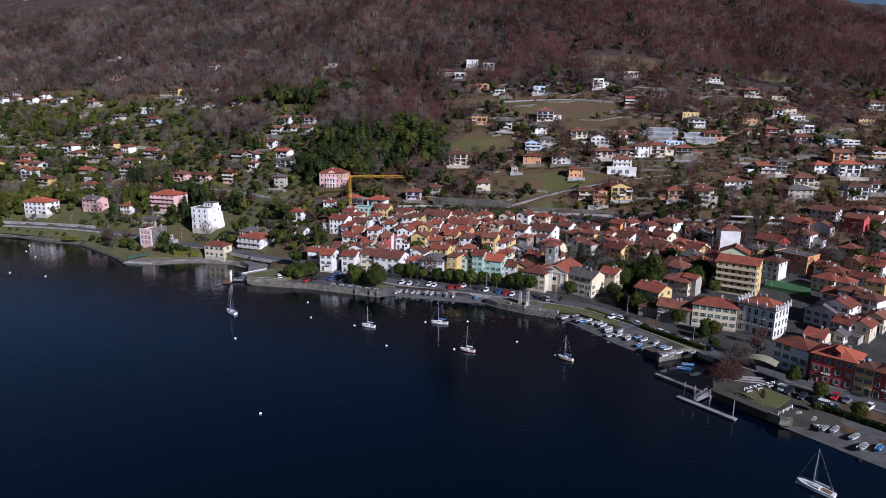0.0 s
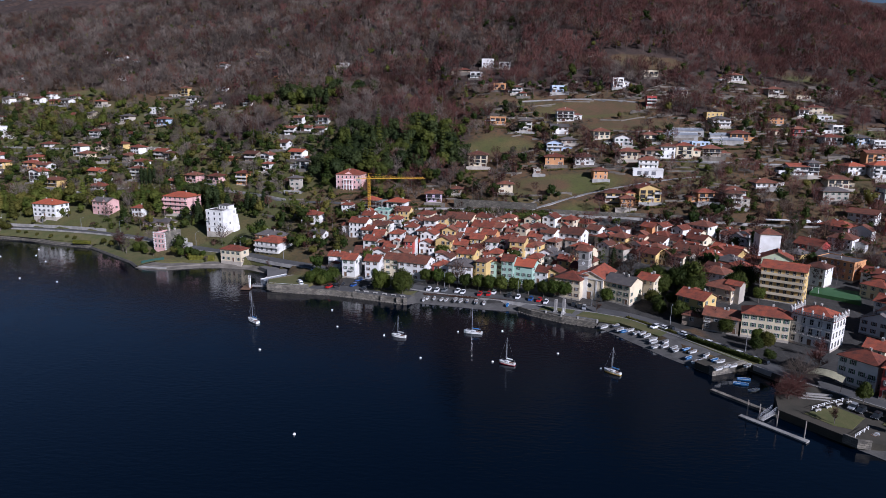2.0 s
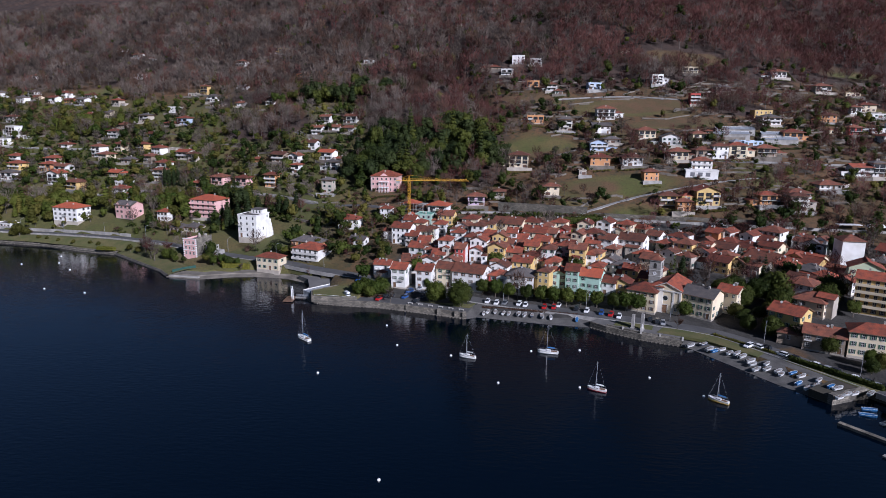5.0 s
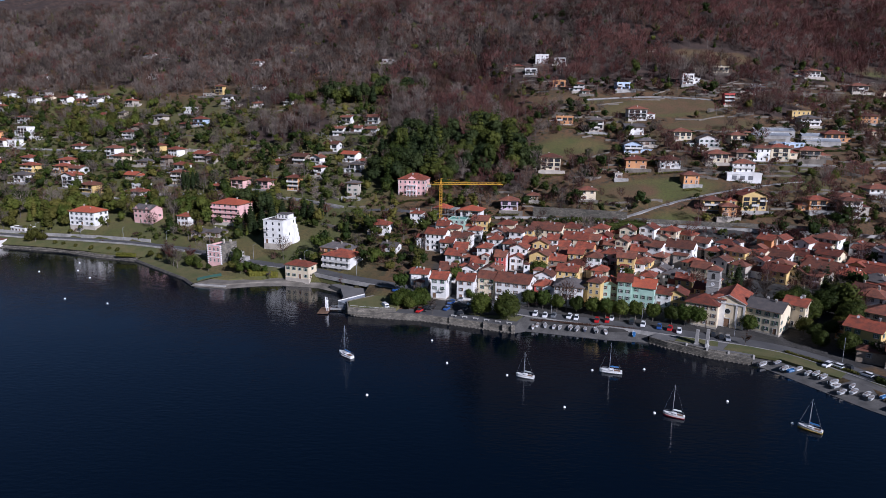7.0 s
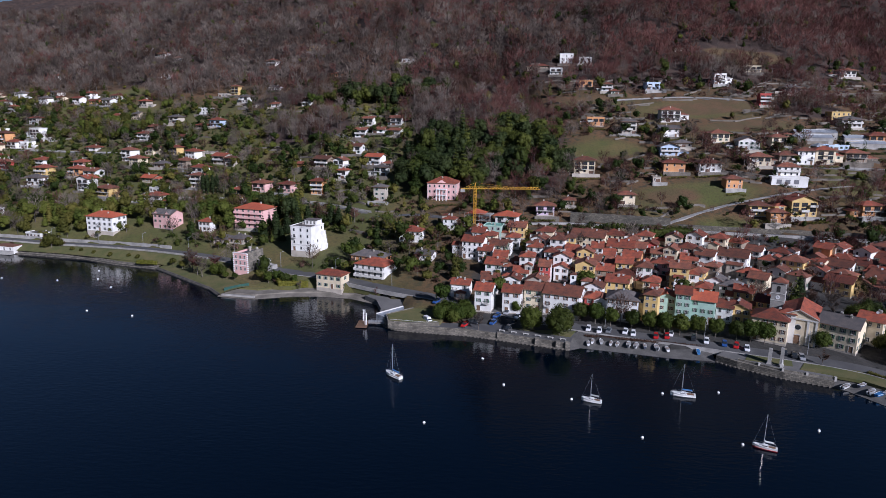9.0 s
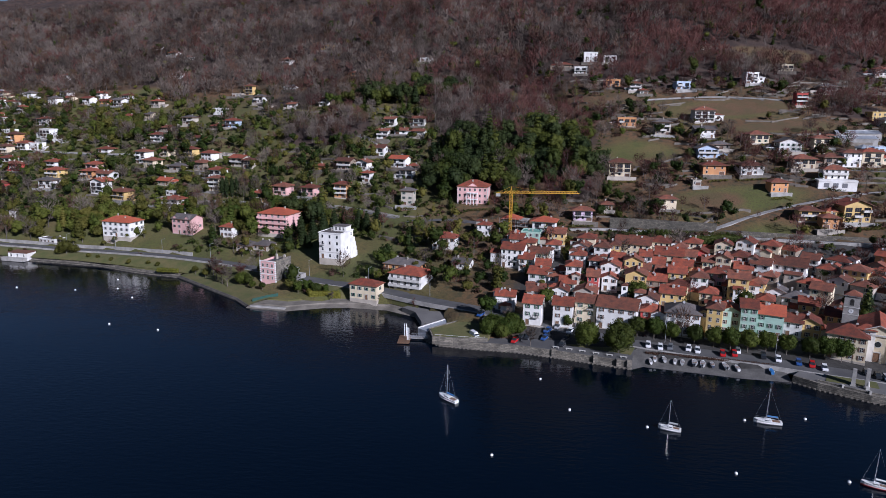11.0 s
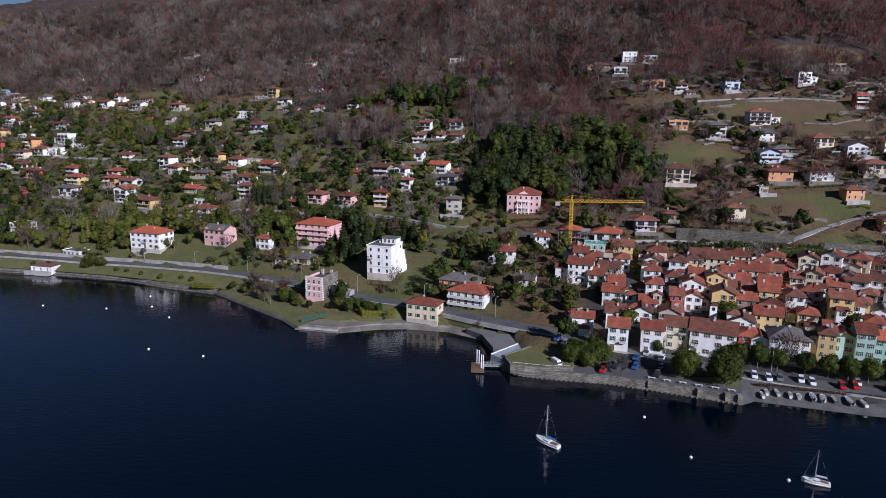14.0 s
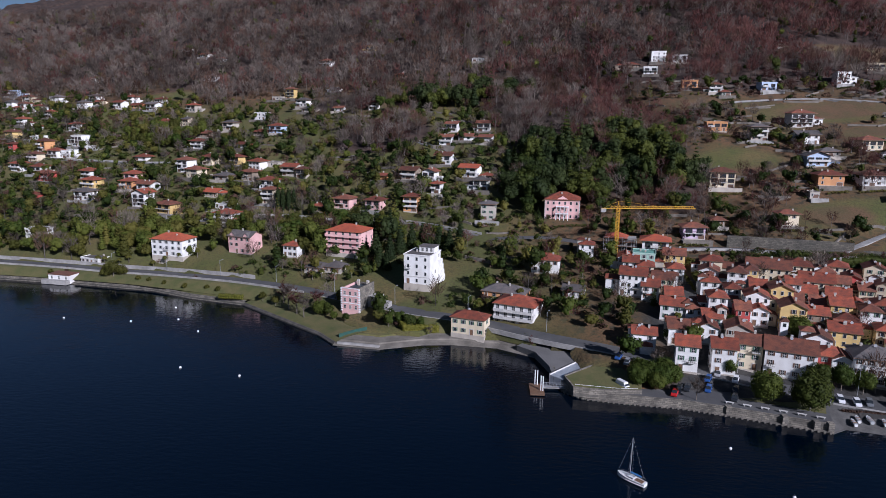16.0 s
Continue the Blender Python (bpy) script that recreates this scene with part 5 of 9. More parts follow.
house(-153.5, 511.4, 12, 12.3, 9.5, 2, "W", "g", "b")
house(256.2, 512.8, 0, 11.8, 8.5, 1, "W", "f", "f")
house(-276.3, 513.0, 25, 12.1, 9.5, 2, "T", "h", "b")
house(-421.4, 513.2, 23, 7.3, 6.5, 1, "R", "h", "r")
house(268.3, 515.1, 0, 7.3, 6.5, 2, "W", "f", "f")
house(33.7, 515.5, 1, 9.7, 7.0, 3, "E", "h", "d")
house(-357.3, 515.7, 15, 12.2, 9.5, 2, "O", "h", "r")
house(-294.4, 516.3, 22, 13.4, 9.5, 1, "E", "h", "d")
house(-250.8, 516.6, 21, 13.3, 9.5, 2, "E", "g", "r")
house(183.3, 522.8, -5, 14.0, 9.5, 2, "W", "h", "d")
house(-387.7, 523.6, 18, 14.3, 9.5, 2, "Y", "h", "r")
house(-316.8, 524.1, 26, 13.2, 9.5, 2, "C", "h", "b")
house(-361.4, 528.0, 16, 12.8, 9.5, 2, "P", "h", "r")
house(13.4, 529.2, 6, 12.0, 9.5, 2, "O", "f", "w")
house(-277.1, 529.4, 25, 12.2, 9.5, 2, "W", "h", "r")
house(228.9, 532.0, 0, 12.2, 9.5, 2, "O", "h", "r")
house(-267.0, 532.9, 20, 12.6, 9.1, 1, "E", "f", "d")
house(-127.8, 534.9, 20, 10.5, 7.6, 1, "W", "g", "b")
house(-328.3, 535.2, 23, 12.2, 9.5, 3, "W", "h", "b")
house(66.7, 536.7, 0, 13.4, 9.5, 3, "W", "h", "b")
house(-154.0, 536.8, 10, 8.3, 6.5, 2, "W", "g", "b")
house(183.8, 537.2, 2, 12.8, 9.5, 2, "Y", "f", "f")
house(-141.2, 538.8, 11, 11.6, 8.4, 1, "W", "g", "b")
house(-294.5, 538.9, 24, 7.3, 6.5, 2, "Y", "h", "r")
house(-399.0, 539.8, 25, 14.1, 9.5, 2, "W", "h", "r")
house(326.7, 541.4, -2, 13.2, 9.5, 2, "Y", "h", "b")
house(-431.5, 542.2, 22, 16.7, 9.5, 2, "R", "h", "b")
house(-315.4, 543.7, 24, 11.3, 8.2, 2, "C", "h", "r")
house(273.3, 546.0, 0, 12.6, 9.5, 1, "W", "f", "d")
house(259.6, 550.3, -4, 8.0, 6.5, 2, "W", "h", "r")
house(-129.6, 551.5, 9, 10.8, 7.8, 2, "W", "g", "b")
house(-444.0, 553.5, 17, 12.1, 9.5, 2, "W", "h", "r")
house(138.6, 553.6, 4, 7.5, 6.5, 3, "R", "f", "f")
house(-150.7, 554.1, 16, 9.9, 7.1, 2, "W", "g", "b")
house(271.6, 557.0, -1, 12.1, 9.5, 2, "C", "h", "r")
house(-462.9, 559.2, 24, 14.9, 9.5, 2, "W", "h", "r")
house(-373.0, 564.5, 17, 12.8, 9.5, 1, "W", "h", "r")
house(-300.3, 568.2, 26, 7.9, 6.5, 1, "W", "g", "r")
house(-461.9, 575.5, 15, 11.5, 8.3, 2, "C", "h", "b")
house(354.1, 576.1, -6, 12.7, 9.1, 2, "W", "h", "b")
house(-337.5, 577.5, 16, 12.8, 9.5, 2, "W", "h", "r")
house(-449.5, 581.2, 22, 13.4, 9.5, 2, "W", "h", "r")
house(-440.7, 581.4, 14, 13.5, 9.5, 2, "W", "f", "f")
house(169.8, 582.5, -2, 12.2, 9.5, 2, "E", "h", "d")
house(37.2, 586.1, -2, 6.1, 6.5, 1, "W", "h", "r")
house(277.1, 589.4, -2, 12.4, 9.5, 1, "W", "f", "d")
house(-428.5, 589.6, 17, 8.2, 6.5, 1, "W", "f", "f")
house(67.2, 591.1, -6, 10.8, 7.8, 2, "B", "f", "d")
house(-295.6, 592.7, 24, 12.2, 9.5, 1, "T", "h", "r")
house(-283.1, 592.7, 16, 13.3, 9.5, 2, "B", "h", "r")
house(32.8, 592.9, 9, 8.6, 6.5, 2, "W", "h", "r")
house(-465.5, 593.0, 26, 13.2, 9.5, 3, "O", "h", "b")
house(254.9, 593.7, -3, 13.2, 9.5, 2, "W", "h", "b")
house(-494.3, 596.9, 25, 8.9, 6.5, 2, "R", "h", "r")
house(120.6, 597.5, -3, 9.3, 6.7, 3, "W", "f", "f")
house(310.2, 598.3, 0, 7.5, 6.5, 2, "W", "h", "b")
house(-441.5, 599.5, 21, 15.3, 9.5, 3, "W", "f", "f")
house(-340.9, 601.8, 21, 12.4, 9.5, 1, "T", "g", "b")
house(17.9, 603.3, 7, 10.5, 7.6, 2, "W", "f", "f")
house(-327.4, 613.4, 16, 12.6, 9.5, 2, "E", "h", "d")
house(-214.9, 618.7, 21, 9.0, 6.5, 2, "W", "g", "r")
house(-489.6, 619.5, 23, 13.2, 9.5, 1, "W", "f", "f")
house(231.0, 622.6, 0, 12.8, 9.5, 2, "W", "h", "b")
house(-242.8, 622.7, 13, 9.5, 6.8, 1, "W", "g", "b")
house(-513.6, 623.5, 22, 12.4, 9.5, 2, "Y", "h", "b")
house(156.0, 624.7, 0, 12.6, 9.5, 2, "C", "f", "f")
house(-385.2, 628.6, 22, 12.4, 9.5, 2, "W", "g", "r")
house(-307.6, 629.8, 14, 13.2, 9.5, 2, "W", "f", "f")
house(-369.7, 630.7, 25, 12.1, 9.5, 2, "C", "g", "d")
house(-270.0, 633.8, 23, 12.2, 9.5, 1, "E", "h", "d")
house(-2.7, 635.2, 10, 10.2, 7.4, 2, "W", "f", "f")
house(-467.1, 635.8, 21, 13.0, 9.5, 2, "W", "h", "r")
house(-503.6, 641.1, 14, 9.0, 6.5, 1, "W", "h", "r")
house(-278.3, 649.2, 22, 13.0, 9.3, 2, "W", "h", "d")
house(-523.0, 649.8, 24, 15.1, 9.5, 2, "W", "h", "r")
house(-13.9, 651.7, 10, 11.5, 8.3, 1, "T", "h", "r")
house(-376.0, 657.3, 20, 12.2, 8.7, 2, "E", "h", "r")
house(25.1, 657.4, 7, 10.6, 7.6, 2, "W", "f", "f")
house(8.9, 661.6, 3, 11.6, 8.4, 3, "W", "f", "f")
house(-509.0, 666.3, 24, 10.2, 7.3, 2, "W", "h", "r")
house(-255.8, 669.8, 17, 8.4, 6.5, 1, "W", "g", "d")
house(-418.1, 671.5, 20, 13.5, 9.5, 2, "W", "g", "d")
house(-305.8, 671.8, 15, 13.5, 9.5, 1, "E", "f", "d")
house(-295.2, 671.9, 14, 9.7, 7.0, 3, "Y", "h", "b")
house(110.1, 673.1, 0, 8.2, 6.5, 1, "T", "h", "b")
house(-436.6, 679.9, 14, 12.7, 9.5, 1, "O", "g", "r")
house(-453.2, 680.6, 23, 13.9, 9.5, 2, "W", "g", "r")
house(-415.5, 681.7, 25, 13.3, 9.5, 2, "W", "h", "r")
house(-199.7, 682.1, 18, 9.4, 6.7, 1, "O", "h", "r")
house(-529.9, 682.9, 17, 12.3, 9.5, 2, "W", "h", "r")
house(-489.5, 685.4, 23, 14.5, 9.5, 2, "W", "h", "d")
house(-136.2, 690.8, 9, 11.6, 8.4, 1, "W", "f", "f")
house(-448.9, 693.0, 25, 12.0, 9.5, 2, "W", "h", "r")
house(-479.1, 693.1, 25, 12.0, 9.5, 1, "C", "g", "r")
house(-556.0, 693.7, 15, 12.8, 9.5, 1, "P", "h", "r")
house(-553.6, 695.7, 24, 12.5, 9.5, 2, "W", "h", "r")
house(-571.5, 704.3, 21, 12.6, 9.5, 2, "W", "h", "d")
house(-490.4, 705.9, 24, 13.6, 9.5, 2, "W", "h", "d")
house(-529.4, 709.4, 21, 13.7, 9.5, 2, "W", "h", "d")
house(-531.2, 709.6, 16, 12.8, 9.5, 2, "W", "f", "f")
house(-566.5, 720.7, 18, 13.2, 9.5, 2, "C", "h", "r")
house(-389.6, 732.9, 18, 12.0, 8.6, 2, "W", "h", "d")
house(-278.8, 735.6, 25, 15.5, 9.5, 2, "W", "h", "b")
house(-597.1, 746.2, 20, 16.9, 9.5, 2, "B", "f", "d")
house(-241.0, 762.0, 20, 12.4, 8.9, 2, "Y", "h", "b")
house(-525.8, 763.4, 22, 13.6, 9.5, 2, "W", "h", "r")
house(-399.1, 782.3, 23, 10.5, 7.6, 1, "W", "h", "r")
house(-421.8, 797.3, 20, 13.6, 9.5, 1, "W", "g", "b")
house(-450.3, 818.8, 17, 15.7, 9.5, 1, "W", "g", "b")


# ---- landmarks ----
def white_hotel():
    """The tall white house on the lawn: five storeys, flat roof, a set-back top floor and a stepped wing."""
    ob = house(-154.7, 378.1, 17, 11.6, 12.5, 4, "W", "f", "d", label="tall white four-storey building with a flat roof on a lawn", sh=3.05, at=10.4, cols=3, shutters="", dishes=False)
    s = Shape().box(-1.5, 5.2, 0.2, 5.4, 12.7, 15.3, 0).box(-1.9, 5.6, -0.2, 5.8, 15.3, 15.5, 1)
    child("penthouse", s.done("penthouse", WALLS["W"][1], ROOFS["d"][1]), ob)
    for px in (0, 2, 4):
        child("window", WINDOWS[""], ob, pose(px, 0.2, 14.1))
    child("string_course", Shape().box(-5.9, 5.9, -6.38, -6.25, 3.55, 3.8, 0).done("string_course", trim), ob)
    w = Shape()
    for k in range(4):
        w.box(5.6 + 0.4 * k, 6.8 + 0.4 * k, 2.0 + k * 0.6, 6.2, -4, 9.5 - k * 2.2, 0)
    child("wing", w.done("wing", WALLS["W"][1]), ob)


def pink_villa():
    ob = house(-89, 443, 8, 17.0, 13.0, 3, "P", "h", "r", "villa", "large pink villa with a white portico and red hip roof", sh=3.3, at=28.2, cols=6, shutters="", dishes=False)
    portico = child("portico", Shape().box(-3.2, 3.2, -8.3, -6.5, 3.3, 3.6, 0).done("portico", white_paint), ob, label="white two-storey columned portico")
    child("portico_roof", Shape().box(-3.2, 3.2, -8.3, -6.5, 6.8, 7.1, 0).done("portico_roof", white_paint), portico)
    for x in (-2.9, -1, 1, 2.9):
        child("column", Shape().rod((x, -8.0, 0.2), (x, -8.0, 3.3), 0.24, 0, 8).done("column", white_paint), portico)
        child("column", Shape().rod((x, -8.0, 3.6), (x, -8.0, 6.8), 0.2, 0, 8).done("column", white_paint), portico)
    g = Shape()
    g.face([(-3.2, -6.7, 10.3), (3.2, -6.7, 10.3), (0, -6.7, 12.3)], 0)
    g.face([(-3.4, -6.8, 10.3), (0, -6.8, 12.45), (0, -2, 12.45), (-3.4, -2, 10.3)], 1)
    g.face([(0, -6.8, 12.45), (3.4, -6.8, 10.3), (3.4, -2, 10.3), (0, -2, 12.45)], 1)
    child("dormer", g.done("dormer", WALLS["P"][1], ROOFS["r"][1]), ob)
    for x in (-8.45, 8.45):
        q = Shape()
        for k in range(9):
            q.box(x - 0.25, x + 0.25, -6.62, -6.4, 0.6 + k * 1.1, 1.4 + k * 1.1, 0)
        child("quoins", q.done("quoins", trim), ob)


def church():
    """Cream church front with a pediment, and its tall grey bell tower."""
    face = 30
    at = 2.8
    ob = thing("church", "cream plastered church with a pediment and red tiled roof", "church", (46.0, 288.0, at), -face)
    TAKEN.append((46, 288, 12))
    w, d, h = 11.5, 19.0, 9.2
    s = Shape().box(-w / 2, w / 2, -d / 2, d / 2, -3, h, 0)
    for sy in (-1, 1):
        f = [(-w / 2, sy * d / 2, h), (w / 2, sy * d / 2, h), (0, sy * d / 2, h + 2.7)]
        s.face(f if sy < 0 else f[::-1], 0)
    child("wall", s.done("wall", WALLS["C"][1]), ob)
    r, _ = roof_mesh(w, d, "p", 0.4)
    child("roof", r.done("roof", ROOFS["r"][1], wood), ob, pose(0, 0, h))
    child("cornice", Shape().box(-w / 2 - 0.2, w / 2 + 0.2, -d / 2 - 0.35, -d / 2, h - 0.5, h, 0).done("cornice", trim), ob)
    for x in (-5.5, -3.0, 3.0, 5.5):
        child("pilaster", Shape().box(x - 0.35, x + 0.35, -d / 2 - 0.2, -d / 2, 0, h - 0.5, 0).done("pilaster", trim), ob)
    for sx in (-1, 1):
        f = Shape().face([(sx * (w / 2 + 0.3), -d / 2 - 0.3, h), (0, -d / 2 - 0.3, h + 2.85), (0, -d / 2 - 0.3, h + 3.25), (sx * (w / 2 + 0.5), -d / 2 - 0.3, h + 0.35)][::sx], 0)
        child("raking_cornice", f.done("raking_cornice", trim), ob)
    rose = Shape().rod((0, -d / 2 - 0.08, 6.0), (0, -d / 2 + 0.05, 6.0), 0.9, 0, 16).rod((0, -d / 2 - 0.05, 6.0), (0, -d / 2 + 0.05, 6.0), 1.15, 1, 16)
    child("rose_window", rose.done("rose_window", glass, trim), ob)
    dr = Shape().box(-0.9, 0.9, -d / 2 - 0.1, -d / 2 + 0.05, 0.1, 3.2, 0).box(-1.15, -0.9, -d / 2 - 0.22, -d / 2, 0.1, 3.5, 1).box(0.9, 1.15, -d / 2 - 0.22, -d / 2, 0.1, 3.5, 1).box(-1.15, 1.15, -d / 2 - 0.22, -d / 2, 3.2, 3.5, 1)
    child("door", dr.done("door", wood, trim), ob)
    for x in (-4.2, 4.2):
        child("window", WINDOWS[""], ob, pose(x, -d / 2, 1.9))
    for y in (-5, 0, 5):
        child("window", WINDOWS[""], ob, pose(w / 2, y, 6.2, 0, 0, 90))
    tw = thing("bell_tower", "tall grey stone bell tower with a red pyramid roof", "tower", (42.5, 298.5, 4.2), -face)
    TAKEN.append((42, 297, 5))
    a, t = 2.3, 15.6
    body = Shape().box(-a, a, -a, a, -3, t, 0)
    for z in (4.5, 9.0, 11.6):
        body.box(-a - 0.12, a + 0.12, -a - 0.12, a + 0.12, z, z + 0.25, 1)
    child("shaft", body.done("shaft", concrete, trim), tw)
    # flat dark panels on the solid shaft paint the shade inside bell openings
    for k in range(4):
        o = Shape().box(-0.6, 0.6, -0.05, 0.02, 0, 1.7, 0).rod((0, -0.05, 1.7), (0, 0.02, 1.7), 0.6, 0, 12)
        child("belfry_opening", o.done("belfry_opening", plain("belfry_shade", (0.03, 0.028, 0.026), 0.9)), tw, pose(0, 0, 0, 0, 0, 90 * k) @ pose(0, -a, 12.4))
    top = Shape().box(-a - 0.35, a + 0.35, -a - 0.35, a + 0.35, t, t + 0.3, 1)
    top.box(-a - 0.5, a + 0.5, -a - 0.5, a + 0.5, t + 0.3, t + 2.0, 0, 0.02)
    child("roof", top.done("roof", ROOFS["b"][1], trim), tw)
    clock = Shape().rod((0, -a - 0.06, 10.3), (0, -a + 0.02, 10.3), 0.75, 0, 16)
    clock.box(-0.04, 0.04, -a - 0.1, -a - 0.06, 10.3, 10.9, 1).box(-0.02, 0.4, -a - 0.1, -a - 0.06, 10.27, 10.33, 1)
    child("clock", clock.done("clock", white_paint, iron), tw)


def palazzo():
    """Ornate white palace with a roof balustrade and finials."""
    ob = house(112.0, 231.6, 49, 13.6, 11.0, 3, "W", "h", "r", label="ornate white palace with a roof balustrade by the lake road", sh=3.5, at=2.4, cols=5, shutters="", tall=True, dishes=False)
    b = Shape()
    w, d, h = 13.6, 11.0, 10.95
    for z, o in ((3.8, 0.15), (7.3, 0.15), (h - 0.2, 0.45)):
        b.box(-w / 2 - o, w / 2 + o, -d / 2 - o, d / 2 + o, z, z + 0.3, 0)
    child("cornice", b.done("cornice", trim), ob)
    for y, x0, x1, horizontal in ((-d / 2 - 0.4, -w / 2, w / 2, True), (w / 2 + 0.4, -d / 2, d / 2, False), (-w / 2 - 0.4, -d / 2, d / 2, False)):
        s = Shape()
        n = int((x1 - x0) / 0.55)
        bar = lambda p, q, z0, z1, s=s: s.box(p, q, y - 0.12, y + 0.12, z0, z1, 0) if horizontal else s.box(y - 0.12, y + 0.12, p, q, z0, z1, 0)
        bar(x0, x1, h + 0.1, h + 0.3)
        bar(x0, x1, h + 1.1, h + 1.3)
        for k in range(n):
            p = x0 + (k + 0.5) * (x1 - x0) / n
            bar(p - 0.12, p + 0.12, h + 0.3, h + 1.1)
        child("balustrade", s.done("balustrade", trim), ob)
        for k in range(5):
            p = x0 + k * (x1 - x0) / 4
            u = Shape().box(-0.3, 0.3, -0.3, 0.3, h + 0.1, h + 1.5, 0).rod((0, 0, h + 1.5), (0, 0, h + 1.9), 0.15, 0, 6, 0.4).rod((0, 0, h + 1.9), (0, 0, h + 2.6), 0.4, 0, 6, 0.08)
            child("finial", u.done("finial", trim), ob, pose(p, y, 0) if horizontal else pose(y, p, 0))
    for k in range(5):
        p = (k + 0.5) / 5 * w - w / 2
        for z in (6.7, 9.9):
            child("pediment", Shape().box(-1.0, 1.0, -0.25, 0, 0, 0.12, 0).box(-1.0, 1.0, -0.25, 0, 0.12, 0.5, 0, 0.05).done("pediment", trim), ob, pose(p, -d / 2, z))
        child("balcony", balcony_mesh(1.8, 0.7), ob, pose(p, -d / 2, 4.15))
    for x in (-w / 2 + 0.3, -2.9, 2.9, w / 2 - 0.3):
        child("pilaster", Shape().box(x - 0.28, x + 0.28, -d / 2 - 0.16, -d / 2 + 0.02, 0.6, h - 0.2, 0).done("pilaster", trim), ob)


def apartment_blocks():
    house(121.7, 276.6, 34, 16.5, 11.0, 5, "Y", "g", "r", "apartment_building", "yellow five-storey apartment block with long balconies and red roof", at=5.0, balconies=2, solid=True, shutters="brown", cols=6, rails=WALLS["C"][1])
    house(129.5, 300.5, 25, 12.5, 9.0, 3, "M", "p", "r", label="pale green three-storey house with a front gable", at=7.8, sh=3.3, cols=4, shutters="brown")
    house(97.2, 238.6, 24, 15.6, 9.0, 3, "C", "h", "r", label="long cream three-storey house with a red hip roof", at=2.5, cols=6, shutters="green")
    house(-193.2, 414.0, 16, 18.5, 13.0, 4, "P", "h", "x", "apartment_building", "pink four-storey apartment house with white balconies and red hip roof", at=14.8, balconies=2, shutters="", cols=5, sh=2.65, solid=True, rails=WALLS["P"][1])
    house(-115.4, 348.0, 22, 15.5, 12.0, 3, "W", "h", "r", "apartment_building", "white apartment house with long balconies and a red hip roof", at=3.0, balconies=2, shutters="brown", cols=5, sh=2.8, solid=True)
    house(-119.8, 362.0, 20, 17.0, 9.0, 1, "O", "h", "d", label="low orange bungalow with a dark grey hip roof", at=9.0)
    house(-133.3, 337.9, 18, 12.5, 7.0, 2, "C", "h", "r", "villa", "cream villa with a red hip roof beside the gravel beach", at=2.3, sh=3.1, cols=4, shutters="green")
    house(-283.7, 420.6, 14, 18.2, 11.0, 3, "W", "h", "x", "villa", "large white villa with grey shutters and red hip roof", at=9.9, cols=5, shutters="grey")
    v = house(-247.5, 421.5, 20, 13.5, 9.0, 3, "P", "g", "d", "villa", "pink villa with dark slate gables above a lawn", at=11.6, shutters="brown", sh=2.8)
    for px in (-4.2, 4.2):
        g = Shape()
        g.face([(px - 2, -4.6, 8.9), (px + 2, -4.6, 8.9), (px, -4.6, 10.9)], 0)
        g.face([(px - 2.3, -4.9, 8.7), (px, -4.9, 11.1), (px, 0, 11.1), (px - 2.3, 0, 8.7)], 1)
        g.face([(px, -4.9, 11.1), (px + 2.3, -4.9, 8.7), (px + 2.3, 0, 8.7), (px, 0, 11.1)], 1)
        child("gable", g.done("gable", WALLS["P"][1], ROOFS["d"][1]), v)
    house(-205.0, 397.5, 18, 9.0, 8.0, 1, "E", "h", "d", "bungalow", "low grey bungalow with a dark hip roof among palms", at=8.5)
    house(-196.0, 396.5, 18, 9.0, 8.0, 1, "E", "h", "d", "bungalow", "low grey bungalow with a brown-grey hip roof", at=9.0)
    house(134.7, 322.5, 7, 9.4, 9.0, 5, "W", "h", "b", "tower_house", "tall bare white tower house with a brown hip roof", at=10.3, sh=2.9, cols=1, shutters="", sides=False, blind=True)
    # lake-front row by the harbour park
    house(107.5, 196.6, 56, 10.9, 9.0, 3, "W", "h", "r", label="white three-storey house with green balconies on the lake road", shutters="green", at=2.4)
    r = house(114.1, 186.7, 43, 11.7, 10.0, 3, "R", "h", "x", label="dark red three-storey house with a central dormer", shutters="grey", sh=3.0, at=2.4, cols=4)
    s = Shape().box(-1.6, 1.6, -4.8, -1.0, 9.4, 11.3, 0).box(-0.9, 0.9, -4.88, -4.8, 9.7, 11.0, 1)
    s.face([(-2.0, -5.1, 11.2), (0, -5.1, 12.4), (0, 0, 12.4), (-2.0, 0, 11.2)], 2).face([(0, -5.1, 12.4), (2.0, -5.1, 11.2), (2.0, 0, 11.2), (0, 0, 12.4)], 2).face([(-1.6, -4.8, 11.2), (1.6, -4.8, 11.2), (0, -4.8, 12.2)], 0)
    child("dormer", s.done("dormer", WALLS["R"][1], glass, ROOFS["x"][1]), r)
    house(118.9, 179.4, 48, 4.8, 6.5, 3, "Y", "h", "b", label="narrow yellow three-storey house with a brown hip roof", at=2.4, cols=2, shutters="brown")
    house(123.6, 175.5, 48, 7.6, 8.0, 3, "R", "h", "r", label="dark red three-storey house with white window frames", at=2.4, cols=3, shutters="")
    # the roofless brick house on the shore
    ob = thing("ruined_house", "roofless pink brick house with white quoins near the shore", "house", (-178.7, 359.2, 4.2), -20)
    TAKEN.append((-178, 358, 10))
    child("wall", Shape().box(-4, 4, -6, -5.5, -2, 9.6, 0).box(-4, -3.5, -5.5, 6, -2, 9.2, 0).done("wall", WALLS["P"][1]), ob)
    side = Shape().box(3.5, 4, -5.5, 6, -2, 9.9, 0).box(-3.5, 3.5, 5.5, 6, -2, 9.0, 0)
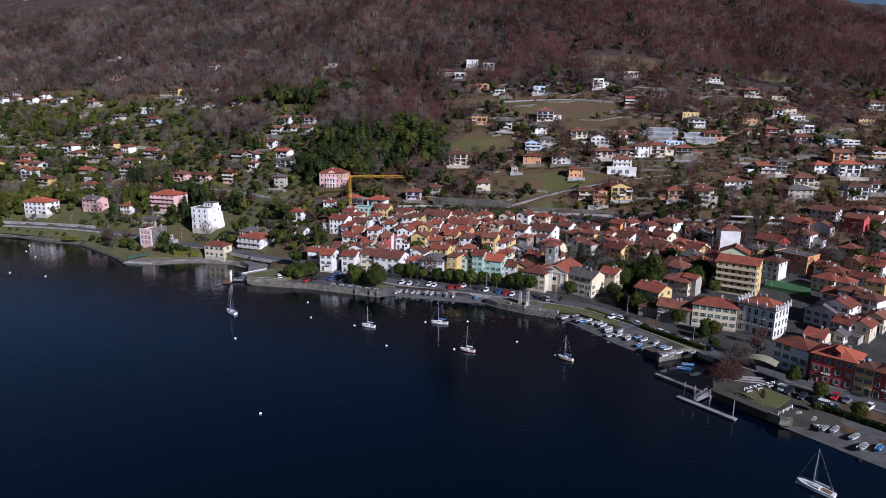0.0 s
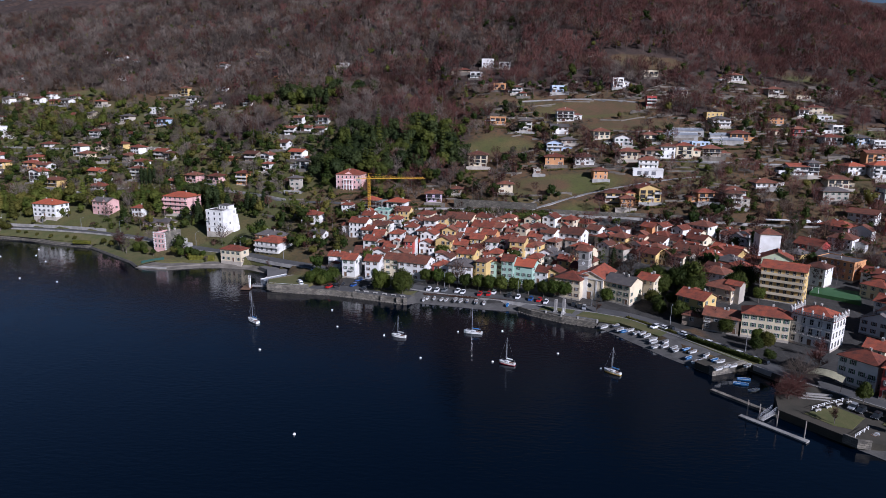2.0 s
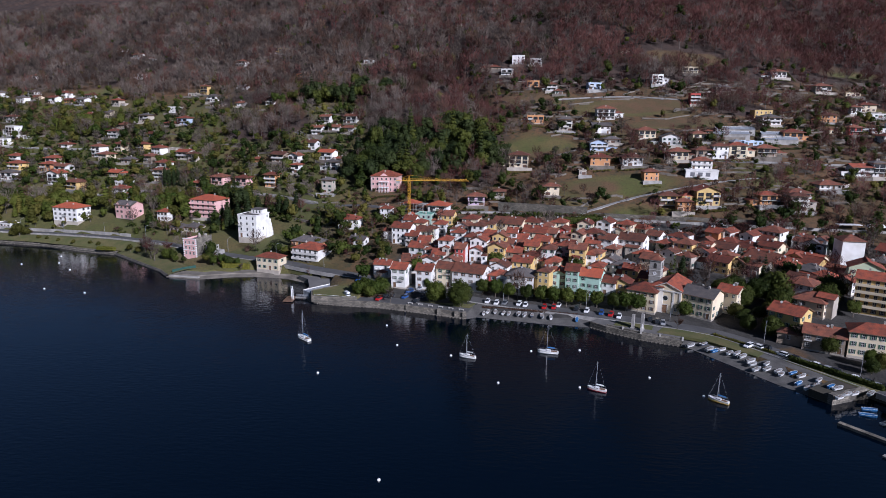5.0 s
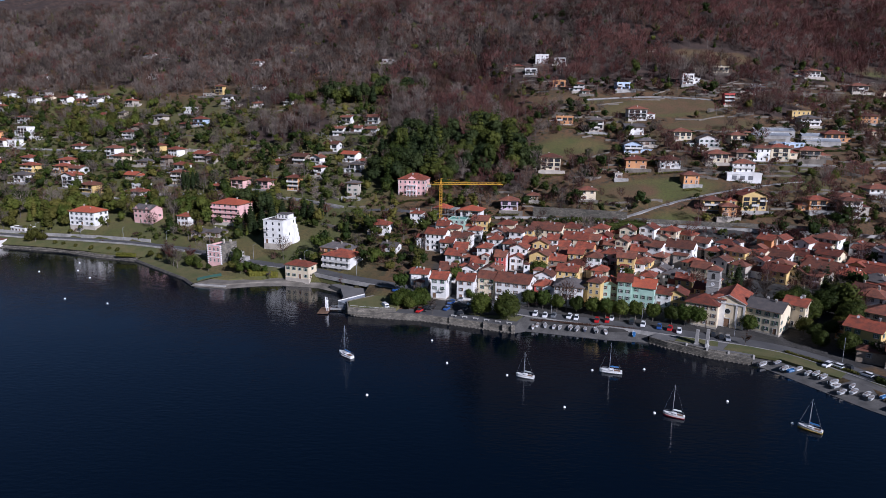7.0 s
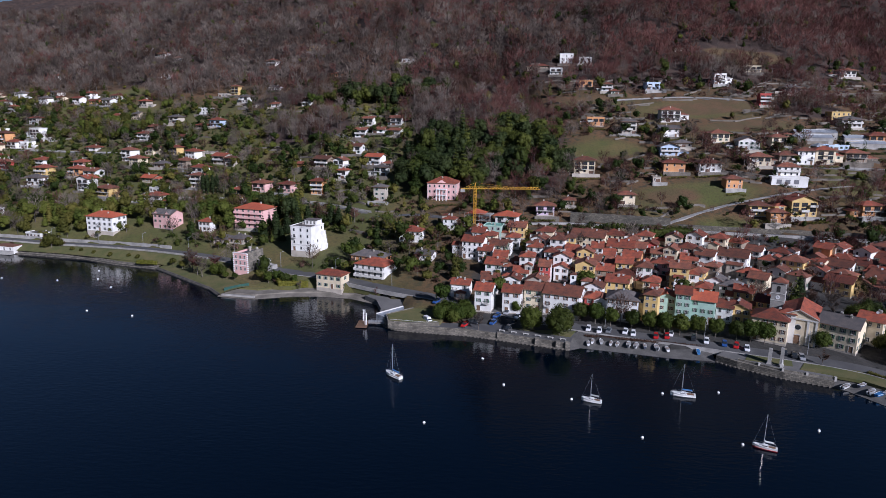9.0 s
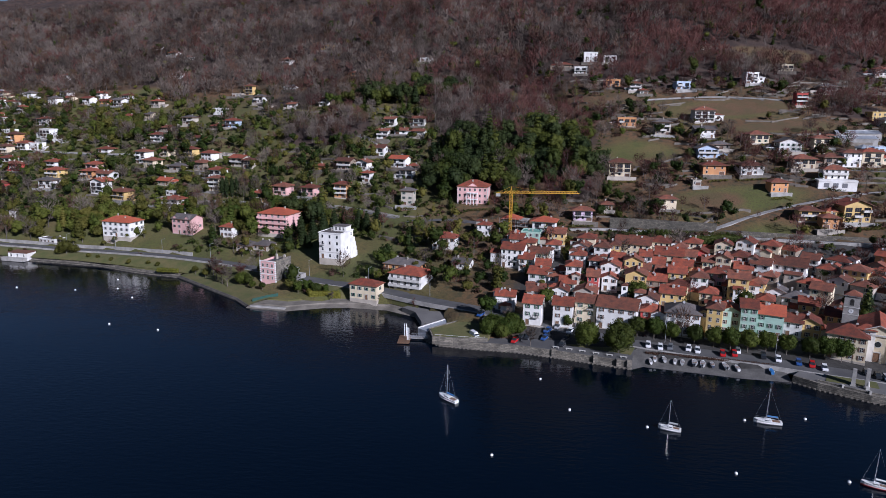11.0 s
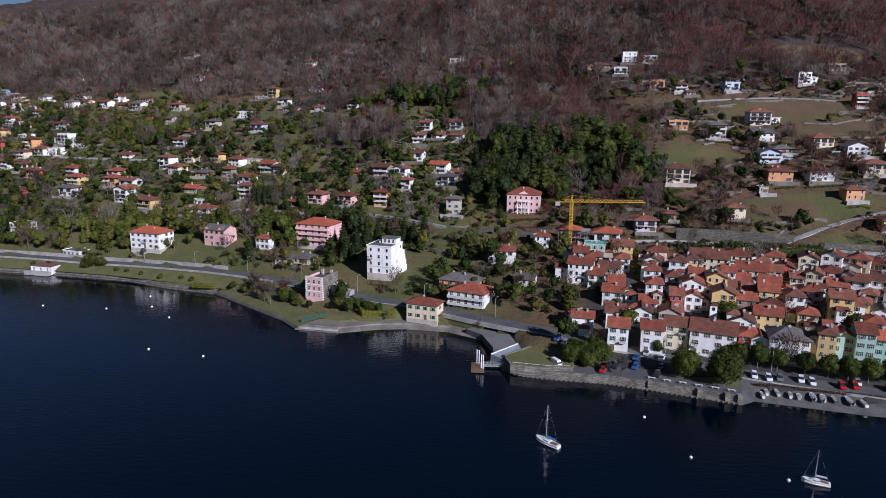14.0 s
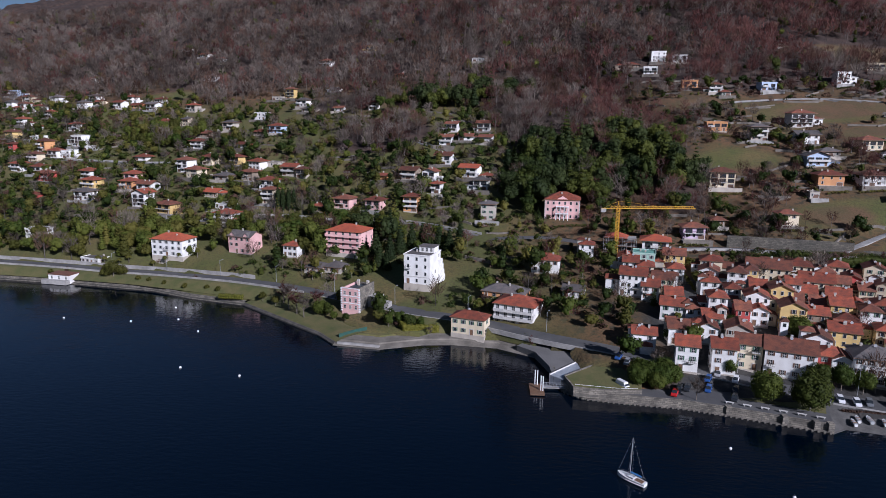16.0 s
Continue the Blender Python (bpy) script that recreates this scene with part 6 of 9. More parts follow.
    child("stone_wall", side.done("stone_wall", stone), ob, label="bare grey stone side wall")
    child("annex", Shape().box(4, 8.5, 0.5, 6, -2, 5.0, 0).box(8.5, 12, 2, 6, -2, 2.6, 0).done("annex", concrete), ob, label="low grey rendered annex")
    child("inner_roof", Shape().box(-3.5, 3.5, -5.5, 5.5, 8.2, 8.4, 0).done("inner_roof", plain("dark_sheet", (0.05, 0.06, 0.065), 0.6)), ob, label="sunken dark sheet roof")
    for k in range(3):
        for f in range(3):
            child("window", WINDOWS[""], ob, pose(-2.5 + k * 2.5, -6.0, 1.9 + f * 2.8))
    for z in (3.3, 6.2, 9.3):
        child("string_course", Shape().box(-4.1, 4.1, -6.15, -6.0, z, z + 0.3, 0).done("string_course", white_paint), ob)
    for x in (-4.0, 4.0):
        for k in range(10):
            child("quoin", Shape().box(x - 0.35, x + 0.35, -6.1, -5.7, k * 0.98, k * 0.98 + 0.6, 0).done("quoin", white_paint), ob)
    for x in (-1.5, 2.8):
        child("chimney", CHIMNEY, ob, pose(x, 3, 9.4) @ Matrix.Scale(1.4, 4))
    # white boathouse on the far shore wall, and the white cabin by the road
    b = thing("boathouse", "low white boathouse with a rusty flat roof on the shore", "boathouse", (-329.4, 400.6, 1.7), -10)
    child("wall", Shape().box(-6, 6, -3, 3, -1.5, 2.6, 0).done("wall", WALLS["W"][1]), b)
    child("roof", Shape().box(-6.3, 6.3, -3.3, 3.3, 2.6, 2.85, 0).done("roof", surface("rust", (0.20, 0.085, 0.05), (0.12, 0.06, 0.045), 0.4)), b)
    child("terrace", Shape().box(-8, 6, -5.5, -3, -1.5, 0.3, 0).done("terrace", concrete), b)
    for k in range(3):
        child("window", WINDOWS[""], b, pose(-4 + 4 * k, -3, 1.3))


def crane():
    """Yellow tower crane over the building site."""
    yellow = plain("crane_yellow", (0.62, 0.34, 0.03), 0.5)
    ob = thing("tower_crane", "yellow lattice tower crane with a long level jib", "crane", (-70.5, 397, ground(-70.5, 397)), 4)
    top, a = 20.5, 0.65
    m = Shape()
    for x in (-a, a):
        for y in (-a, a):
            m.rod((x, y, 0), (x, y, top), 0.11, 0, 4)
    n = 14
    for k in range(n):
        z0, z1 = k * top / n, (k + 1) * top / n
        for p, q in (((-a, -a), (a, -a)), ((a, -a), (a, a)), ((a, a), (-a, a)), ((-a, a), (-a, -a))):
            m.rod((*p, z0), (*q, z1), 0.07, 0, 3).rod((*p, z1), (*q, z1), 0.07, 0, 3)
    child("mast", m.done("mast", yellow), ob)
    j = Shape()
    for x0, x1 in ((-7.5, 34.0),):
        for y in (-0.5, 0.5):
            j.rod((x0, y, top), (x1, y, top), 0.1, 0, 4)
        j.rod((x0 + 4, 0, top + 1.0), (x1 - 1, 0, top + 1.0), 0.1, 0, 4)
        k = x0 + 4
        while k < x1 - 2:
            for y in (-0.5, 0.5):
                j.rod((k, y, top), (k + 0.8, 0, top + 1.0), 0.06, 0, 3).rod((k + 0.8, 0, top + 1.0), (k + 1.6, y, top), 0.06, 0, 3)
            k += 1.6
    child("jib", j.done("jib", yellow), ob)
    h = Shape().rod((-0.4, 0, top), (0, 0, top + 3.2), 0.12, 0, 4).rod((0.4, 0, top), (0, 0, top + 3.2), 0.12, 0, 4)
    h.rod((0, 0, top + 3.2), (18, 0, top + 1.0), 0.04, 0, 3).rod((0, 0, top + 3.2), (-7, 0, top), 0.04, 0, 3)
    child("head", h.done("head", yellow), ob)
    child("counterweight", Shape().box(-7.6, -5.4, -0.7, 0.7, top - 1.6, top, 0).done("counterweight", concrete), ob)
    child("hook", Shape().rod((11, 0, top), (11, 0, top - 2.4), 0.04, 0, 3).box(10.7, 11.3, -0.2, 0.2, top - 3.1, top - 2.4, 0).done("hook", iron), ob)
    child("base", Shape().box(-2, 2, -2, 2, -1, 0.3, 0).done("base", concrete), ob)


def unfinished_house():
    """Concrete frame of a house being rebuilt: slabs, columns, scaffold tubes and half of a tiled roof."""
    x, y = -67.5, 402.0
    ob = thing("unfinished_house", "unfinished house of bare concrete floors under a new tiled roof", "house", (x, y, ground(x, y - 4)), -15)
    TAKEN.append((x, y, 8))
    for z in (0.2, 3.2, 6.2):
        child("floor_slab", Shape().box(-6.5, 6.5, -4.8, 4.8, z - 0.3 if z > 1 else -3, z, 0).done("floor_slab", concrete), ob)
    for z in (0.2, 3.2):
        for px in (-6, -2, 2, 6):
            for py in (-4.4, 4.4):
                child("column", Shape().box(px - 0.2, px + 0.2, py - 0.2, py + 0.2, z, z + 2.7, 0).done("column", concrete), ob)
    child("back_wall", Shape().box(-6, 6, 2.6, 2.9, 0.2, 5.9, 0).box(-0.3, 0.0, -3.5, 2.6, 0.2, 5.9, 0).done("back_wall", surface("hollow_brick", (0.30, 0.12, 0.07), (0.20, 0.09, 0.06), 0.8, 0.9, 0.6, 4.0)), ob, label="bare hollow brick inner walls")
    for k in range(8):
        child("scaffold_tube", Shape().rod((-7 + 2 * k, -5.7, -1.5), (-7 + 2 * k, -5.7, 7.4), 0.07, 0, 4).done("scaffold_tube", PIPES), ob)
    for z in (1.6, 3.6, 5.6, 7.2):
        child("scaffold_tube", Shape().rod((-7, -5.7, z), (7, -5.7, z), 0.06, 0, 4).done("scaffold_tube", PIPES), ob)
        child("scaffold_plank", Shape().box(-7, 7, -5.6, -4.9, z - 0.5, z - 0.44, 0).done("scaffold_plank", wood), ob)
    r, _ = roof_mesh(9.0, 9.0, "h", 0.6)
    child("roof", r.done("roof", ROOFS["x"][1], wood), ob, pose(-1.9, 0, 6.5))


def white_stack():
    """Slender white ventilation tower among the roofs of the old town."""
    ob = thing("white_tower", "slender white plastered tower with a flat cap among roofs", "tower", (-29.0, 325.0, ground(-29, 325)), -15)
    child("shaft", Shape().box(-1.15, 1.15, -1.15, 1.15, -3, 7.2, 0).done("shaft", WALLS["W"][1]), ob)
    child("opening", Shape().box(-0.5, 0.5, -1.2, -1.1, 5.4, 6.6, 0).done("opening", glass), ob)
    child("cap", Shape().box(-1.4, 1.4, -1.4, 1.4, 7.2, 7.45, 0).box(-1.2, 1.2, -1.2, 1.2, 7.45, 8.0, 0, 0.4).done("cap", ROOFS["b"][1]), ob)


PIPES = plain("steel_tube", (0.34, 0.34, 0.34), 0.45, 0.6)
unfinished_house()
white_stack()
white_hotel()
pink_villa()
church()
palazzo()
apartment_blocks()
crane()


# ---- the shore: boats, cars, lamps and harbour works ----
PAINTS = {"white": plain("car_white", (0.72, 0.72, 0.72), 0.25), "grey": plain("car_grey", (0.22, 0.23, 0.24), 0.25, 0.3), "silver": plain("car_silver", (0.45, 0.46, 0.48), 0.25, 0.4),
          "red": plain("car_red", (0.42, 0.02, 0.02), 0.25), "blue": plain("car_blue", (0.03, 0.08, 0.24), 0.25), "dark": plain("car_dark", (0.022, 0.024, 0.028), 0.25)}
rubber = plain("rubber", (0.02, 0.02, 0.02), 0.8)


def loft(rings):
    """A closed body through rings of equal point count."""
    s = Shape()
    n = len(rings[0])
    for r in rings:
        s.v += [tuple(p) for p in r]
    for k in range(len(rings) - 1):
        s.f += [(k * n + i, k * n + (i + 1) % n, (k + 1) * n + (i + 1) % n, (k + 1) * n + i) for i in range(n)]
    s.f += [tuple(reversed(range(n))), tuple((len(rings) - 1) * n + i for i in range(n))]
    s.s = [0] * len(s.f)
    return s


def car_body(van):
    """Lower body with bonnet and boot, along x."""
    L, W = (5.2, 1.95) if van else (4.2, 1.75)
    rings = []
    for x, z in ((-L / 2, 0.62), (-L / 2 + 0.15, 0.95 if not van else 1.05), (-L * 0.2, 0.98 if not van else 1.1), (L * 0.2, 0.96 if not van else 1.1), (L * 0.36, 0.84 if not van else 1.0), (L / 2 - 0.05, 0.62)):
        k = 0.86 if abs(x) > L * 0.45 else 1.0
        w = W / 2 * k
        rings.append([(x, -w, 0.28), (x, w, 0.28), (x, w, z - 0.12), (x, w * 0.9, z), (x, -w * 0.9, z), (x, -w, z - 0.12)])
    return loft(rings)


def car_cabin(van):
    L, W, H = (5.2, 1.9, 2.1) if van else (4.2, 1.6, 1.48)
    pts = ((-L * 0.48, 0.95, 0.9), (-L * 0.44, H - 0.1, 0.8), (L * 0.16 if van else -L * 0.02, H, 0.78), (L * 0.34 if van else L * 0.26, 0.95, 0.88))
    return loft([[(x, -W / 2 * k, 0.9), (x, W / 2 * k, 0.9), (x, W / 2 * k, z), (x, -W / 2 * k, z)] for x, z, k in pts])


CAR_PARTS = {}


def car(x, y, turn, paint, van=False):
    key = (paint, van)
    z = deck(x, y)
    for px, py, pz in lake_way:
        if math.hypot(px - x, py - y) < 4.2:
            z = max(z, pz + 0.1)
            break
    if key not in CAR_PARTS:
        roof = Shape().box(-1.75 if not van else -2.3, 0.15 if not van else 0.9, -0.66, 0.66, (1.46 if not van else 2.08), (1.5 if not van else 2.13), 0)
        CAR_PARTS[key] = (car_body(van).done("body", PAINTS[paint]), car_cabin(van).done("cabin", glass if not van else PAINTS[paint]), roof.done("roof", PAINTS[paint]),
                          Shape().rod((0, -0.1, 0.31), (0, 0.1, 0.31), 0.31, 0, 12).rod((0, -0.11, 0.31), (0, 0.11, 0.31), 0.18, 1, 8).done("wheel", rubber, PAINTS["silver"]),
                          Shape().box(-0.03, 0.03, -0.18, 0.18, 0.66, 0.82, 0).done("headlight", white_paint),
                          Shape().box(-0.02, 0.02, -0.72, 0.72, -0.28, 0.28, 0).done("windscreen", glass))
    body, cabin, roof, wheel, head, screen = CAR_PARTS[key]
    ob = thing("van" if van else "car", "%s %s parked on the asphalt by the promenade" % (paint, "van" if van else "small car"), "van" if van else "car", (x, y, z), turn, "parked cars")
    L = 5.2 if van else 4.2
    child("body", body, ob)
    child("cabin", cabin, ob)
    child("roof", roof, ob)
    for sx in (-0.32, 0.32):
        for sy in (-1, 1):
            child("wheel", wheel, ob, pose(sx * L, sy * (0.82 if not van else 0.9), 0))
    for sy in (-0.55, 0.55) if y < 262 else ():
        child("headlight", head, ob, pose(L / 2 - 0.08, sy, -0.12))
    if van:
        child("windscreen", screen, ob, pose(L * 0.30, 0, 1.5, 0, -35, 0))


def hull(length, beam, height, n=9):
    """An open hull along x, its bow at +x; z 0 is the keel."""
    rings = []
    for k in range(n):
        u = k / (n - 1)
        b = beam / 2 * min(1, 0.78 + 0.5 * u) * math.sqrt(max(0.0, 1 - max(0, (u - 0.42) / 0.58) ** 2.2))
        b = max(b, 0.02)
        sheer = height * (1 + 0.28 * u * u)
        x = (u - 0.5) * length
        rings.append([(x, 0, 0.05 * height + 0.5 * height * max(0, u - 0.75)), (x, b * 0.7, 0.25 * height + 0.3 * height * max(0, u - 0.7)), (x, b, sheer), (x, -b, sheer), (x, -b * 0.7, 0.25 * height + 0.3 * height * max(0, u - 0.7))])
    return rings


HULLS = {"white": plain("hull_white", (0.70, 0.70, 0.68), 0.35), "grey": plain("hull_grey", (0.36, 0.37, 0.37), 0.5), "blue": plain("hull_blue", (0.035, 0.15, 0.36), 0.6), "dark": plain("hull_dark", (0.05, 0.06, 0.09), 0.5), "red": plain("hull_red", (0.36, 0.03, 0.03), 0.4)}
inside = plain("boat_inside", (0.30, 0.31, 0.31), 0.7)
BOATS = {}


def small_boat(x, y, turn, colour, length, afloat=False):
    key = (colour, length)
    if key not in BOATS:
        b = length * 0.38
        rings = hull(length, b, 0.75)
        body = loft(rings).done("hull", HULLS[colour])
        cov = loft([[(p[0] * 0.9, p[1] * 0.8, p[2] + dz) for p in (r[2], r[3])] + [(r[0][0] * 0.9, -r[2][1] * 0.4, r[2][2] + dz + 0.06), (r[0][0] * 0.9, r[2][1] * 0.4, r[2][2] + dz + 0.06)] for r, dz in ((r, 0.02) for r in rings[:-1])]).done("cockpit", HULLS["blue"] if colour == "blue" else inside)
        thwart = Shape().box(-0.15, 0.15, -b * 0.42, b * 0.42, 0.86, 0.92, 0).done("thwart", wood)
        rail = Shape()
        for r, q in zip(rings, rings[1:]):
            for i in (2, 3):
                rail.rod(r[i], q[i], 0.05, 0, 4)
        motor = Shape().box(-length / 2 - 0.35, -length / 2, -0.18, 0.18, 0.6, 1.15, 0).box(-length / 2 - 0.25, -length / 2 - 0.08, -0.08, 0.08, 0.1, 0.6, 0).done("outboard_motor", iron)
        BOATS[key] = (body, cov, thwart, rail.done("gunwale", HULLS["white"] if colour != "white" else inside), motor)
    ob = thing("small_boat", "%s %s %s" % (colour, "covered dinghy" if colour == "blue" else "motor boat", "moored in the small harbour basin" if afloat else "laid up on the cobbled lake ramp"), "boat", (x, y, -0.3 if afloat else deck(x, y) - 0.02), turn, "boats in the basin" if afloat else "boats laid up ashore")
    body, cov, thwart, rail, motor = BOATS[key]
    for n, me in (("hull", body), ("cockpit", cov), ("gunwale", rail)):
        child(n, me, ob)
    if colour != "blue":
        for k in (-0.18, 0.12):
            child("thwart", thwart, ob, pose(k * length, 0, 0))
        if length > 4:
            child("outboard_motor", motor, ob)


def sailing_boat(x, y, turn, length, mast, stripe, cover="blue"):
    ob = thing("sailing_boat", "white moored sailing boat with bare mast and %s hull stripe" % stripe, "boat", (x, y, -0.35), turn, "moored sailing boats")
    b = length * 0.31
    rings = hull(length, b, 1.15)
    child("hull", loft(rings).done("hull", HULLS["white"]), ob)
    st = loft([[(p[0] * 1.004, p[1] * 1.02, p[2] * k) for p, k in ((r[0], 1), (r[1], 1.0), (r[2], 0.52), (r[3], 0.52), (r[4], 1.0))] for r in rings])
    child("bottom", st.done("bottom", HULLS[stripe] if stripe in HULLS else plain("hull_yellow", (0.5, 0.32, 0.03), 0.4)), ob)
    cab = loft([[(x0, -w, 1.15), (x0, w, 1.15), (x0, w * 0.8, h), (x0, -w * 0.8, h)] for x0, w, h in ((-length * 0.12, b * 0.33, 1.55), (length * 0.08, b * 0.33, 1.62), (length * 0.26, b * 0.18, 1.3))])
    child("cabin", cab.done("cabin", white_paint), ob)
    child("cabin_window", Shape().box(-length * 0.1, length * 0.1, -b * 0.335, b * 0.335, 1.28, 1.45, 0).done("cabin_window", glass), ob)
    child("cockpit", Shape().box(-length * 0.42, -length * 0.14, -b * 0.3, b * 0.3, 1.16, 1.22, 0).done("cockpit", wood), ob)
    child("mast", Shape().rod((length * 0.06, 0, 1.1), (length * 0.04, 0, mast), 0.095, 0, 6, 0.06).done("mast", PAINTS["silver"]), ob)
    child("boom", Shape().rod((length * 0.05, 0, 2.2), (-length * 0.36, 0, 2.1), 0.09, 0, 6).rod((length * 0.03, 0, 2.4), (-length * 0.34, 0, 2.3), 0.2, 1, 6).done("boom", PAINTS["silver"], HULLS[cover]), ob)
    rig = Shape().rod((length * 0.48, 0, 1.4), (length * 0.04, 0, mast), 0.016, 0, 4).rod((-length * 0.48, 0, 1.2), (length * 0.04, 0, mast), 0.012, 0, 3)
    for s in (-1, 1):
        rig.rod((length * 0.04, s * b * 0.48, 1.2), (length * 0.04, s * 0.6, mast * 0.62), 0.012, 0, 3).rod((length * 0.04, s * 0.6, mast * 0.62), (length * 0.04, 0, mast), 0.012, 0, 3).rod((length * 0.04, 0, mast * 0.62), (length * 0.04, s * 0.6, mast * 0.62), 0.04, 0, 3)
    child("rigging", rig.done("rigging", PAINTS["silver"]), ob)
    r = Shape()
    for s in (-1, 1):
        for k in range(5):
            u = -0.4 + k * 0.2
            w = b / 2 * (0.95 if u < 0.1 else 0.75 if u < 0.3 else 0.45)
            r.rod((u * length, s * w, 1.2), (u * length, s * w, 1.8), 0.025, 0, 3)
        r.rod((-0.4 * length, s * b * 0.47, 1.8), (0.4 * length, s * b * 0.24, 1.85), 0.02, 0, 3)
    child("guard_rail", r.done("guard_rail", PAINTS["silver"]), ob)


for bx, by, bt, bl, bmast, bs, bc in ((-95.0, 248.8, -42, 7.0, 10.8, "white", "blue"), (-36.6, 235.2, -20, 5.7, 8.6, "white", "grey"), (-9.2, 240.8, -12, 7.0, 10.2, "white", "blue"), (1.6, 211.8, -25, 5.6, 9.6, "red", "white"),
                                      (35, 206.4, -40, 5.8, 9.0, "yellow", "blue"), (79.5, 132.2, -50, 8.2, 10.4, "white", "grey")):
    sailing_boat(bx, by, bt + 180, bl, bmast, bs, bc)

BUOY = None


def buoy(x, y):
    """A round white float with a ring on top."""
    global BUOY
    if BUOY is None:
        rings = [[(0.42 * math.sin(a) * math.cos(2 * math.pi * i / 10), 0.42 * math.sin(a) * math.sin(2 * math.pi * i / 10), -0.42 * math.cos(a)) for i in range(10)] for a in (0.15, 0.6, 1.1, 1.6, 2.1, 2.6, 3.0)]
        BUOY = (loft(rings).done("float", white_paint), Shape().rod((0, 0, 0.38), (0, 0, 0.62), 0.05, 0, 5).rod((-0.1, 0, 0.62), (0.1, 0, 0.62), 0.05, 0, 5).done("ring", iron))
    ob = thing("mooring_buoy", "round white mooring buoy floating on the lake", "buoy", (x, y, 0.1), 0, "mooring buoys")
    child("float", BUOY[0], ob)
    child("ring", BUOY[1], ob)


LAMP = [None]


def street_lamp(x, y, turn, z=None):
    if LAMP[0] is None:
        LAMP[0] = (Shape().rod((0, 0, 0), (0, 0, 7.2), 0.09, 0, 6, 0.06).done("pole", PAINTS["silver"]), Shape().rod((0, 0, 7.1), (0, -1.4, 7.5), 0.05, 0, 5).done("arm", PAINTS["silver"]), Shape().box(-0.14, 0.14, -2.0, -1.3, 7.44, 7.58, 0).done("lamp_head", PAINTS["silver"]))
    ob = thing("street_lamp", "tall grey steel street lamp beside the lake road", "street lamp", (x, y, deck(x, y) if z is None else z), turn, "street lamps")
    for n, me in zip(("pole", "arm", "lamp_head"), LAMP[0]):
        child(n, me, ob)


for k in range(6, len(lake_way) - 4, 10):
    q = side_line(lake_way, -4.6, 0)[k]
    if -330 < q[0] < 130:
        street_lamp(q[0], q[1], 150, q[2])


def pontoon():
    """Floating jetty with four piles and a ramp up to the park."""
    ob = thing("pontoon", "long grey floating jetty with four wooden piles", "jetty", (69.5, 171.6, 0), math.degrees(math.atan2(-13.8, 11.1)))
    child("deck", Shape().box(-9, 9, -0.9, 0.9, 0.1, 0.5, 0).done("deck", concrete), ob)
    for x in (-7.6, -4.3, 0.5, 7.6):
        child("pile", Shape().rod((x, 0.95, -2), (x, 0.95, 5.2), 0.16, 0, 8).done("pile", surface("pile_wood", (0.34, 0.29, 0.25), (0.24, 0.20, 0.17), 1.0)), ob)
    g = Shape().box(-4.6, -3.2, 0.9, 8.5, 0.6, 0.8, 0)
    for x in (-4.6, -3.2):
        for z in (1.2, 1.8):
            g.rod((x, 0.9, z), (x, 8.5, z + 0.9), 0.05, 1, 4)
        for k in range(8):
            g.rod((x, 0.9 + k, 0.6), (x, 0.9 + k, 1.8 + k * 0.11), 0.04, 1, 3).rod((x, 0.9 + k, 0.6), (x, 1.9 + k, 1.9 + k * 0.11), 0.03, 1, 3)
    child("gangway", g.done("gangway", concrete, PAINTS["silver"]), ob, label="grey steel lattice gangway")


def west_jetty():
    ob = thing("landing_stage", "small wooden landing stage with white mooring posts", "jetty", (-112.5, 295.2, 0), 0)
    child("deck", Shape().box(-2.2, 2.0, -4.0, 3.8, 0.3, 0.6, 0).done("deck", wood), ob)
    for px, py in ((-0.4, 3.2), (0.3, 3.0), (1.0, -1.0), (1.6, -1.2)):
        child("post", Shape().rod((px, py, -2), (px, py, 5.0), 0.15, 0, 8).rod((px, py, 5.0), (px, py, 5.2), 0.18, 0, 8).done("post", white_paint), ob)
    g = Shape().box(2.0, 8.2, 0.2, 2.0, 0.7, 0.9, 0)
    for y in (0.2, 2.0):
        for z in (1.3, 1.8):
            g.rod((2.0, y, z), (8.2, y, z + 0.3), 0.05, 1, 4)
        for k in range(7):
            g.rod((2.0 + k, y, 0.8), (2.0 + k, y, 1.9), 0.04, 1, 3)
    child("gangway", g.done("gangway", concrete, PAINTS["silver"]), ob)


def monument():
    """Two pale stone pillars with a low wall, on the curved quay."""
    ob = thing("monument", "pale stone monument of two square pillars on the quay", "monument", (26.0, 261.2, 2.3), -28)
    for x, h in ((-1.7, 5.2), (1.7, 6.0)):
        child("pillar", Shape().box(x - 0.55, x + 0.55, -0.55, 0.55, 0.3, h, 0, 0.9).box(x - 0.8, x + 0.8, -0.8, 0.8, 0, 0.3, 0).done("pillar", concrete), ob)
    child("statue_block", Shape().box(1.4, 2.4, -1.9, -1.0, 0, 1.2, 0, 0.9).rod((1.9, -1.45, 1.2), (1.9, -1.45, 2.6), 0.38, 0, 7, 0.2).done("statue_block", trim), ob)


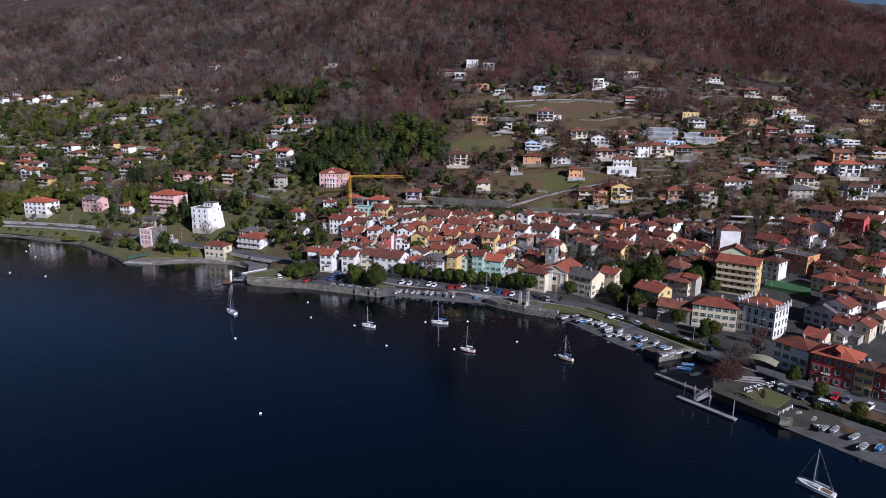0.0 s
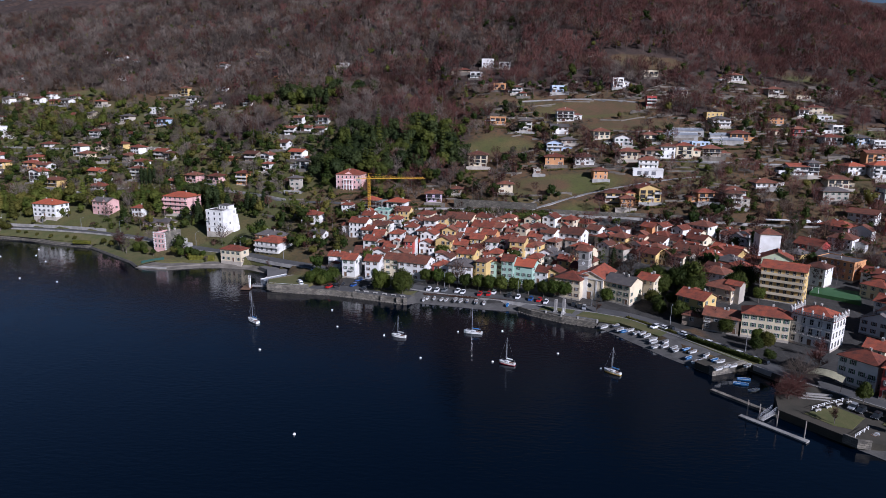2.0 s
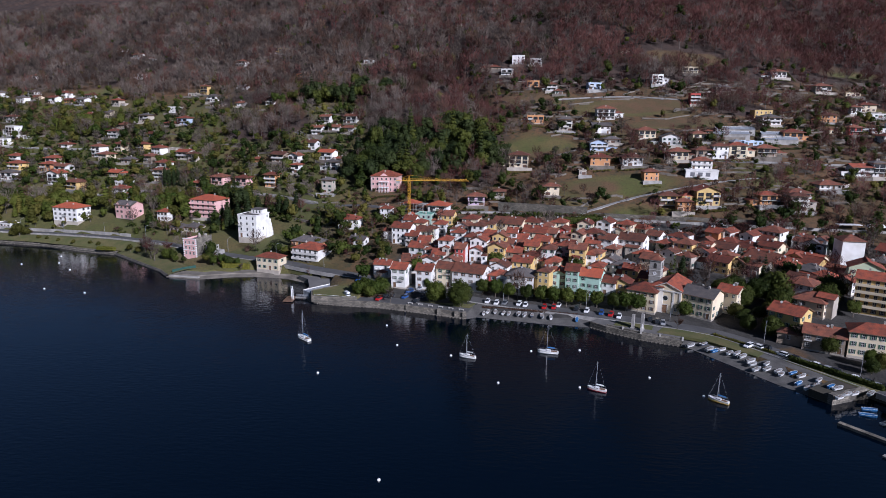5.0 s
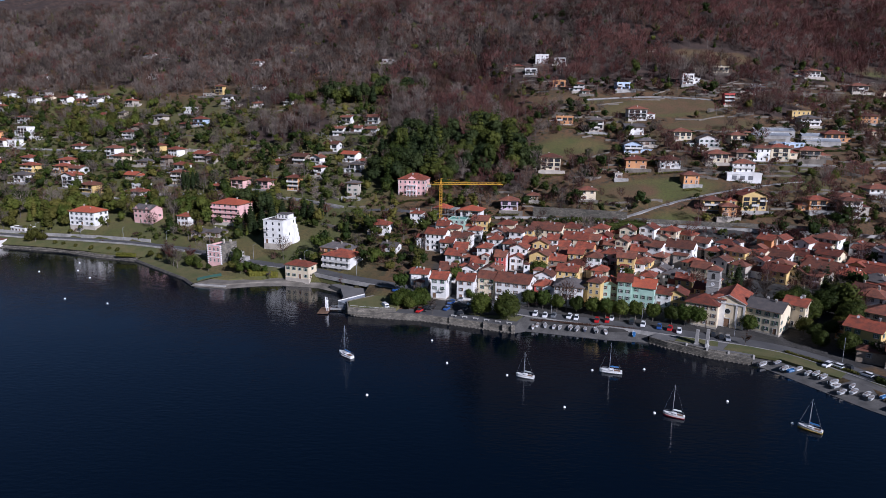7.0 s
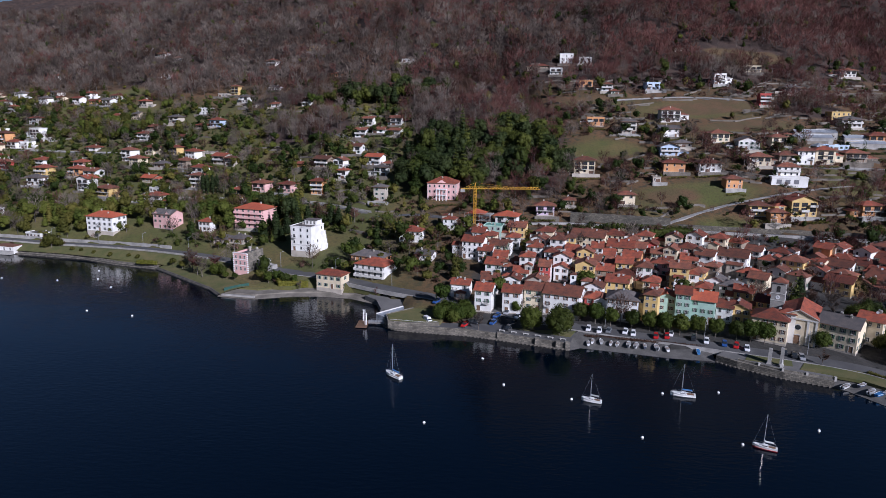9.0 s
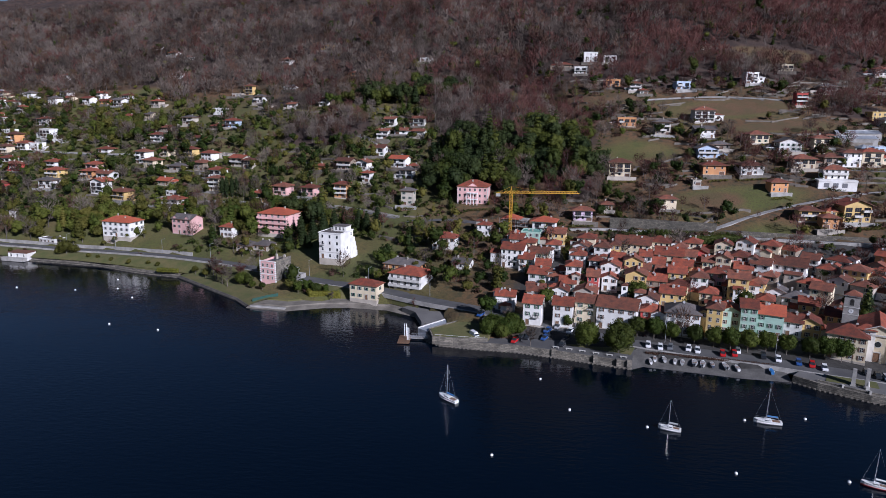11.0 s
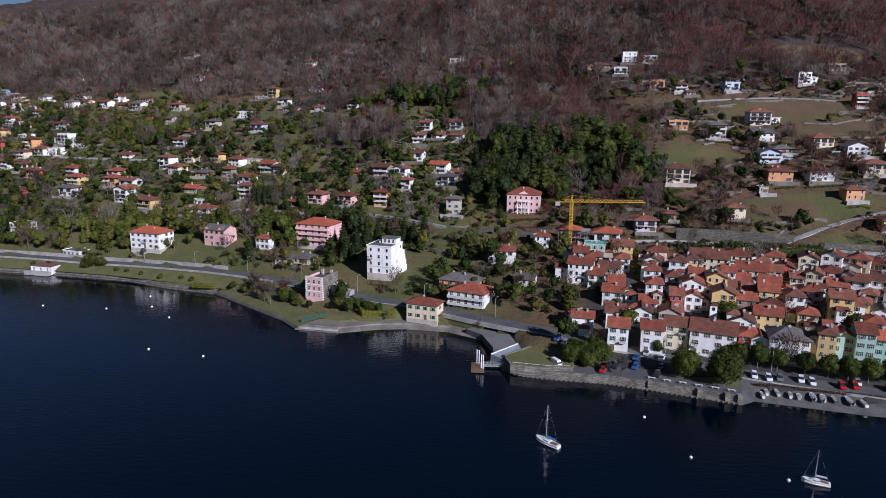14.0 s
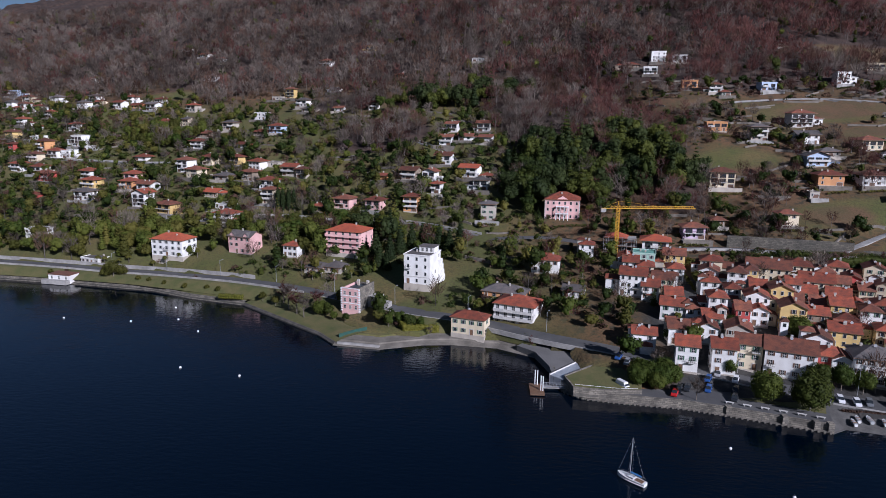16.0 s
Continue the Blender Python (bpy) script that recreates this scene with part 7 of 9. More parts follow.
def quay_teeth():
    """Row of stone footing blocks along the quay walls, at the waterline."""
    block = Shape().box(-0.28, 0.28, -0.3, 0.5, -1.2, 0.36, 0, 0.9).done("footing_block", stone)
    for a, b in ((18, 24), (12, 15)):
        base = thing("quay_footing", "row of grey stone blocks along the quay's waterline", "quay", (*SHORE[a], 0))
        base["kind"] = "structure"
        for (ax, ay), (bx, by) in zip(SHORE[a:b], SHORE[a + 1:b + 1]):
            n = int(math.hypot(bx - ax, by - ay) / 1.35)
            for k in range(n):
                f = (k + 0.5) / n
                child("footing_block", block, base, pose(ax + (bx - ax) * f - SHORE[a][0], ay + (by - ay) * f - SHORE[a][1], 0, 0, 0, math.degrees(math.atan2(by - ay, bx - ax))))


def terrace():
    """Raised lawn behind a curved wall at the west end of the quay, with a paved ramp."""
    ring = [(-101.8, 291.4), (-98, 290.6), (-89, 290.2), (-83, 290.8), (-80, 302), (-90.5, 311), (-103.5, 299)]
    s = Shape().prism(ring, 0.5, 3.3, 0)
    tagged(new("lawn_terrace", s.done("lawn_terrace", grass)), "raised lawn terrace on the quay", "lawn", kind="structure")
    w = [(x, y, 2.0) for x, y in [(-83, 290.4), (-89, 289.9), (-98, 290.2), (-102.2, 291.2), (-104, 299), (-90.6, 311.6)]]
    wall_along("terrace_wall", "pale curved stone wall round the lawn", w, 1.5, 0.5, stone)
    deck_me = Shape().box(-7.5, 6.5, -2.4, 2.2, -2.2, 0.42, 0).box(-7.5, 6.5, 2.2, 2.45, -2.2, 0.75, 1).done("pavement", ROOFS["s"][1], trim)
    ramp = tagged(new("pavement", deck_me), "pale blue-grey paved ramp beside the lawn terrace", "pavement", kind="structure")
    ramp.matrix_basis = pose(-101.5, 305.0, 2.3, 0, 0, 48)


def tents():
    """White pointed parasols and an awning of the restaurant terrace above the railway road."""
    t = Shape().box(-1.9, 1.9, -1.9, 1.9, 2.2, 3.5, 0, 0.05).box(-1.9, 1.9, -1.9, 1.9, 2.0, 2.2, 0).done("canopy", white_paint)
    p = Shape().rod((0, 0, -0.5), (0, 0, 2.3), 0.05, 0, 5).done("pole", iron)
    for k in range(4):
        x, y = 172 + k * 6.2, 369.5
        ob = thing("parasol", "large white pointed parasol on a terrace", "parasol", (x, y, ground(x, y)), 0, "terrace parasols")
        child("canopy", t, ob)
        child("pole", p, ob)
    ob = thing("awning", "long white flat awning over a terrace", "awning", (162, 371, ground(162, 371)), 0)
    child("cover", Shape().box(-6, 6, -2, 2, 2.6, 2.8, 0).done("cover", white_paint), ob)
    for x in (-5.7, 5.7):
        for y in (-1.8, 1.8):
            child("post", Shape().rod((x, y, -0.5), (x, y, 2.6), 0.06, 0, 5).done("post", iron), ob)


def pavilion():
    ob = thing("canvas_pavilion", "grey-green canvas pavilion in the harbour park", "pavilion", (96.0, 196.0, 2.3), -40)
    s = Shape()
    for k in range(6):
        a, b = -5 + k * 10 / 6, -5 + (k + 1) * 10 / 6
        za, zb = (3.2 + 1.1 * math.cos(v / 5 * 1.4) for v in (a, b))
        s.face([(a, -3, za - 0.3), (b, -3, zb - 0.3), (b, 0, zb + 0.5), (a, 0, za + 0.5)]).face([(a, 0, za + 0.5), (b, 0, zb + 0.5), (b, 3, zb - 0.3), (a, 3, za - 0.3)])
    child("canopy", s.done("canopy", surface("canvas", (0.30, 0.28, 0.18), (0.22, 0.21, 0.14), 0.5)), ob)
    for x in (-4.8, 4.8):
        for y in (-2.8, 2.8):
            child("post", Shape().rod((x, y, 0), (x, y, 3.3), 0.07, 0, 5).done("post", iron), ob)


def pitch():
    z = 7.75
    ob = tagged(new("sports_pitch", Shape().prism([(134.4, 279.6), (148.7, 266.8), (156.6, 281.8), (143, 290.2)], z - 3, z, 0).done("sports_pitch", plain("pitch_turf", (0.03, 0.10, 0.03), 0.95))), "small green football pitch between houses", "pitch", kind="structure")
    g = thing("football_goal", "white football goal on the green pitch", "goal", (136.8, 279.6, z), -70)
    child("frame", Shape().rod((-1.6, 0, 0), (-1.6, 0, 2.1), 0.07, 0, 5).rod((1.6, 0, 0), (1.6, 0, 2.1), 0.07, 0, 5).rod((-1.6, 0, 2.1), (1.6, 0, 2.1), 0.07, 0, 5).done("frame", white_paint), g)
    return ob


def greenhouse(x, y, turn, long):
    """A long low glasshouse with a ridged glazed roof on a white frame."""
    ob = thing("greenhouse", "long low greenhouse with a blue-grey glazed roof", "greenhouse", (x, y, ground(x, y) + 0.6), turn, "greenhouses")
    TAKEN.append((x, y, long / 2))
    child("base_wall", Shape().box(-long / 2, long / 2, -4, 4, -3, 1.6, 0).done("base_wall", concrete), ob)
    for sy in (-1, 1):
        n = int(long / 3)
        for k in range(n):
            a, b = -long / 2 + k * long / n + 0.06, -long / 2 + (k + 1) * long / n - 0.06
            f = [(a, sy * 4.2, 1.6), (b, sy * 4.2, 1.6), (b, 0, 3.3), (a, 0, 3.3)]
            child("roof_panel", Shape().face(f if sy < 0 else f[::-1], 0).done("roof_panel", ROOFS["s"][1]), ob)
    frame_bars = Shape().rod((-long / 2, 0, 3.3), (long / 2, 0, 3.3), 0.12, 0, 5)
    child("ridge", frame_bars.done("ridge", white_paint), ob)
    for sx in (-1, 1):
        f = [(sx * long / 2, -4, 1.6), (sx * long / 2, 4, 1.6), (sx * long / 2, 0, 3.2)]
        child("gable", Shape().face(f if sx > 0 else f[::-1], 0).done("gable", glass), ob)


for gx, gy, gl in ((144, 491, 24), (150, 500, 26), (176, 487, 22), (178, 496, 22)):
    greenhouse(gx, gy, -8, gl)


def terrace_villa():
    """White villa on a long white garage storey at the bend of the lane."""
    ob = house(109.0, 444.0, 10, 12.5, 8.0, 2, "W", "h", "r", "villa", "white two-storey villa on a long white garage terrace", at=44.6, cols=4, shutters="", balconies=2, solid=True)
    child("garage", Shape().box(-10, 9, -10.5, -4.1, -5, 0.0, 0).box(-10.2, 9.2, -10.7, -4.1, 0.0, 0.9, 1).done("garage", WALLS["W"][1], WALLS["W"][1]), ob, label="white garage storey with a roof terrace")
    for x in (-6, -1.5, 3):
        child("garage_door", Shape().box(x - 1.3, x + 1.3, -10.58, -10.4, -3.1, -0.7, 0).done("garage_door", plain("grey_door", (0.16, 0.16, 0.17), 0.5)), ob)


terrace_villa()
pontoon()
west_jetty()
monument()
quay_teeth()
for px, py in ((-48, 278.9), (-41, 276.4), (-61, 283.6), (-37.8, 275.6)):
    tagged(new("buttress", Shape().box(px - 0.8, px + 0.8, py - 0.7, py + 0.9, -1.5, 2.6, 0, 0.94).done("buttress", stone)), "square stone buttress on the quay wall", "buttress", kind="structure")
terrace()
tents()
pavilion()
pitch()
# grass strips between the road and the ramps
for ring in ([(32, 257.5), (36, 263), (50, 257.5), (63, 240), (58.5, 235.5), (47, 250)], [(66, 233), (70, 236), (84, 212), (80, 210)], [(18, 264.5), (21, 269.5), (33, 265), (31, 260)], [(-36, 281.5), (-33, 288), (-56, 296), (-58, 290)]):
    tagged(new("lawn", Shape().prism(ring, 1.5, 2.42, 0).done("lawn", grass)), "narrow lawn strip beside the lake road", "lawn", kind="structure")
tagged(new("lawn", Shape().prism([(84, 170), (80, 176.5), (90.5, 181.5), (95, 174.5), (88, 168)], 1.5, 2.42, 0).done("lawn", grass)), "small worn lawn in the harbour park", "lawn", kind="structure")


def bench(x, y, turn):
    ob = thing("bench", "pale stone bench on the lakeside lawn", "bench", (x, y, deck(x, y) + 0.12), turn, "stone benches")
    child("seat", Shape().box(-1.1, 1.1, -0.25, 0.25, 0.38, 0.5, 0).done("seat", trim), ob)
    for sx in (-0.8, 0.8):
        child("foot", Shape().box(sx - 0.12, sx + 0.12, -0.2, 0.2, 0, 0.38, 0).done("foot", trim), ob)


for k in range(6):
    bench(-60 + 4.2 * k, 285.6 - 1.45 * k, -19)


def fence(points, label):
    """White rail fence with posts."""
    ob = thing("fence", label, "fence", (*points[0], deck(*points[0]) + 0.1))
    for (ax, ay), (bx, by) in zip(points, points[1:]):
        n = max(1, int(math.hypot(bx - ax, by - ay) / 2))
        for k in range(n + 1):
            x, y = ax + (bx - ax) * k / n - points[0][0], ay + (by - ay) * k / n - points[0][1]
            child("post", Shape().box(-0.07, 0.07, -0.07, 0.07, 0, 1.1, 0).done("post", white_paint), ob, pose(x, y, 0))
        for z in (0.55, 1.0):
            child("rail", Shape().rod((ax - points[0][0], ay - points[0][1], z), (bx - points[0][0], by - points[0][1], z), 0.05, 0, 4).done("rail", white_paint), ob)


fence([(83.3, 178.8), (90, 182.2), (97, 185.3)], "white rail fence in the harbour park")
wall_along("parapet", "pale curved corner wall of the harbour park", [(88.5, 160.8, 2.2), (85.6, 161.6, 2.2), (83.6, 164.4, 2.2)], 0.9, 0.5, stone)
for bx, by in ((84.5, 178.0), (88.5, 180.0), (92.5, 181.9), (96, 183.5)):
    bench(bx, by, 27)
fence([(86, 163.5), (92, 168)], "white rail fence on the park wall")
tagged(new("lawn", Shape().prism([(97.5, 171), (99.6, 172.8), (126, 143.5), (123.6, 141.6)][::-1], 1.5, 2.44, 0).done("lawn", grass)), "grass strip between the boat ramp and the car park", "lawn", kind="structure")
for k in range(3):
    wall_along("steps", "long pale stone step in the harbour park", [(83.5 + k * 1.7, 186.4 + k * 1.3, 2.2), (91.5 + k * 1.2, 184.8 + k * 1.6, 2.2)], 0.3 + 0.14 * k, 0.5, concrete)
wall_along("garden_fence", "green garden fence at the end of the beach", [(-180.5, 331.5, 1.2), (-176, 335, 1.6), (-171.5, 338, 1.9)], 1.7, 0.15, surface("green_fence", (0.022, 0.075, 0.055), (0.015, 0.05, 0.04), 0.6), 0.6)
wall_along("breakwater", "short pale stone pier at the end of the beach", [(-180.5, 328.6, 0.0), (-174, 327.6, 0.0), (-165, 326.0, 0.0)], 1.0, 0.9, concrete, 2)
small_boat(73, 200, -20, "blue", 4.4, True)
small_boat(75.5, 203.5, -10, "blue", 4.0, True)
small_boat(75.2, 195.5, 20, "white", 4.0, True)
fence([(-101.5, 293), (-89, 291), (-84, 291.5)], "pale rail on the lawn terrace wall")
quay_rim = [(39, 250.6), (32, 253.4), (26, 256.2), (20.5, 260.2), (15.5, 264.2)]
wall_along("parapet", "low stone parapet along the curved quay", [(x, y, 2.2) for x, y in quay_rim], 0.65, 0.4, stone)
for (ax, ay), (bx, by) in zip(quay_rim, quay_rim[1:]):
    tagged(new("pier", Shape().box(ax - 0.35, ax + 0.35, ay - 0.35, ay + 0.35, 1.8, 3.25, 0).done("pier", concrete)), "square pale stone pier of the quay parapet", "pier", kind="structure")

# parked cars along the lake road and in the car parks
car(-28.3, 289.3, 255, "white")
car(-24.7, 287.6, 255, "white")
car(-21.3, 287.8, 248, "grey")
car(-15.4, 287.2, 249, "white")
car(-13.0, 285.5, 255, "white")
car(-5.6, 283.2, 254, "red")
car(-1.7, 283.4, 254, "red")
car(0.6, 286.4, 251, "white")
car(7.1, 282.1, 249, "dark")
car(10.8, 279.6, 249, "white")
car(16.1, 277.3, 249, "blue")
car(19.5, 275.7, 245, "red")
car(22.1, 273.3, 250, "white")
car(33.3, 270.6, 250, "dark")
car(35.2, 268.2, 252, "dark")
car(36.9, 266.6, 255, "silver")
car(59.3, 244.5, 216, "white")
car(61.9, 244.0, 122, "white")
car(64.4, 243.4, 122, "dark")
car(67.1, 237.5, 122, "white")
car(69.3, 234.4, 120, "dark")
car(73.2, 229.0, 120, "white")
car(75.0, 226.1, 123, "silver")
car(76.8, 224.4, 122, "dark")
car(79.6, 219.4, 119, "white")
car(81.4, 216.7, 123, "grey")
car(82.9, 214.0, 120, "silver")
car(84.9, 212.0, 120, "dark")
car(95.2, 180.2, 219, "silver")
car(96.2, 178.3, 217, "dark")
car(98.4, 175.0, 219, "dark")
car(101.1, 170.9, 218, "white")
car(103.0, 168.1, 221, "white")
car(107.9, 175.3, 225, "red")
car(110.1, 173.2, 222, "grey")
car(113.9, 169.2, 218, "white")
car(-57.4, 302.7, 244, "silver")
car(-61.7, 296.5, 243, "dark")
car(-63.0, 294.0, 243, "blue")
car(-73.6, 290.6, 244, "red")
car(-55.4, 293.8, 243, "dark")
car(-57.7, 288.3, 243, "dark")
car(-61.5, 299.0, 239, "blue")
car(-69.0, 294.3, 244, "dark")
car(-71.6, 293.3, 244, "dark")
car(-85.4, 311.7, 242, "blue")
car(-83.4, 308.5, 247, "silver")
car(-53.5, 299.0, 242, "white")
car(101.6, 173.2, 48, "dark")
car(103.0, 171.4, 48, "white")
car(104.3, 169.7, 48, "grey")
car(-87.5, 294, -60, "white", van=True)

# small boats laid up on the ramps and the slip
small_boat(41.5, 249.0, 35, "white", 4.4)
small_boat(46.5, 244.8, 39, "white", 4.4)
small_boat(48.0, 243.2, 29, "blue", 4.4)
small_boat(50.2, 243.5, 32, "white", 3.6)
small_boat(51.6, 240.4, 40, "white", 3.6)
small_boat(53.7, 239.7, 39, "white", 4.0)
small_boat(54.5, 237.4, 37, "white", 4.4)
small_boat(55.7, 233.9, 29, "white", 4.4)
small_boat(55.4, 231.6, 29, "grey", 3.6)
small_boat(55.3, 228.3, 32, "white", 4.0)
small_boat(59.4, 230.7, 40, "white", 3.2)
small_boat(58.3, 227.8, 37, "white", 4.0)
small_boat(60.7, 225.6, 36, "grey", 3.6)
small_boat(60.8, 223.7, 41, "white", 3.2)
small_boat(64.2, 223.5, 24, "blue", 3.2)
small_boat(65.7, 221.4, 28, "white", 3.6)
small_boat(63.1, 217.8, 35, "blue", 3.2)
small_boat(64.4, 214.9, 37, "white", 3.6)
small_boat(67.0, 215.4, 38, "grey", 3.6)
small_boat(69.2, 218.2, 38, "white", 3.2)
small_boat(69.7, 212.7, 31, "blue", 3.2)
small_boat(71.1, 211.7, 24, "white", 4.0)
small_boat(68.2, 205.4, 26, "white", 3.2)
small_boat(71.4, 207.6, 24, "grey", 3.2)
small_boat(73.9, 208.2, 23, "white", 3.2)
small_boat(46.0, 248.7, 30, "dark", 3.6)
small_boat(78.6, 208.5, 38, "grey", 3.6)
small_boat(-30.0, 279.1, 82, "white", 3.2)
small_boat(-28.3, 280.4, 76, "white", 3.2)
small_boat(-25.4, 280.1, 83, "grey", 3.6)
small_boat(-22.2, 278.9, 72, "white", 3.2)
small_boat(-20.1, 278.2, 69, "grey", 3.2)
small_boat(-16.3, 278.0, 74, "grey", 4.4)
small_boat(-13.9, 277.3, 70, "white", 4.4)
small_boat(-11.1, 276.6, 79, "dark", 3.2)
small_boat(-7.3, 275.8, 85, "grey", 4.4)
small_boat(-4.0, 274.6, 85, "white", 3.6)
small_boat(5.9, 273.0, 78, "blue", 3.6)
small_boat(92.1, 165.4, 31, "white", 4.0)
small_boat(94.9, 162.2, 44, "white", 3.2)
small_boat(95.1, 160.2, 37, "grey", 3.6)
small_boat(95.9, 158.5, 38, "white", 4.4)
small_boat(97.9, 157.3, 38, "white", 4.0)
small_boat(100.8, 153.6, 32, "white", 4.0)
small_boat(100.5, 149.5, 34, "grey", 4.4)
small_boat(103.8, 148.4, 41, "blue", 3.6)

# mooring buoys
buoy(-226.1, 303.7)
buoy(-204.7, 298.7)
buoy(-67.2, 264.8)
buoy(-61.1, 244.6)
buoy(-83.2, 219.4)
buoy(-27.3, 215.3)
buoy(-14.8, 241.8)
buoy(-42.1, 236.1)
buoy(-3.1, 213.4)
buoy(2.0, 243.6)
buoy(19.8, 221.9)
buoy(32.0, 209.5)
buoy(76.7, 134.8)
buoy(-266.6, 346.8)
buoy(-257.4, 365.3)
buoy(-249.2, 350.5)
buoy(-235.4, 337.5)
buoy(-295.1, 348.6)
buoy(-56.3, 162.1)


# ---- trees ----
rng = np.random.default_rng(11)


def np_mesh(name, verts, tris, material):
    me = bpy.data.meshes.new(name)
    nv, nt = len(verts), len(tris)
    me.vertices.add(nv)
    me.vertices.foreach_set("co", np.asarray(verts, np.float32).ravel())
    me.loops.add(nt * 3)
    me.loops.foreach_set("vertex_index", np.asarray(tris, np.int32).ravel())
    me.polygons.add(nt)
    me.polygons.foreach_set("loop_start", np.arange(0, nt * 3, 3, dtype=np.int32))
    me.materials.append(material)
    me.update(calc_edges=True)
    return me


ICO = np.array([(0, 0, 1)] + [(0.894 * math.cos(0.4 * math.pi * k), 0.894 * math.sin(0.4 * math.pi * k), 0.447) for k in range(5)] + [(0.894 * math.cos(0.4 * math.pi * k + 0.628), 0.894 * math.sin(0.4 * math.pi * k + 0.628), -0.447) for k in range(5)] + [(0, 0, -1)])
ICO_FACES = np.array([(0, 1 + k, 1 + (k + 1) % 5) for k in range(5)] + [(1 + k, 6 + k, 1 + (k + 1) % 5) for k in range(5)] + [(1 + (k + 1) % 5, 6 + k, 6 + (k + 1) % 5) for k in range(5)] + [(11, 6 + (k + 1) % 5, 6 + k) for k in range(5)])


def full_cloud(n, size, lumps, squash=1.0, low=-0.35, cores=4):
    """Leaf clumps over uneven inner masses of foliage, so that a crown is dense inside."""
    v, t = leaf_cloud(n, size, lumps, squash, low)
    vs, ts, base = [v], [t], len(v)
    for x, y, z, r in sorted(lumps, key=lambda q: -q[3])[:cores]:
        vs.append(np.array((x, y, z)) + ICO * rng.uniform(0.62, 0.9, (12, 1)) * r * (1, 1, squash))
        ts.append(ICO_FACES + base)
        base += 12
    return np.concatenate(vs), np.concatenate(ts)


def leaf_cloud(n, size, lumps, squash=1.0, low=-0.35):
    """Leaf clumps as crossed triangles spread over the outer shells of several lumps (x, y, z, radius)."""
    L = np.array(lumps, float)
    pick = rng.choice(len(L), n, p=L[:, 3] ** 2 / (L[:, 3] ** 2).sum())
    d = rng.normal(size=(n, 3))
    d /= np.linalg.norm(d, axis=1)[:, None]
    d[:, 2] = np.where(d[:, 2] < low, -d[:, 2], d[:, 2])
    c = L[pick, :3] + d * L[pick, 3:4] * rng.uniform(0.72, 1.06, (n, 1)) * (1, 1, squash)
    u = rng.normal(size=(n, 3))
    u -= d * (u * d).sum(1)[:, None] * 0.85
    u /= np.linalg.norm(u, axis=1)[:, None]
    w = np.cross(d + rng.normal(size=(n, 3)) * 0.35, u)
    w /= np.linalg.norm(w, axis=1)[:, None]
    s = size * rng.uniform(0.6, 1.3, (n, 1))
    v = np.stack([c - u * s * 0.6 - w * s * 0.4, c + u * s * 0.6 - w * s * 0.3, c + w * s * 0.75 + d * s * 0.2], 1).reshape(-1, 3)
    return v, np.arange(n * 3).reshape(-1, 3)


def broad_lumps(h, r, k=7):
    """Lumps of an uneven round crown."""
    out = [(0, 0, h * 0.62, r * 0.72)]
    for i in range(k):
        a = 2 * math.pi * i / k + rng.uniform(-0.4, 0.4)
        q = rng.uniform(0.35, 0.62) * r
        out.append((q * math.cos(a), q * math.sin(a), h * rng.uniform(0.42, 0.8), r * rng.uniform(0.36, 0.55)))
    return out


def dense_lumps(z, r, k):
    """Lumps of a full, nearly round crown about a height z."""
    out = [(0, 0, z, r * 0.9)]
    for i in range(k):
        a, b = 2.4 * i, math.asin(-0.75 + 1.6 * (i + 0.5) / k)
        out.append((r * 0.6 * math.cos(a) * math.cos(b), r * 0.6 * math.sin(a) * math.cos(b), z + r * 0.6 * math.sin(b), r * rng.uniform(0.42, 0.54)))
    return out


def twig_tree(h, n_twig, width):
    """A bare tree: tapered trunk, limbs, and slender twigs as single blades."""
    v, t = [], []

    def blade(a, b, w0, w1=0.0):
        a, b = np.array(a), np.array(b)
        side = np.cross(b - a, rng.normal(size=3))
        side /= np.linalg.norm(side) + 1e-9
        k = len(v)
        v.extend([a - side * w0, a + side * w0, b])
        t.append((k, k + 1, k + 2))

    for i in range(3):
        a0, a1 = 2 * math.pi * i / 3, 2 * math.pi * (i + 1) / 3
        k = len(v)
        r = 0.016 * h + 0.05
        v.extend([np.array((r * math.cos(a0), r * math.sin(a0), -1.0)), np.array((r * math.cos(a1), r * math.sin(a1), -1.0)), np.array((0, 0, h * 0.8))])
        t.append((k, k + 1, k + 2))
    tips = []
    for i in range(9):
        z = h * rng.uniform(0.22, 0.62)
        a = rng.uniform(0, 2 * math.pi)
        ln = h * rng.uniform(0.22, 0.4)
        up = rng.uniform(0.5, 1.1)
        e = np.array((ln * math.cos(a) * 0.75, ln * math.sin(a) * 0.75, z + ln * up))
        s = np.array((0, 0, z))
        blade(s, e, width * 0.8)
        tips += [s + (e - s) * f for f in (0.45, 0.7, 0.95)]
    tips += [np.array((0, 0, h * f)) for f in (0.6, 0.75, 0.88)]
    for i in range(n_twig):
        s = tips[rng.integers(len(tips))]
        a = rng.uniform(0, 2 * math.pi)
        ln = h * rng.uniform(0.10, 0.24)
        blade(s, s + np.array((math.cos(a) * ln * 0.7, math.sin(a) * ln * 0.7, ln * rng.uniform(0.2, 1.0))), width * rng.uniform(0.5, 1.0))
    return np.array(v), np.array(t)


def cone_lumps(h, r):
    return [(0, 0, h * (0.12 + 0.86 * k / 9), max(0.3, r * (1 - k / 9.5))) for k in range(10)]


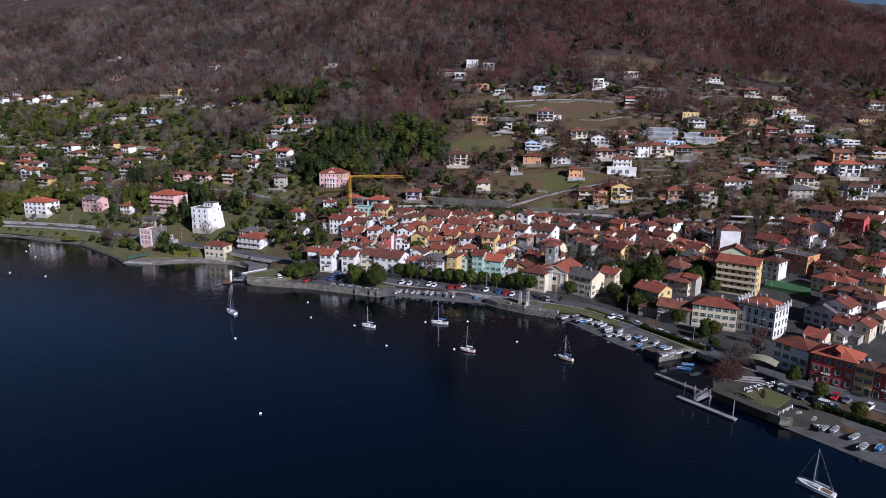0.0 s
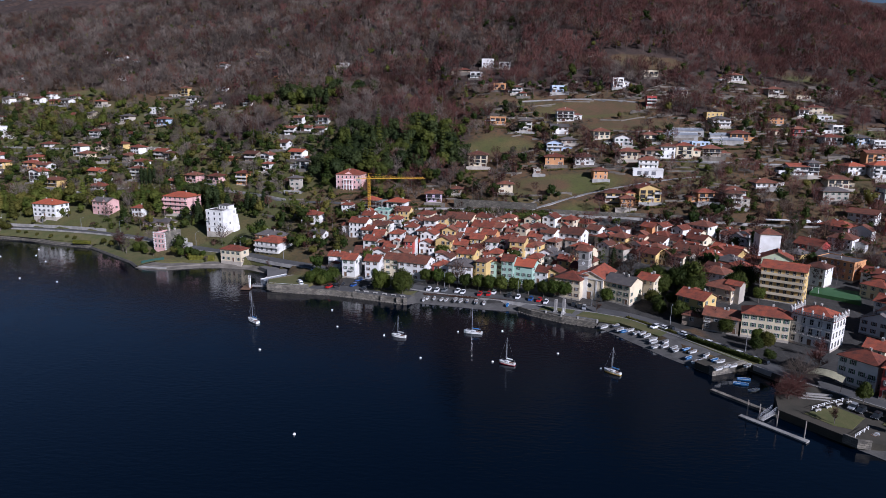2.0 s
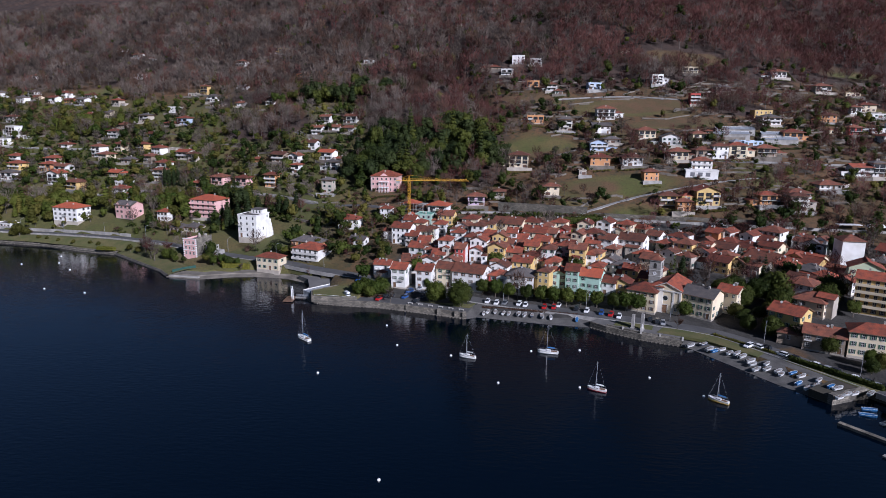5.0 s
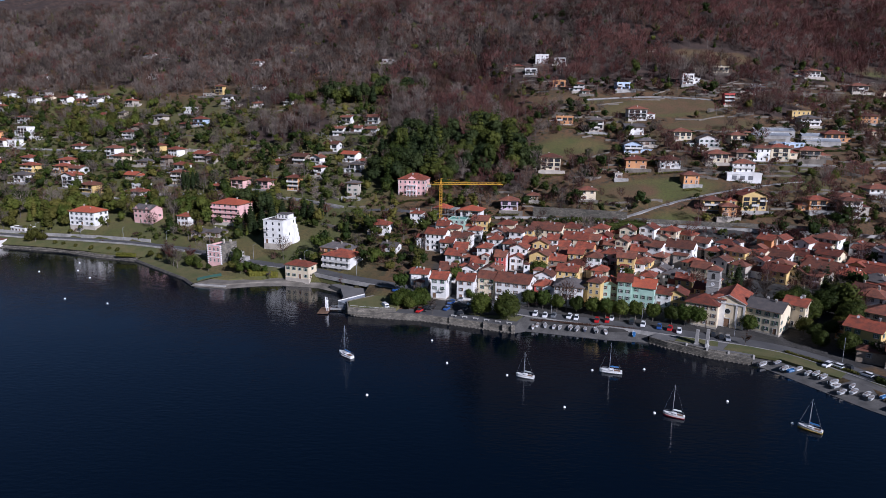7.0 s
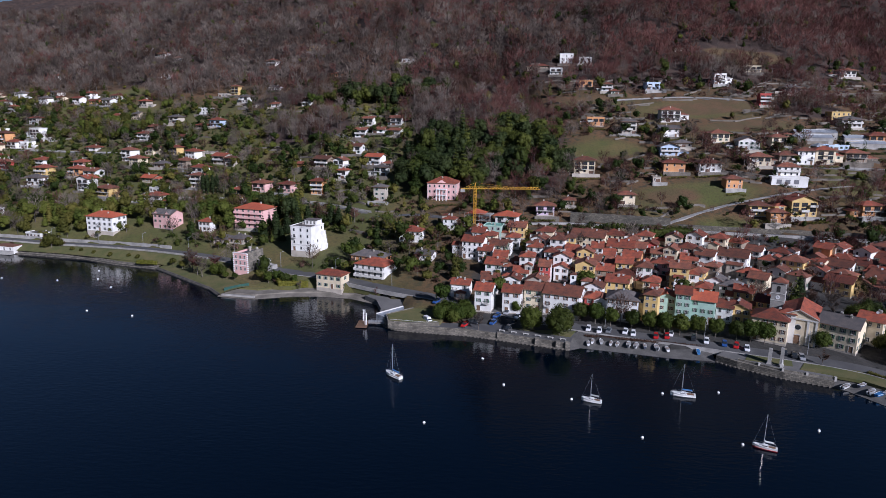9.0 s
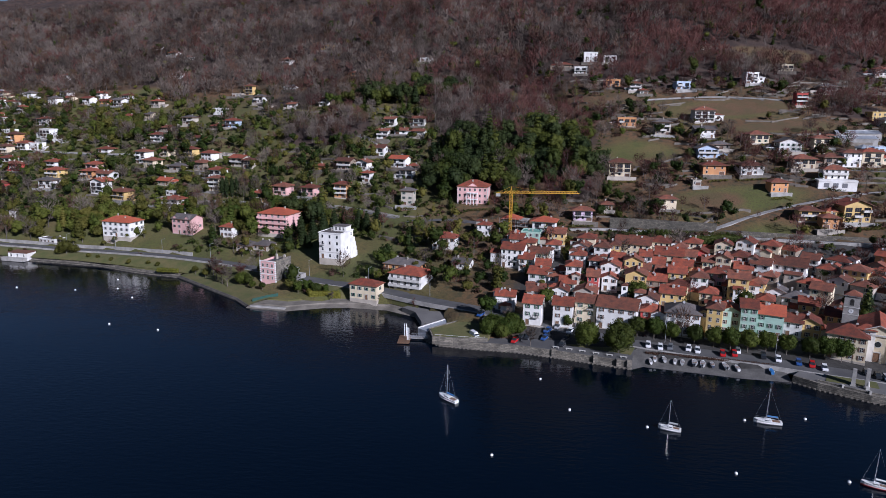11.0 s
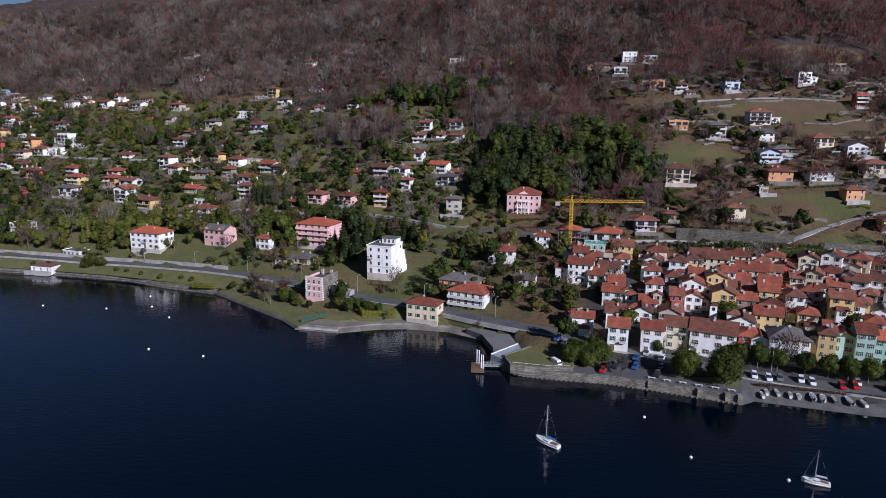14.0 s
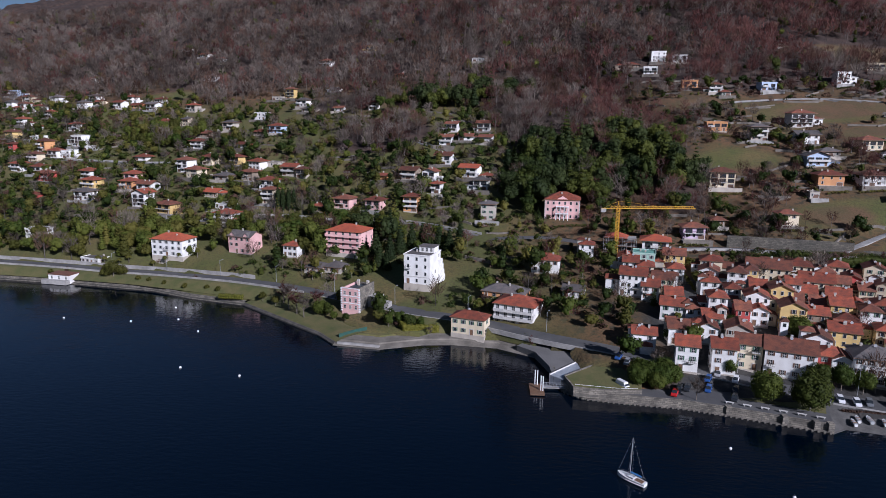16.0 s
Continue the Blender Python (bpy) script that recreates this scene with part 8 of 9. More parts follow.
def trunk_mesh(h, r, n=7):
    s = Shape().rod((0, 0, -0.8), (0.1, 0.05, h * 0.55), r, 0, n, r * 0.55)
    for k in range(5):
        a = k * 1.26
        s.rod((0.05, 0.02, h * 0.32 + 0.05 * k * h * 0.5), (math.cos(a) * h * 0.22, math.sin(a) * h * 0.22, h * 0.62), r * 0.4, 0, 5, r * 0.12)
    return s.done("trunk", bark)


# trees that stand singly: round evergreens, cypresses, conifers, palms and bare planes
SINGLE = {
    "round": [("evergreen tree with a dense round crown", trunk_mesh(7, 0.22), np_mesh("crown", *full_cloud(4200, 0.36, dense_lumps(4.3, 3.9, 14), 1.05, -0.95, 9), leaves[k])) for k in (2, 1, 0)],
    "clipped": [("clipped evergreen street tree with a dense round crown", trunk_mesh(5, 0.16), np_mesh("crown", *full_cloud(2800, 0.34, dense_lumps(4.3, 2.9, 12), 0.92, -0.95, 9), leaves[k])) for k in (0, 2)],
    "garden": [("broad-leaved evergreen tree with an uneven crown", trunk_mesh(7, 0.2), np_mesh("crown", *full_cloud(2200, 0.4, broad_lumps(8, 3.5, 9), 1.0, -0.8, 8), leaves[k])) for k in (0, 1, 2, 0)],
    "cypress": [("slender dark green cypress", trunk_mesh(5, 0.16), np_mesh("crown", *leaf_cloud(900, 0.45, [(0, 0, 1.5 + 1.25 * k, 1.35 * math.sin(0.5 + 2.4 * k / 8)) for k in range(9)]), leaves[3]))],
    "conifer": [("tall dark conifer with drooping layered branches", trunk_mesh(9, 0.25), np_mesh("crown", *full_cloud(1500, 0.48, cone_lumps(15, 3.3), 0.55, -0.35, 8), leaves[3]))],
}


def tree(kind, x, y, scale=1.0, z=None, which=None):
    rnd = random.Random(round(x * 31 + y * 17))
    label, tr, cr = SINGLE[kind][rnd.randrange(len(SINGLE[kind])) if which is None else which]
    ob = thing("tree", label, "tree", (x, y, (deck(x, y) if z is None else z)), rnd.uniform(0, 360), "trees by the shore" if y < 330 else "garden trees", scale * rnd.uniform(0.92, 1.08))
    child("trunk", tr, ob)
    child("crown", cr, ob)
    TAKEN.append((x, y, 2.5 * scale))


def palm(x, y, scale=1.0):
    rnd = random.Random(round(x * 5 + y * 3))
    if "palm" not in SINGLE:
        t = Shape().rod((0, 0, -0.6), (0.1, 0, 4.6), 0.2, 0, 7, 0.16).done("trunk", bark)
        v, f = [], []
        for k in range(26):
            a, up = k * 2.4, rng.uniform(-0.35, 0.9)
            d = np.array((math.cos(a), math.sin(a), 0))
            side = np.array((-math.sin(a), math.cos(a), 0))
            prev = None
            for j in range(4):
                u = j / 3
                p = np.array((0.1, 0, 4.6)) + d * 1.9 * u + np.array((0, 0, up * 1.5 * u - 1.5 * u * u))
                w = 0.42 * math.sin(0.5 + 2.4 * u) * 0.8
                b = len(v)
                v += [p - side * w - (0, 0, 0.12), p + side * w - (0, 0, 0.12)]
                if prev is not None:
                    f += [(prev, prev + 1, b + 1), (prev, b + 1, b)]
                prev = b
        SINGLE["palm"] = (t, np_mesh("fronds", np.array(v), np.array(f), leaves[1]))
    ob = thing("palm_tree", "short fan palm with a shaggy trunk", "palm", (x, y, deck(x, y)), rnd.uniform(0, 360), "garden palms", scale)
    child("trunk", SINGLE["palm"][0], ob)
    child("fronds", SINGLE["palm"][1], ob)


def dome_tree(h, r, n):
    """A wide leafless crown: limbs fan out from a low fork, and fine twigs fill a dome."""
    v, t, ends = [], [], []

    def blade(a, b, w0):
        side = np.cross(b - a, rng.normal(size=3))
        side /= np.linalg.norm(side) + 1e-9
        k = len(v)
        v.extend([a - side * w0, a + side * w0, b])
        t.append((k, k + 1, k + 2))

    fork = np.array((0, 0, h * 0.28))
    for i in range(26):
        a, u = 2.4 * i, 0.15 + 0.85 * (i + 0.5) / 26
        end = np.array((r * math.cos(a) * math.sqrt(1 - u * u * 0.96), r * math.sin(a) * math.sqrt(1 - u * u * 0.96), h * (0.3 + 0.66 * u))) * rng.uniform(0.75, 1.0)
        blade(fork, end, 0.11)
        ends.append(end)
    for i in range(n):
        e = ends[rng.integers(26)]
        s = fork + (e - fork) * rng.uniform(0.35, 1.0)
        out = (e - fork) / np.linalg.norm(e - fork) + rng.normal(size=3) * 0.6
        blade(s, s + out * rng.uniform(0.9, 2.0), rng.uniform(0.02, 0.045))
    return np.array(v), np.array(t)


BARE = []


def bare_tree(x, y, scale=1.0, tint=0):
    if not BARE:
        for k in range(3):
            v, t = twig_tree(9, 820, 0.065)
            BARE.append((np_mesh("twig_crown", v, t, twigs[k]), trunk_mesh(6, 0.2)))
        for k, h, r in ((0, 5.6, 4.6), (2, 8.2, 5.2)):
            BARE.append((np_mesh("twig_crown", *dome_tree(h, r, 1700), twigs[k]), trunk_mesh(h * 0.5, 0.26)))
    rnd = random.Random(round(x * 11 + y * 3))
    ob = thing("bare_tree", "leafless tree with fine brown winter twigs" if tint < 3 else "wide-crowned leafless tree with dense reddish twigs" if tint == 3 else "large leafless tree with a wide dome of grey-brown twigs", "tree", (x, y, deck(x, y)), rnd.uniform(0, 360), "bare trees by the shore", scale)
    child("trunk", BARE[tint][1], ob)
    child("twig_crown", BARE[tint][0], ob)


# the clipped row along the promenade, and the large ones on the quay
for tx, ty in ((-30, 298), (-24.6, 296), (-19.3, 294.5), (-12, 292.3), (-6.2, 290), (-1.3, 288), (3.7, 286.6), (15.8, 285), (22.2, 282.6), (26.5, 281), (30.6, 279.5), (9.5, 286)):
    tree("clipped", tx, ty, 1.1)
tree("round", -49.6, 287.4, 1.22, which=0)
tree("round", -39.6, 283.0, 1.3, which=2)
tree("garden", -54, 303, 0.7)
for tx, ty, ts, tk in ((-23.5, 326.5, 1.05, 0), (-19.5, 323.8, 0.7, 0), (-43, 331, 0.8, 2), (-29, 320.5, 0.5, 1), (5, 345, 0.6, 2), (88, 321, 1.0, 2), (82, 326, 0.9, 2)):
    tree("round", tx, ty, ts, which=tk)
for tx, ty, ts in ((-83, 296, 0.8), (-79.5, 298.5, 0.92), (-76, 295.5, 0.86), (-72.5, 298, 0.84), (-78, 293.5, 0.7), (-81.5, 301, 0.8), (-74, 301.5, 0.84)):
    tree("round", tx, ty, ts, which=0)
tree("round", 48, 276.5, 0.8, which=0)
for tx, ty, ts in ((67.8, 291, 1.2), (72.5, 283.5, 1.3), (82, 290, 1.3), (83, 276, 1.25), (75, 296, 1.2), (88, 282, 1.2), (78, 272, 1.0), (103.6, 281, 1.2), (109.7, 287.7, 1.2), (61, 280, 0.9), (66, 273, 0.9)):
    tree("round" if ts > 1 else "garden", tx, ty, ts, which=(2 if ts > 1.15 else 1))
tree("round", 66, 262, 0.8, which=2)
tree("round", 72, 256, 0.9, which=2)
tree("round", 78, 250, 0.9, which=2)
tree("round", 84, 240, 0.8, which=2)
tree("garden", 90.3, 229, 0.75)
tree("garden", 99.8, 183.2, 0.85, which=0)
tree("garden", 87, 212.4, 0.6, which=0)
tree("round", 87.7, 223.5, 0.62, which=2)
tree("round", 92.9, 227, 0.7, which=1)
tree("garden", 110, 272.5, 0.9)
tree("garden", 66.5, 267, 0.8)
tree("garden", 73, 269, 0.9)
tree("garden", 75.6, 290, 0.9)
tree("garden", 97.5, 166, 0.42)
tree("round", 103.9, 176, 0.6, which=0)
tree("round", 107.6, 163.5, 0.6, which=1)
tree("round", 113, 157, 0.6, which=1)
for bx, by, bs, bt in ((-68.5, 287.5, 0.8, 2), (-75.6, 303.7, 0.85, 2), (-52, 306, 0.7, 2), (41, 262, 0.6, 1), (88.7, 196.3, 1.08, 4), (80.2, 185.5, 1.0, 3), (84, 190.5, 0.95, 3), (85, 171, 0.6, 1),  (97.7, 203, 1.2, 0), (106, 217, 0.9, 0), (77.5, 247, 0.9, 2), (81, 245, 0.9, 0), (-148, 336, 0.5, 2), (-128, 334.5, 0.5, 2),
                        (-112, 327, 0.6, 0), (-203, 356, 1.2, 0), (-208, 362, 1.25, 2), (-199, 352, 1.1, 2), (-212, 368, 1.2, 0), (-196, 360, 1.1, 0), (64, 300, 1.4, 2), (92, 300, 1.2, 2), (58, 306, 1.3, 1), (72, 333, 1.3, 1), (76, 338, 1.2, 2), (93, 316, 1.2, 2), (-262, 394, 0.6, 1), (-300, 404, 0.6, 1), (-311, 404, 0.7, 0), (-330, 405, 0.5, 1)):
    bare_tree(bx, by, bs, bt)
for tx, ty, ts in ((-244.2, 465.3, 1.15), (-241.4, 465, 1.2), (-238.2, 465.6, 1.15), (-235.4, 466, 1.05), (-168, 352, 0.6), (48, 312, 0.9)):
    tree("cypress", tx, ty, ts)
for tx, ty, ts in ((-172, 402, 1.0), (-176, 396, 1.05), (-168, 408, 1.1), (-179, 404, 1.1), (-163, 412, 0.95), (-158, 414, 1.0), (-172, 392, 0.7), (-150, 412, 0.9), (-145, 408, 0.9), (-184, 398, 0.9), (-140, 413, 1.0), (95, 315, 0.8), (60, 318, 0.8)):
    tree("conifer", tx, ty, ts)
for tx, ty in ((-201, 389), (-205, 388), (-195, 388), (-190, 391), (-187, 387), (-292, 414), (-285, 413), (-318, 416), (-322, 417), (-310, 415), (-306, 417), (-100, 366), (-97, 369), (-93, 366), (-60, 337), (-130, 352), (-127, 353), (-108, 382), (-278, 414), (-270, 416)):
    palm(tx, ty, 0.9)
for tx, ty, ts in ((-304, 399.5, 1.15), (-300.5, 401, 0.95), (-308, 400.5, 0.9), (-290, 396, 0.4), (-284, 394.5, 0.35), (-263, 386, 0.4), (-252, 384.5, 0.35), (-222, 371, 0.5), (-215, 366, 0.55), (-275, 391, 0.35), (-246, 382, 0.35), (-338, 404, 0.4)):
    tree("garden", tx, ty, ts, which=1)
tree("garden", -189, 352, 0.75, which=0)
tree("round", -193, 354, 0.72, which=0)
for tx, ty, ts in ((-164, 342, 0.7), (-160, 343, 0.75), (-156, 341, 0.7), (-168, 346, 0.7), (-152, 342, 0.55), (-186, 348, 0.5), (-181, 346, 0.5)):
    tree("garden", tx, ty, ts)


def hedge(points, high, thick, material, label):
    """A clipped hedge of leaf clumps along a line."""
    lumps = []
    for (ax, ay), (bx, by) in zip(points, points[1:]):
        n = max(2, int(math.hypot(bx - ax, by - ay) / 0.7))
        for k in range(n):
            x, y = ax + (bx - ax) * k / n, ay + (by - ay) * k / n
            for z in np.arange(0.3, high, 0.8):
                lumps.append((x, y, deck(x, y) + z, thick * rng.uniform(0.5, 0.62)))
    v, t = full_cloud(len(lumps) * 22, 0.3, lumps, 1.0, -0.35, len(lumps) if len(lumps) < 150 else 60)
    ob = tagged(new("hedge", np_mesh("hedge", v, t, material)), label, "hedge", kind="stuff")
    return ob


hedge([(-160, 343), (-157.5, 338.2), (-145, 339.6)], 2.6, 2.2, golden, "clipped yellow-green hedge along the beach")
hedge([(-122.6, 335.0), (-112.6, 330.2)], 2.8, 2.0, golden, "clipped yellow-green hedge beside the beach")
hedge([(-242, 374), (-231, 373)], 1.2, 1.8, golden, "yellow-green ivy on the lake wall")
hedge([(52, 256), (66, 238)], 0.9, 1.2, leaves[1], "low green hedge between the road and the ramp")
hedge([(68, 233), (84, 211)], 1.2, 1.6, leaves[0], "low dark hedge between the road and the ramp")
hedge([(100, 168), (120, 145)], 1.2, 1.6, leaves[0], "dark clipped hedge along the boat ramp")
hedge([(-30, 284.5), (10, 276)], 0.7, 1.0, twigs[1], "low brown shrubs along the promenade")
hedge([(-22, 392.5), (40, 388)], 2.4, 2.0, leaves[0], "dark evergreen hedge below the upper road")
hedge([(15, 384), (38, 381)], 2.8, 3.0, leaves[0], "dark evergreen shrubs below the upper road")

def garden_hedges():
    """Clipped hedges along the edges of the gardens, a few metres before and beside the houses."""
    rnd, lumps = random.Random(8), []
    for x, y, r in list(TAKEN):
        z = ground(x, y)
        if z < 14 or r < 4 or rnd.random() < 0.3:
            continue
        lines = [((x - r * rnd.uniform(0.6, 1.3), y - r - rnd.uniform(2, 5)), (x + r * rnd.uniform(0.6, 1.3), y - r - rnd.uniform(2, 5)))]
        if rnd.random() < 0.6:
            side = rnd.choice((-1, 1)) * (r + rnd.uniform(1, 4))
            lines.append(((x + side, y - r - 3), (x + side * 1.05, y + r)))
        for (ax, ay), (bx, by) in lines:
            n = int(math.hypot(bx - ax, by - ay) / 0.9)
            for k in range(n):
                px, py = ax + (bx - ax) * k / n, ay + (by - ay) * k / n
                if all(math.hypot(px - qx, py - qy) > qr * 0.75 for qx, qy, qr in TAKEN):
                    lumps.append((px, py, ground(px, py) + 0.6, 0.85))
    for k, tone in enumerate(("dark green", "olive green")):
        mine = lumps[: len(lumps) // 2] if k else lumps[len(lumps) // 2:]
        tagged(new("garden_hedges", np_mesh("garden_hedges", *leaf_cloud(len(mine) * 16, 0.5, mine, 1.1, -0.2), leaves[k])), "%s clipped hedges round the hillside gardens" % tone, "hedge", kind="stuff")


garden_hedges()

# woods and gardens on the slope: jittered plan, denser in the woods
keep = np.zeros((len(gys) * 3, len(gxs) * 3), bool)


low_only = np.zeros(keep.shape, bool)


def clear(x, y, r, mask=keep):
    i0, i1 = int((x - r - GX0) / 2), int((x + r - GX0) / 2) + 1
    j0, j1 = int((y - r - GY0) / 2), int((y + r - GY0) / 2) + 1
    for j in range(max(j0, 0), min(j1, keep.shape[0])):
        for i in range(max(i0, 0), min(i1, keep.shape[1])):
            if math.hypot(GX0 + 2 * i - x, GY0 + 2 * j - y) < r:
                mask[j, i] = True


for x, y, r in TAKEN:
    clear(x, y, r * 0.66 + 0.6)
    if y > 400:
        for k in (0.7, 1.3, 1.9):      # forecourts stay open
            clear(x, y - r * k, r * 0.62)
        for k in (1.6, 2.3, 2.9):
            clear(x, y - r * k, r * 0.75, low_only)
for way, r in [(lake_way, 6.5), (upper_way, 6.0), (hill_way, 4)] + [(w, 2.6) for w in lanes]:
    for x, y, z in way[::2]:
        clear(x, y, r)
        if y > 430 or x > -140 and y > 380:
            clear(x, y - 9, 7, low_only)

wild = {"bare": [], "green": [], "shrub": [], "grove": []}
pick = random.Random(4)
for gy in np.arange(288, 1060, 4.9):
    for gx in np.arange(-800, 720, 4.9):
        x, y = gx + pick.uniform(-2.6, 2.6), gy + pick.uniform(-2.6, 2.6)
        if x > 0.72 * y + 14 or x < -0.76 * (y - 116) - 165:
            continue
        z = ground(x, y)
        if z > 100 + 0.18 * math.hypot(x + 60, y - 50) or z < 2.3:
            continue
        j, i = int((y - GY0) / 2), int((x - GX0) / 2)
        if keep[j, i] or IN[int((y - GY0) / STEP), int((x - GX0) / STEP)] < 16:
            continue
        w = min(max((z - (72 if x < -40 else 90) + 22 * noise.noise((x * 0.02, y * 0.02, 3))) / 20, 0), 1)
        w = max(w, min(1, 4 * within(x, y, WOODS)))
        w *= 1 - min(1, 9 * within(x, y, MEADOWS))
        wx, wy = 16 * noise.noise((x * 0.03, y * 0.03, 12)), 16 * noise.noise((x * 0.03, y * 0.03, 14))
        ever = min(1, 3 * within(x + wx, y + wy, EVERGREENS))
        w = max(w, ever)
        town = -75 < x < 175 and z < 17 and y < 385
        clump = noise.noise((x * 0.035, y * 0.035, 9))
        chance = (0.60 + 0.3 * clump + (0.2 if ever > 0.35 else 0)) * w if w > 0.35 else ((0.55 if x > 85 else 0.12) if town else (0.60 if x < -60 else 0.50) + 0.5 * clump) * (1 - min(1, 9 * within(x, y, MEADOWS)))
        if pick.random() > chance:
            if w < 0.4 and not town and within(x, y, MEADOWS) <= 0 and pick.random() < 0.85:
                wild["shrub"].append((x, y, z, pick.uniform(0.7, 2.1)))
                if x < -60:
                    wild["shrub"].append((x + pick.uniform(-2.5, 2.5), y + pick.uniform(-2.5, 2.5), z, pick.uniform(0.6, 1.5)))
            continue
        green = 0.84 if ever > 0.3 else 0.07 + 0.2 * max(0, clump) if w > 0.8 else (0.74 if x < -60 else 0.4)
        if pick.random() < green + 0.12 * clump:
            wild["grove" if ever > 0.3 else "green"].append((x, y, z, (pick.uniform(0.75, 1.7) * 1.2 if ever > 0.3 and x > -190 else pick.uniform(0.8, 1.5) if ever > 0.3 else pick.uniform(0.5, 1.0) + 0.7 * pick.random() ** 3) * (0.5 if low_only[j, i] and not (y < 440 and x < -190) else 1.0)))
        else:
            # greyer woods to the west, redder ones to the east
            shift = min(max((x + 60) / 400 + 0.5 + 0.5 * noise.noise((x * 0.009, y * 0.009, 5)), 0), 1)
            tone = 2 if pick.random() > 0.30 + 0.62 * shift else (0 if pick.random() < 0.25 + 0.6 * shift else 1)
            wild["bare"].append((x, y, z, pick.uniform(0.75, 1.6) * (1.0 if w > 0.5 else 0.75) * (0.55 if low_only[j, i] else 1.0), tone))


def plant(name, label, spots, shapes, material):
    """Joins many trees of a few shapes into one mesh."""
    vs, ts, hues, base = [], [], [], 0
    for k, (v, t) in enumerate(shapes):
        mine = np.array(spots[k::len(shapes)])
        if not len(mine):
            continue
        a = rng.uniform(0, 2 * math.pi, len(mine))
        s = mine[:, 3]
        c, q = np.cos(a) * s, np.sin(a) * s
        x = v[None, :, 0] * c[:, None] - v[None, :, 1] * q[:, None] + mine[:, 0:1]
        y = v[None, :, 0] * q[:, None] + v[None, :, 1] * c[:, None] + mine[:, 1:2]
        z = v[None, :, 2] * (s * rng.uniform(0.9, 1.15, len(mine)))[:, None] + mine[:, 2:3]
        vs.append(np.stack([x, y, z], -1).reshape(-1, 3))
        ts.append((t[None] + (np.arange(len(mine)) * len(v))[:, None, None] + base).reshape(-1, 3))
        hues.append(np.repeat(rng.uniform(-0.38, 0.42, len(mine)) + np.array([0.7 * noise.noise((p[0] * 0.011, p[1] * 0.011, 21)) for p in mine]), len(v)))
        base += len(v) * len(mine)
    me = np_mesh(name, np.concatenate(vs), np.concatenate(ts), material)
    me.attributes.new("tint", "FLOAT", "POINT").data.foreach_set("value", np.concatenate(hues))      # each tree has a shade of its own
    tagged(new(name, me), label, "trees", kind="stuff")


def broom_tree(h, n, width, spread=0.25):
    """A leafless tree of the closed woods: straight stem and an oval crown of rising twigs."""
    a = rng.uniform(0, 2 * math.pi, n)
    u = rng.uniform(-0.9, 0.85, n)
    q = np.sqrt(1 - u * u) * rng.uniform(0.25, 1.0, n)
    out = np.stack([np.cos(a), np.sin(a), np.zeros(n)], 1)
    start = out * (q * spread * h)[:, None] + np.stack([np.zeros(n), np.zeros(n), h * (0.60 + 0.30 * u)], 1)
    way = out * 0.6 + np.array((0, 0, 0.95)) + rng.normal(size=(n, 3)) * 0.32
    way /= np.linalg.norm(way, axis=1)[:, None]
    end = start + way * (h * rng.uniform(0.12, 0.26, n))[:, None]
    side = np.cross(way, rng.normal(size=(n, 3)))
    side *= (width * rng.uniform(0.5, 1.1, n) / np.linalg.norm(side, axis=1))[:, None]
    v = np.stack([start - side, start + side, end], 1).reshape(-1, 3)
    return v, np.arange(n * 3).reshape(-1, 3)


def stem(h, r):
    """A bare stem with three forks."""
    v, t = [], []
    for a, b, w in (((0, 0, -1), (0.15, 0.1, h * 0.86), r), ((0, 0, h * 0.34), (h * 0.16, 0.3, h * 0.7), r * 0.6), ((0, 0, h * 0.42), (-h * 0.13, h * 0.08, h * 0.76), r * 0.6), ((0, 0, h * 0.5), (0.2, -h * 0.14, h * 0.82), r * 0.5)):
        for k in range(3):
            p, q = 2 * math.pi * k / 3, 2 * math.pi * (k + 1) / 3
            t.append((len(v), len(v) + 1, len(v) + 2))
            v += [(a[0] + w * math.cos(p), a[1] + w * math.sin(p), a[2]), (a[0] + w * math.cos(q), a[1] + w * math.sin(q), a[2]), b]
    return np.array(v, float), np.array(t)


bare_shapes = [broom_tree(10, 170, 0.12, 0.28 + 0.02 * k) for k in range(6)]
high_shapes = [broom_tree(11.5, 68, 0.235, 0.24 + 0.02 * k) for k in range(5)]
stem_shapes = [stem(10, 0.17), stem(11, 0.2)]
green_shapes = [full_cloud(140, 0.62, broad_lumps(8.5, 3.0, 6), cores=3) for _ in range(2)] + [full_cloud(125, 0.62, dense_lumps(z, r, 8), q, -0.7) for z, r, q in ((3.6, 2.7, 1.1), (3.0, 2.4, 1.0), (4.4, 2.6, 1.35))] + [full_cloud(140, 0.58, cone_lumps(12, 2.2), 0.6, cores=3)]
grove_shapes = [full_cloud(460, 0.46, dense_lumps(z, r, 12), q, -0.6, 8) for z, r, q in ((4.6, 3.0, 1.2), (4.0, 3.2, 1.0), (5.6, 2.8, 1.5))] + [full_cloud(460, 0.46, broad_lumps(9.5, 3.2, 8), 1.0, -0.5, 7), full_cloud(400, 0.46, cone_lumps(13, 2.5), 0.6, -0.35, 6)]
shrub_shapes = [leaf_cloud(54, 0.46, [(0, 0, 0.7, 1.0), (0.8, 0.3, 0.6, 0.8), (-0.7, 0.4, 0.5, 0.8)], 0.9, -0.4) for _ in range(3)]
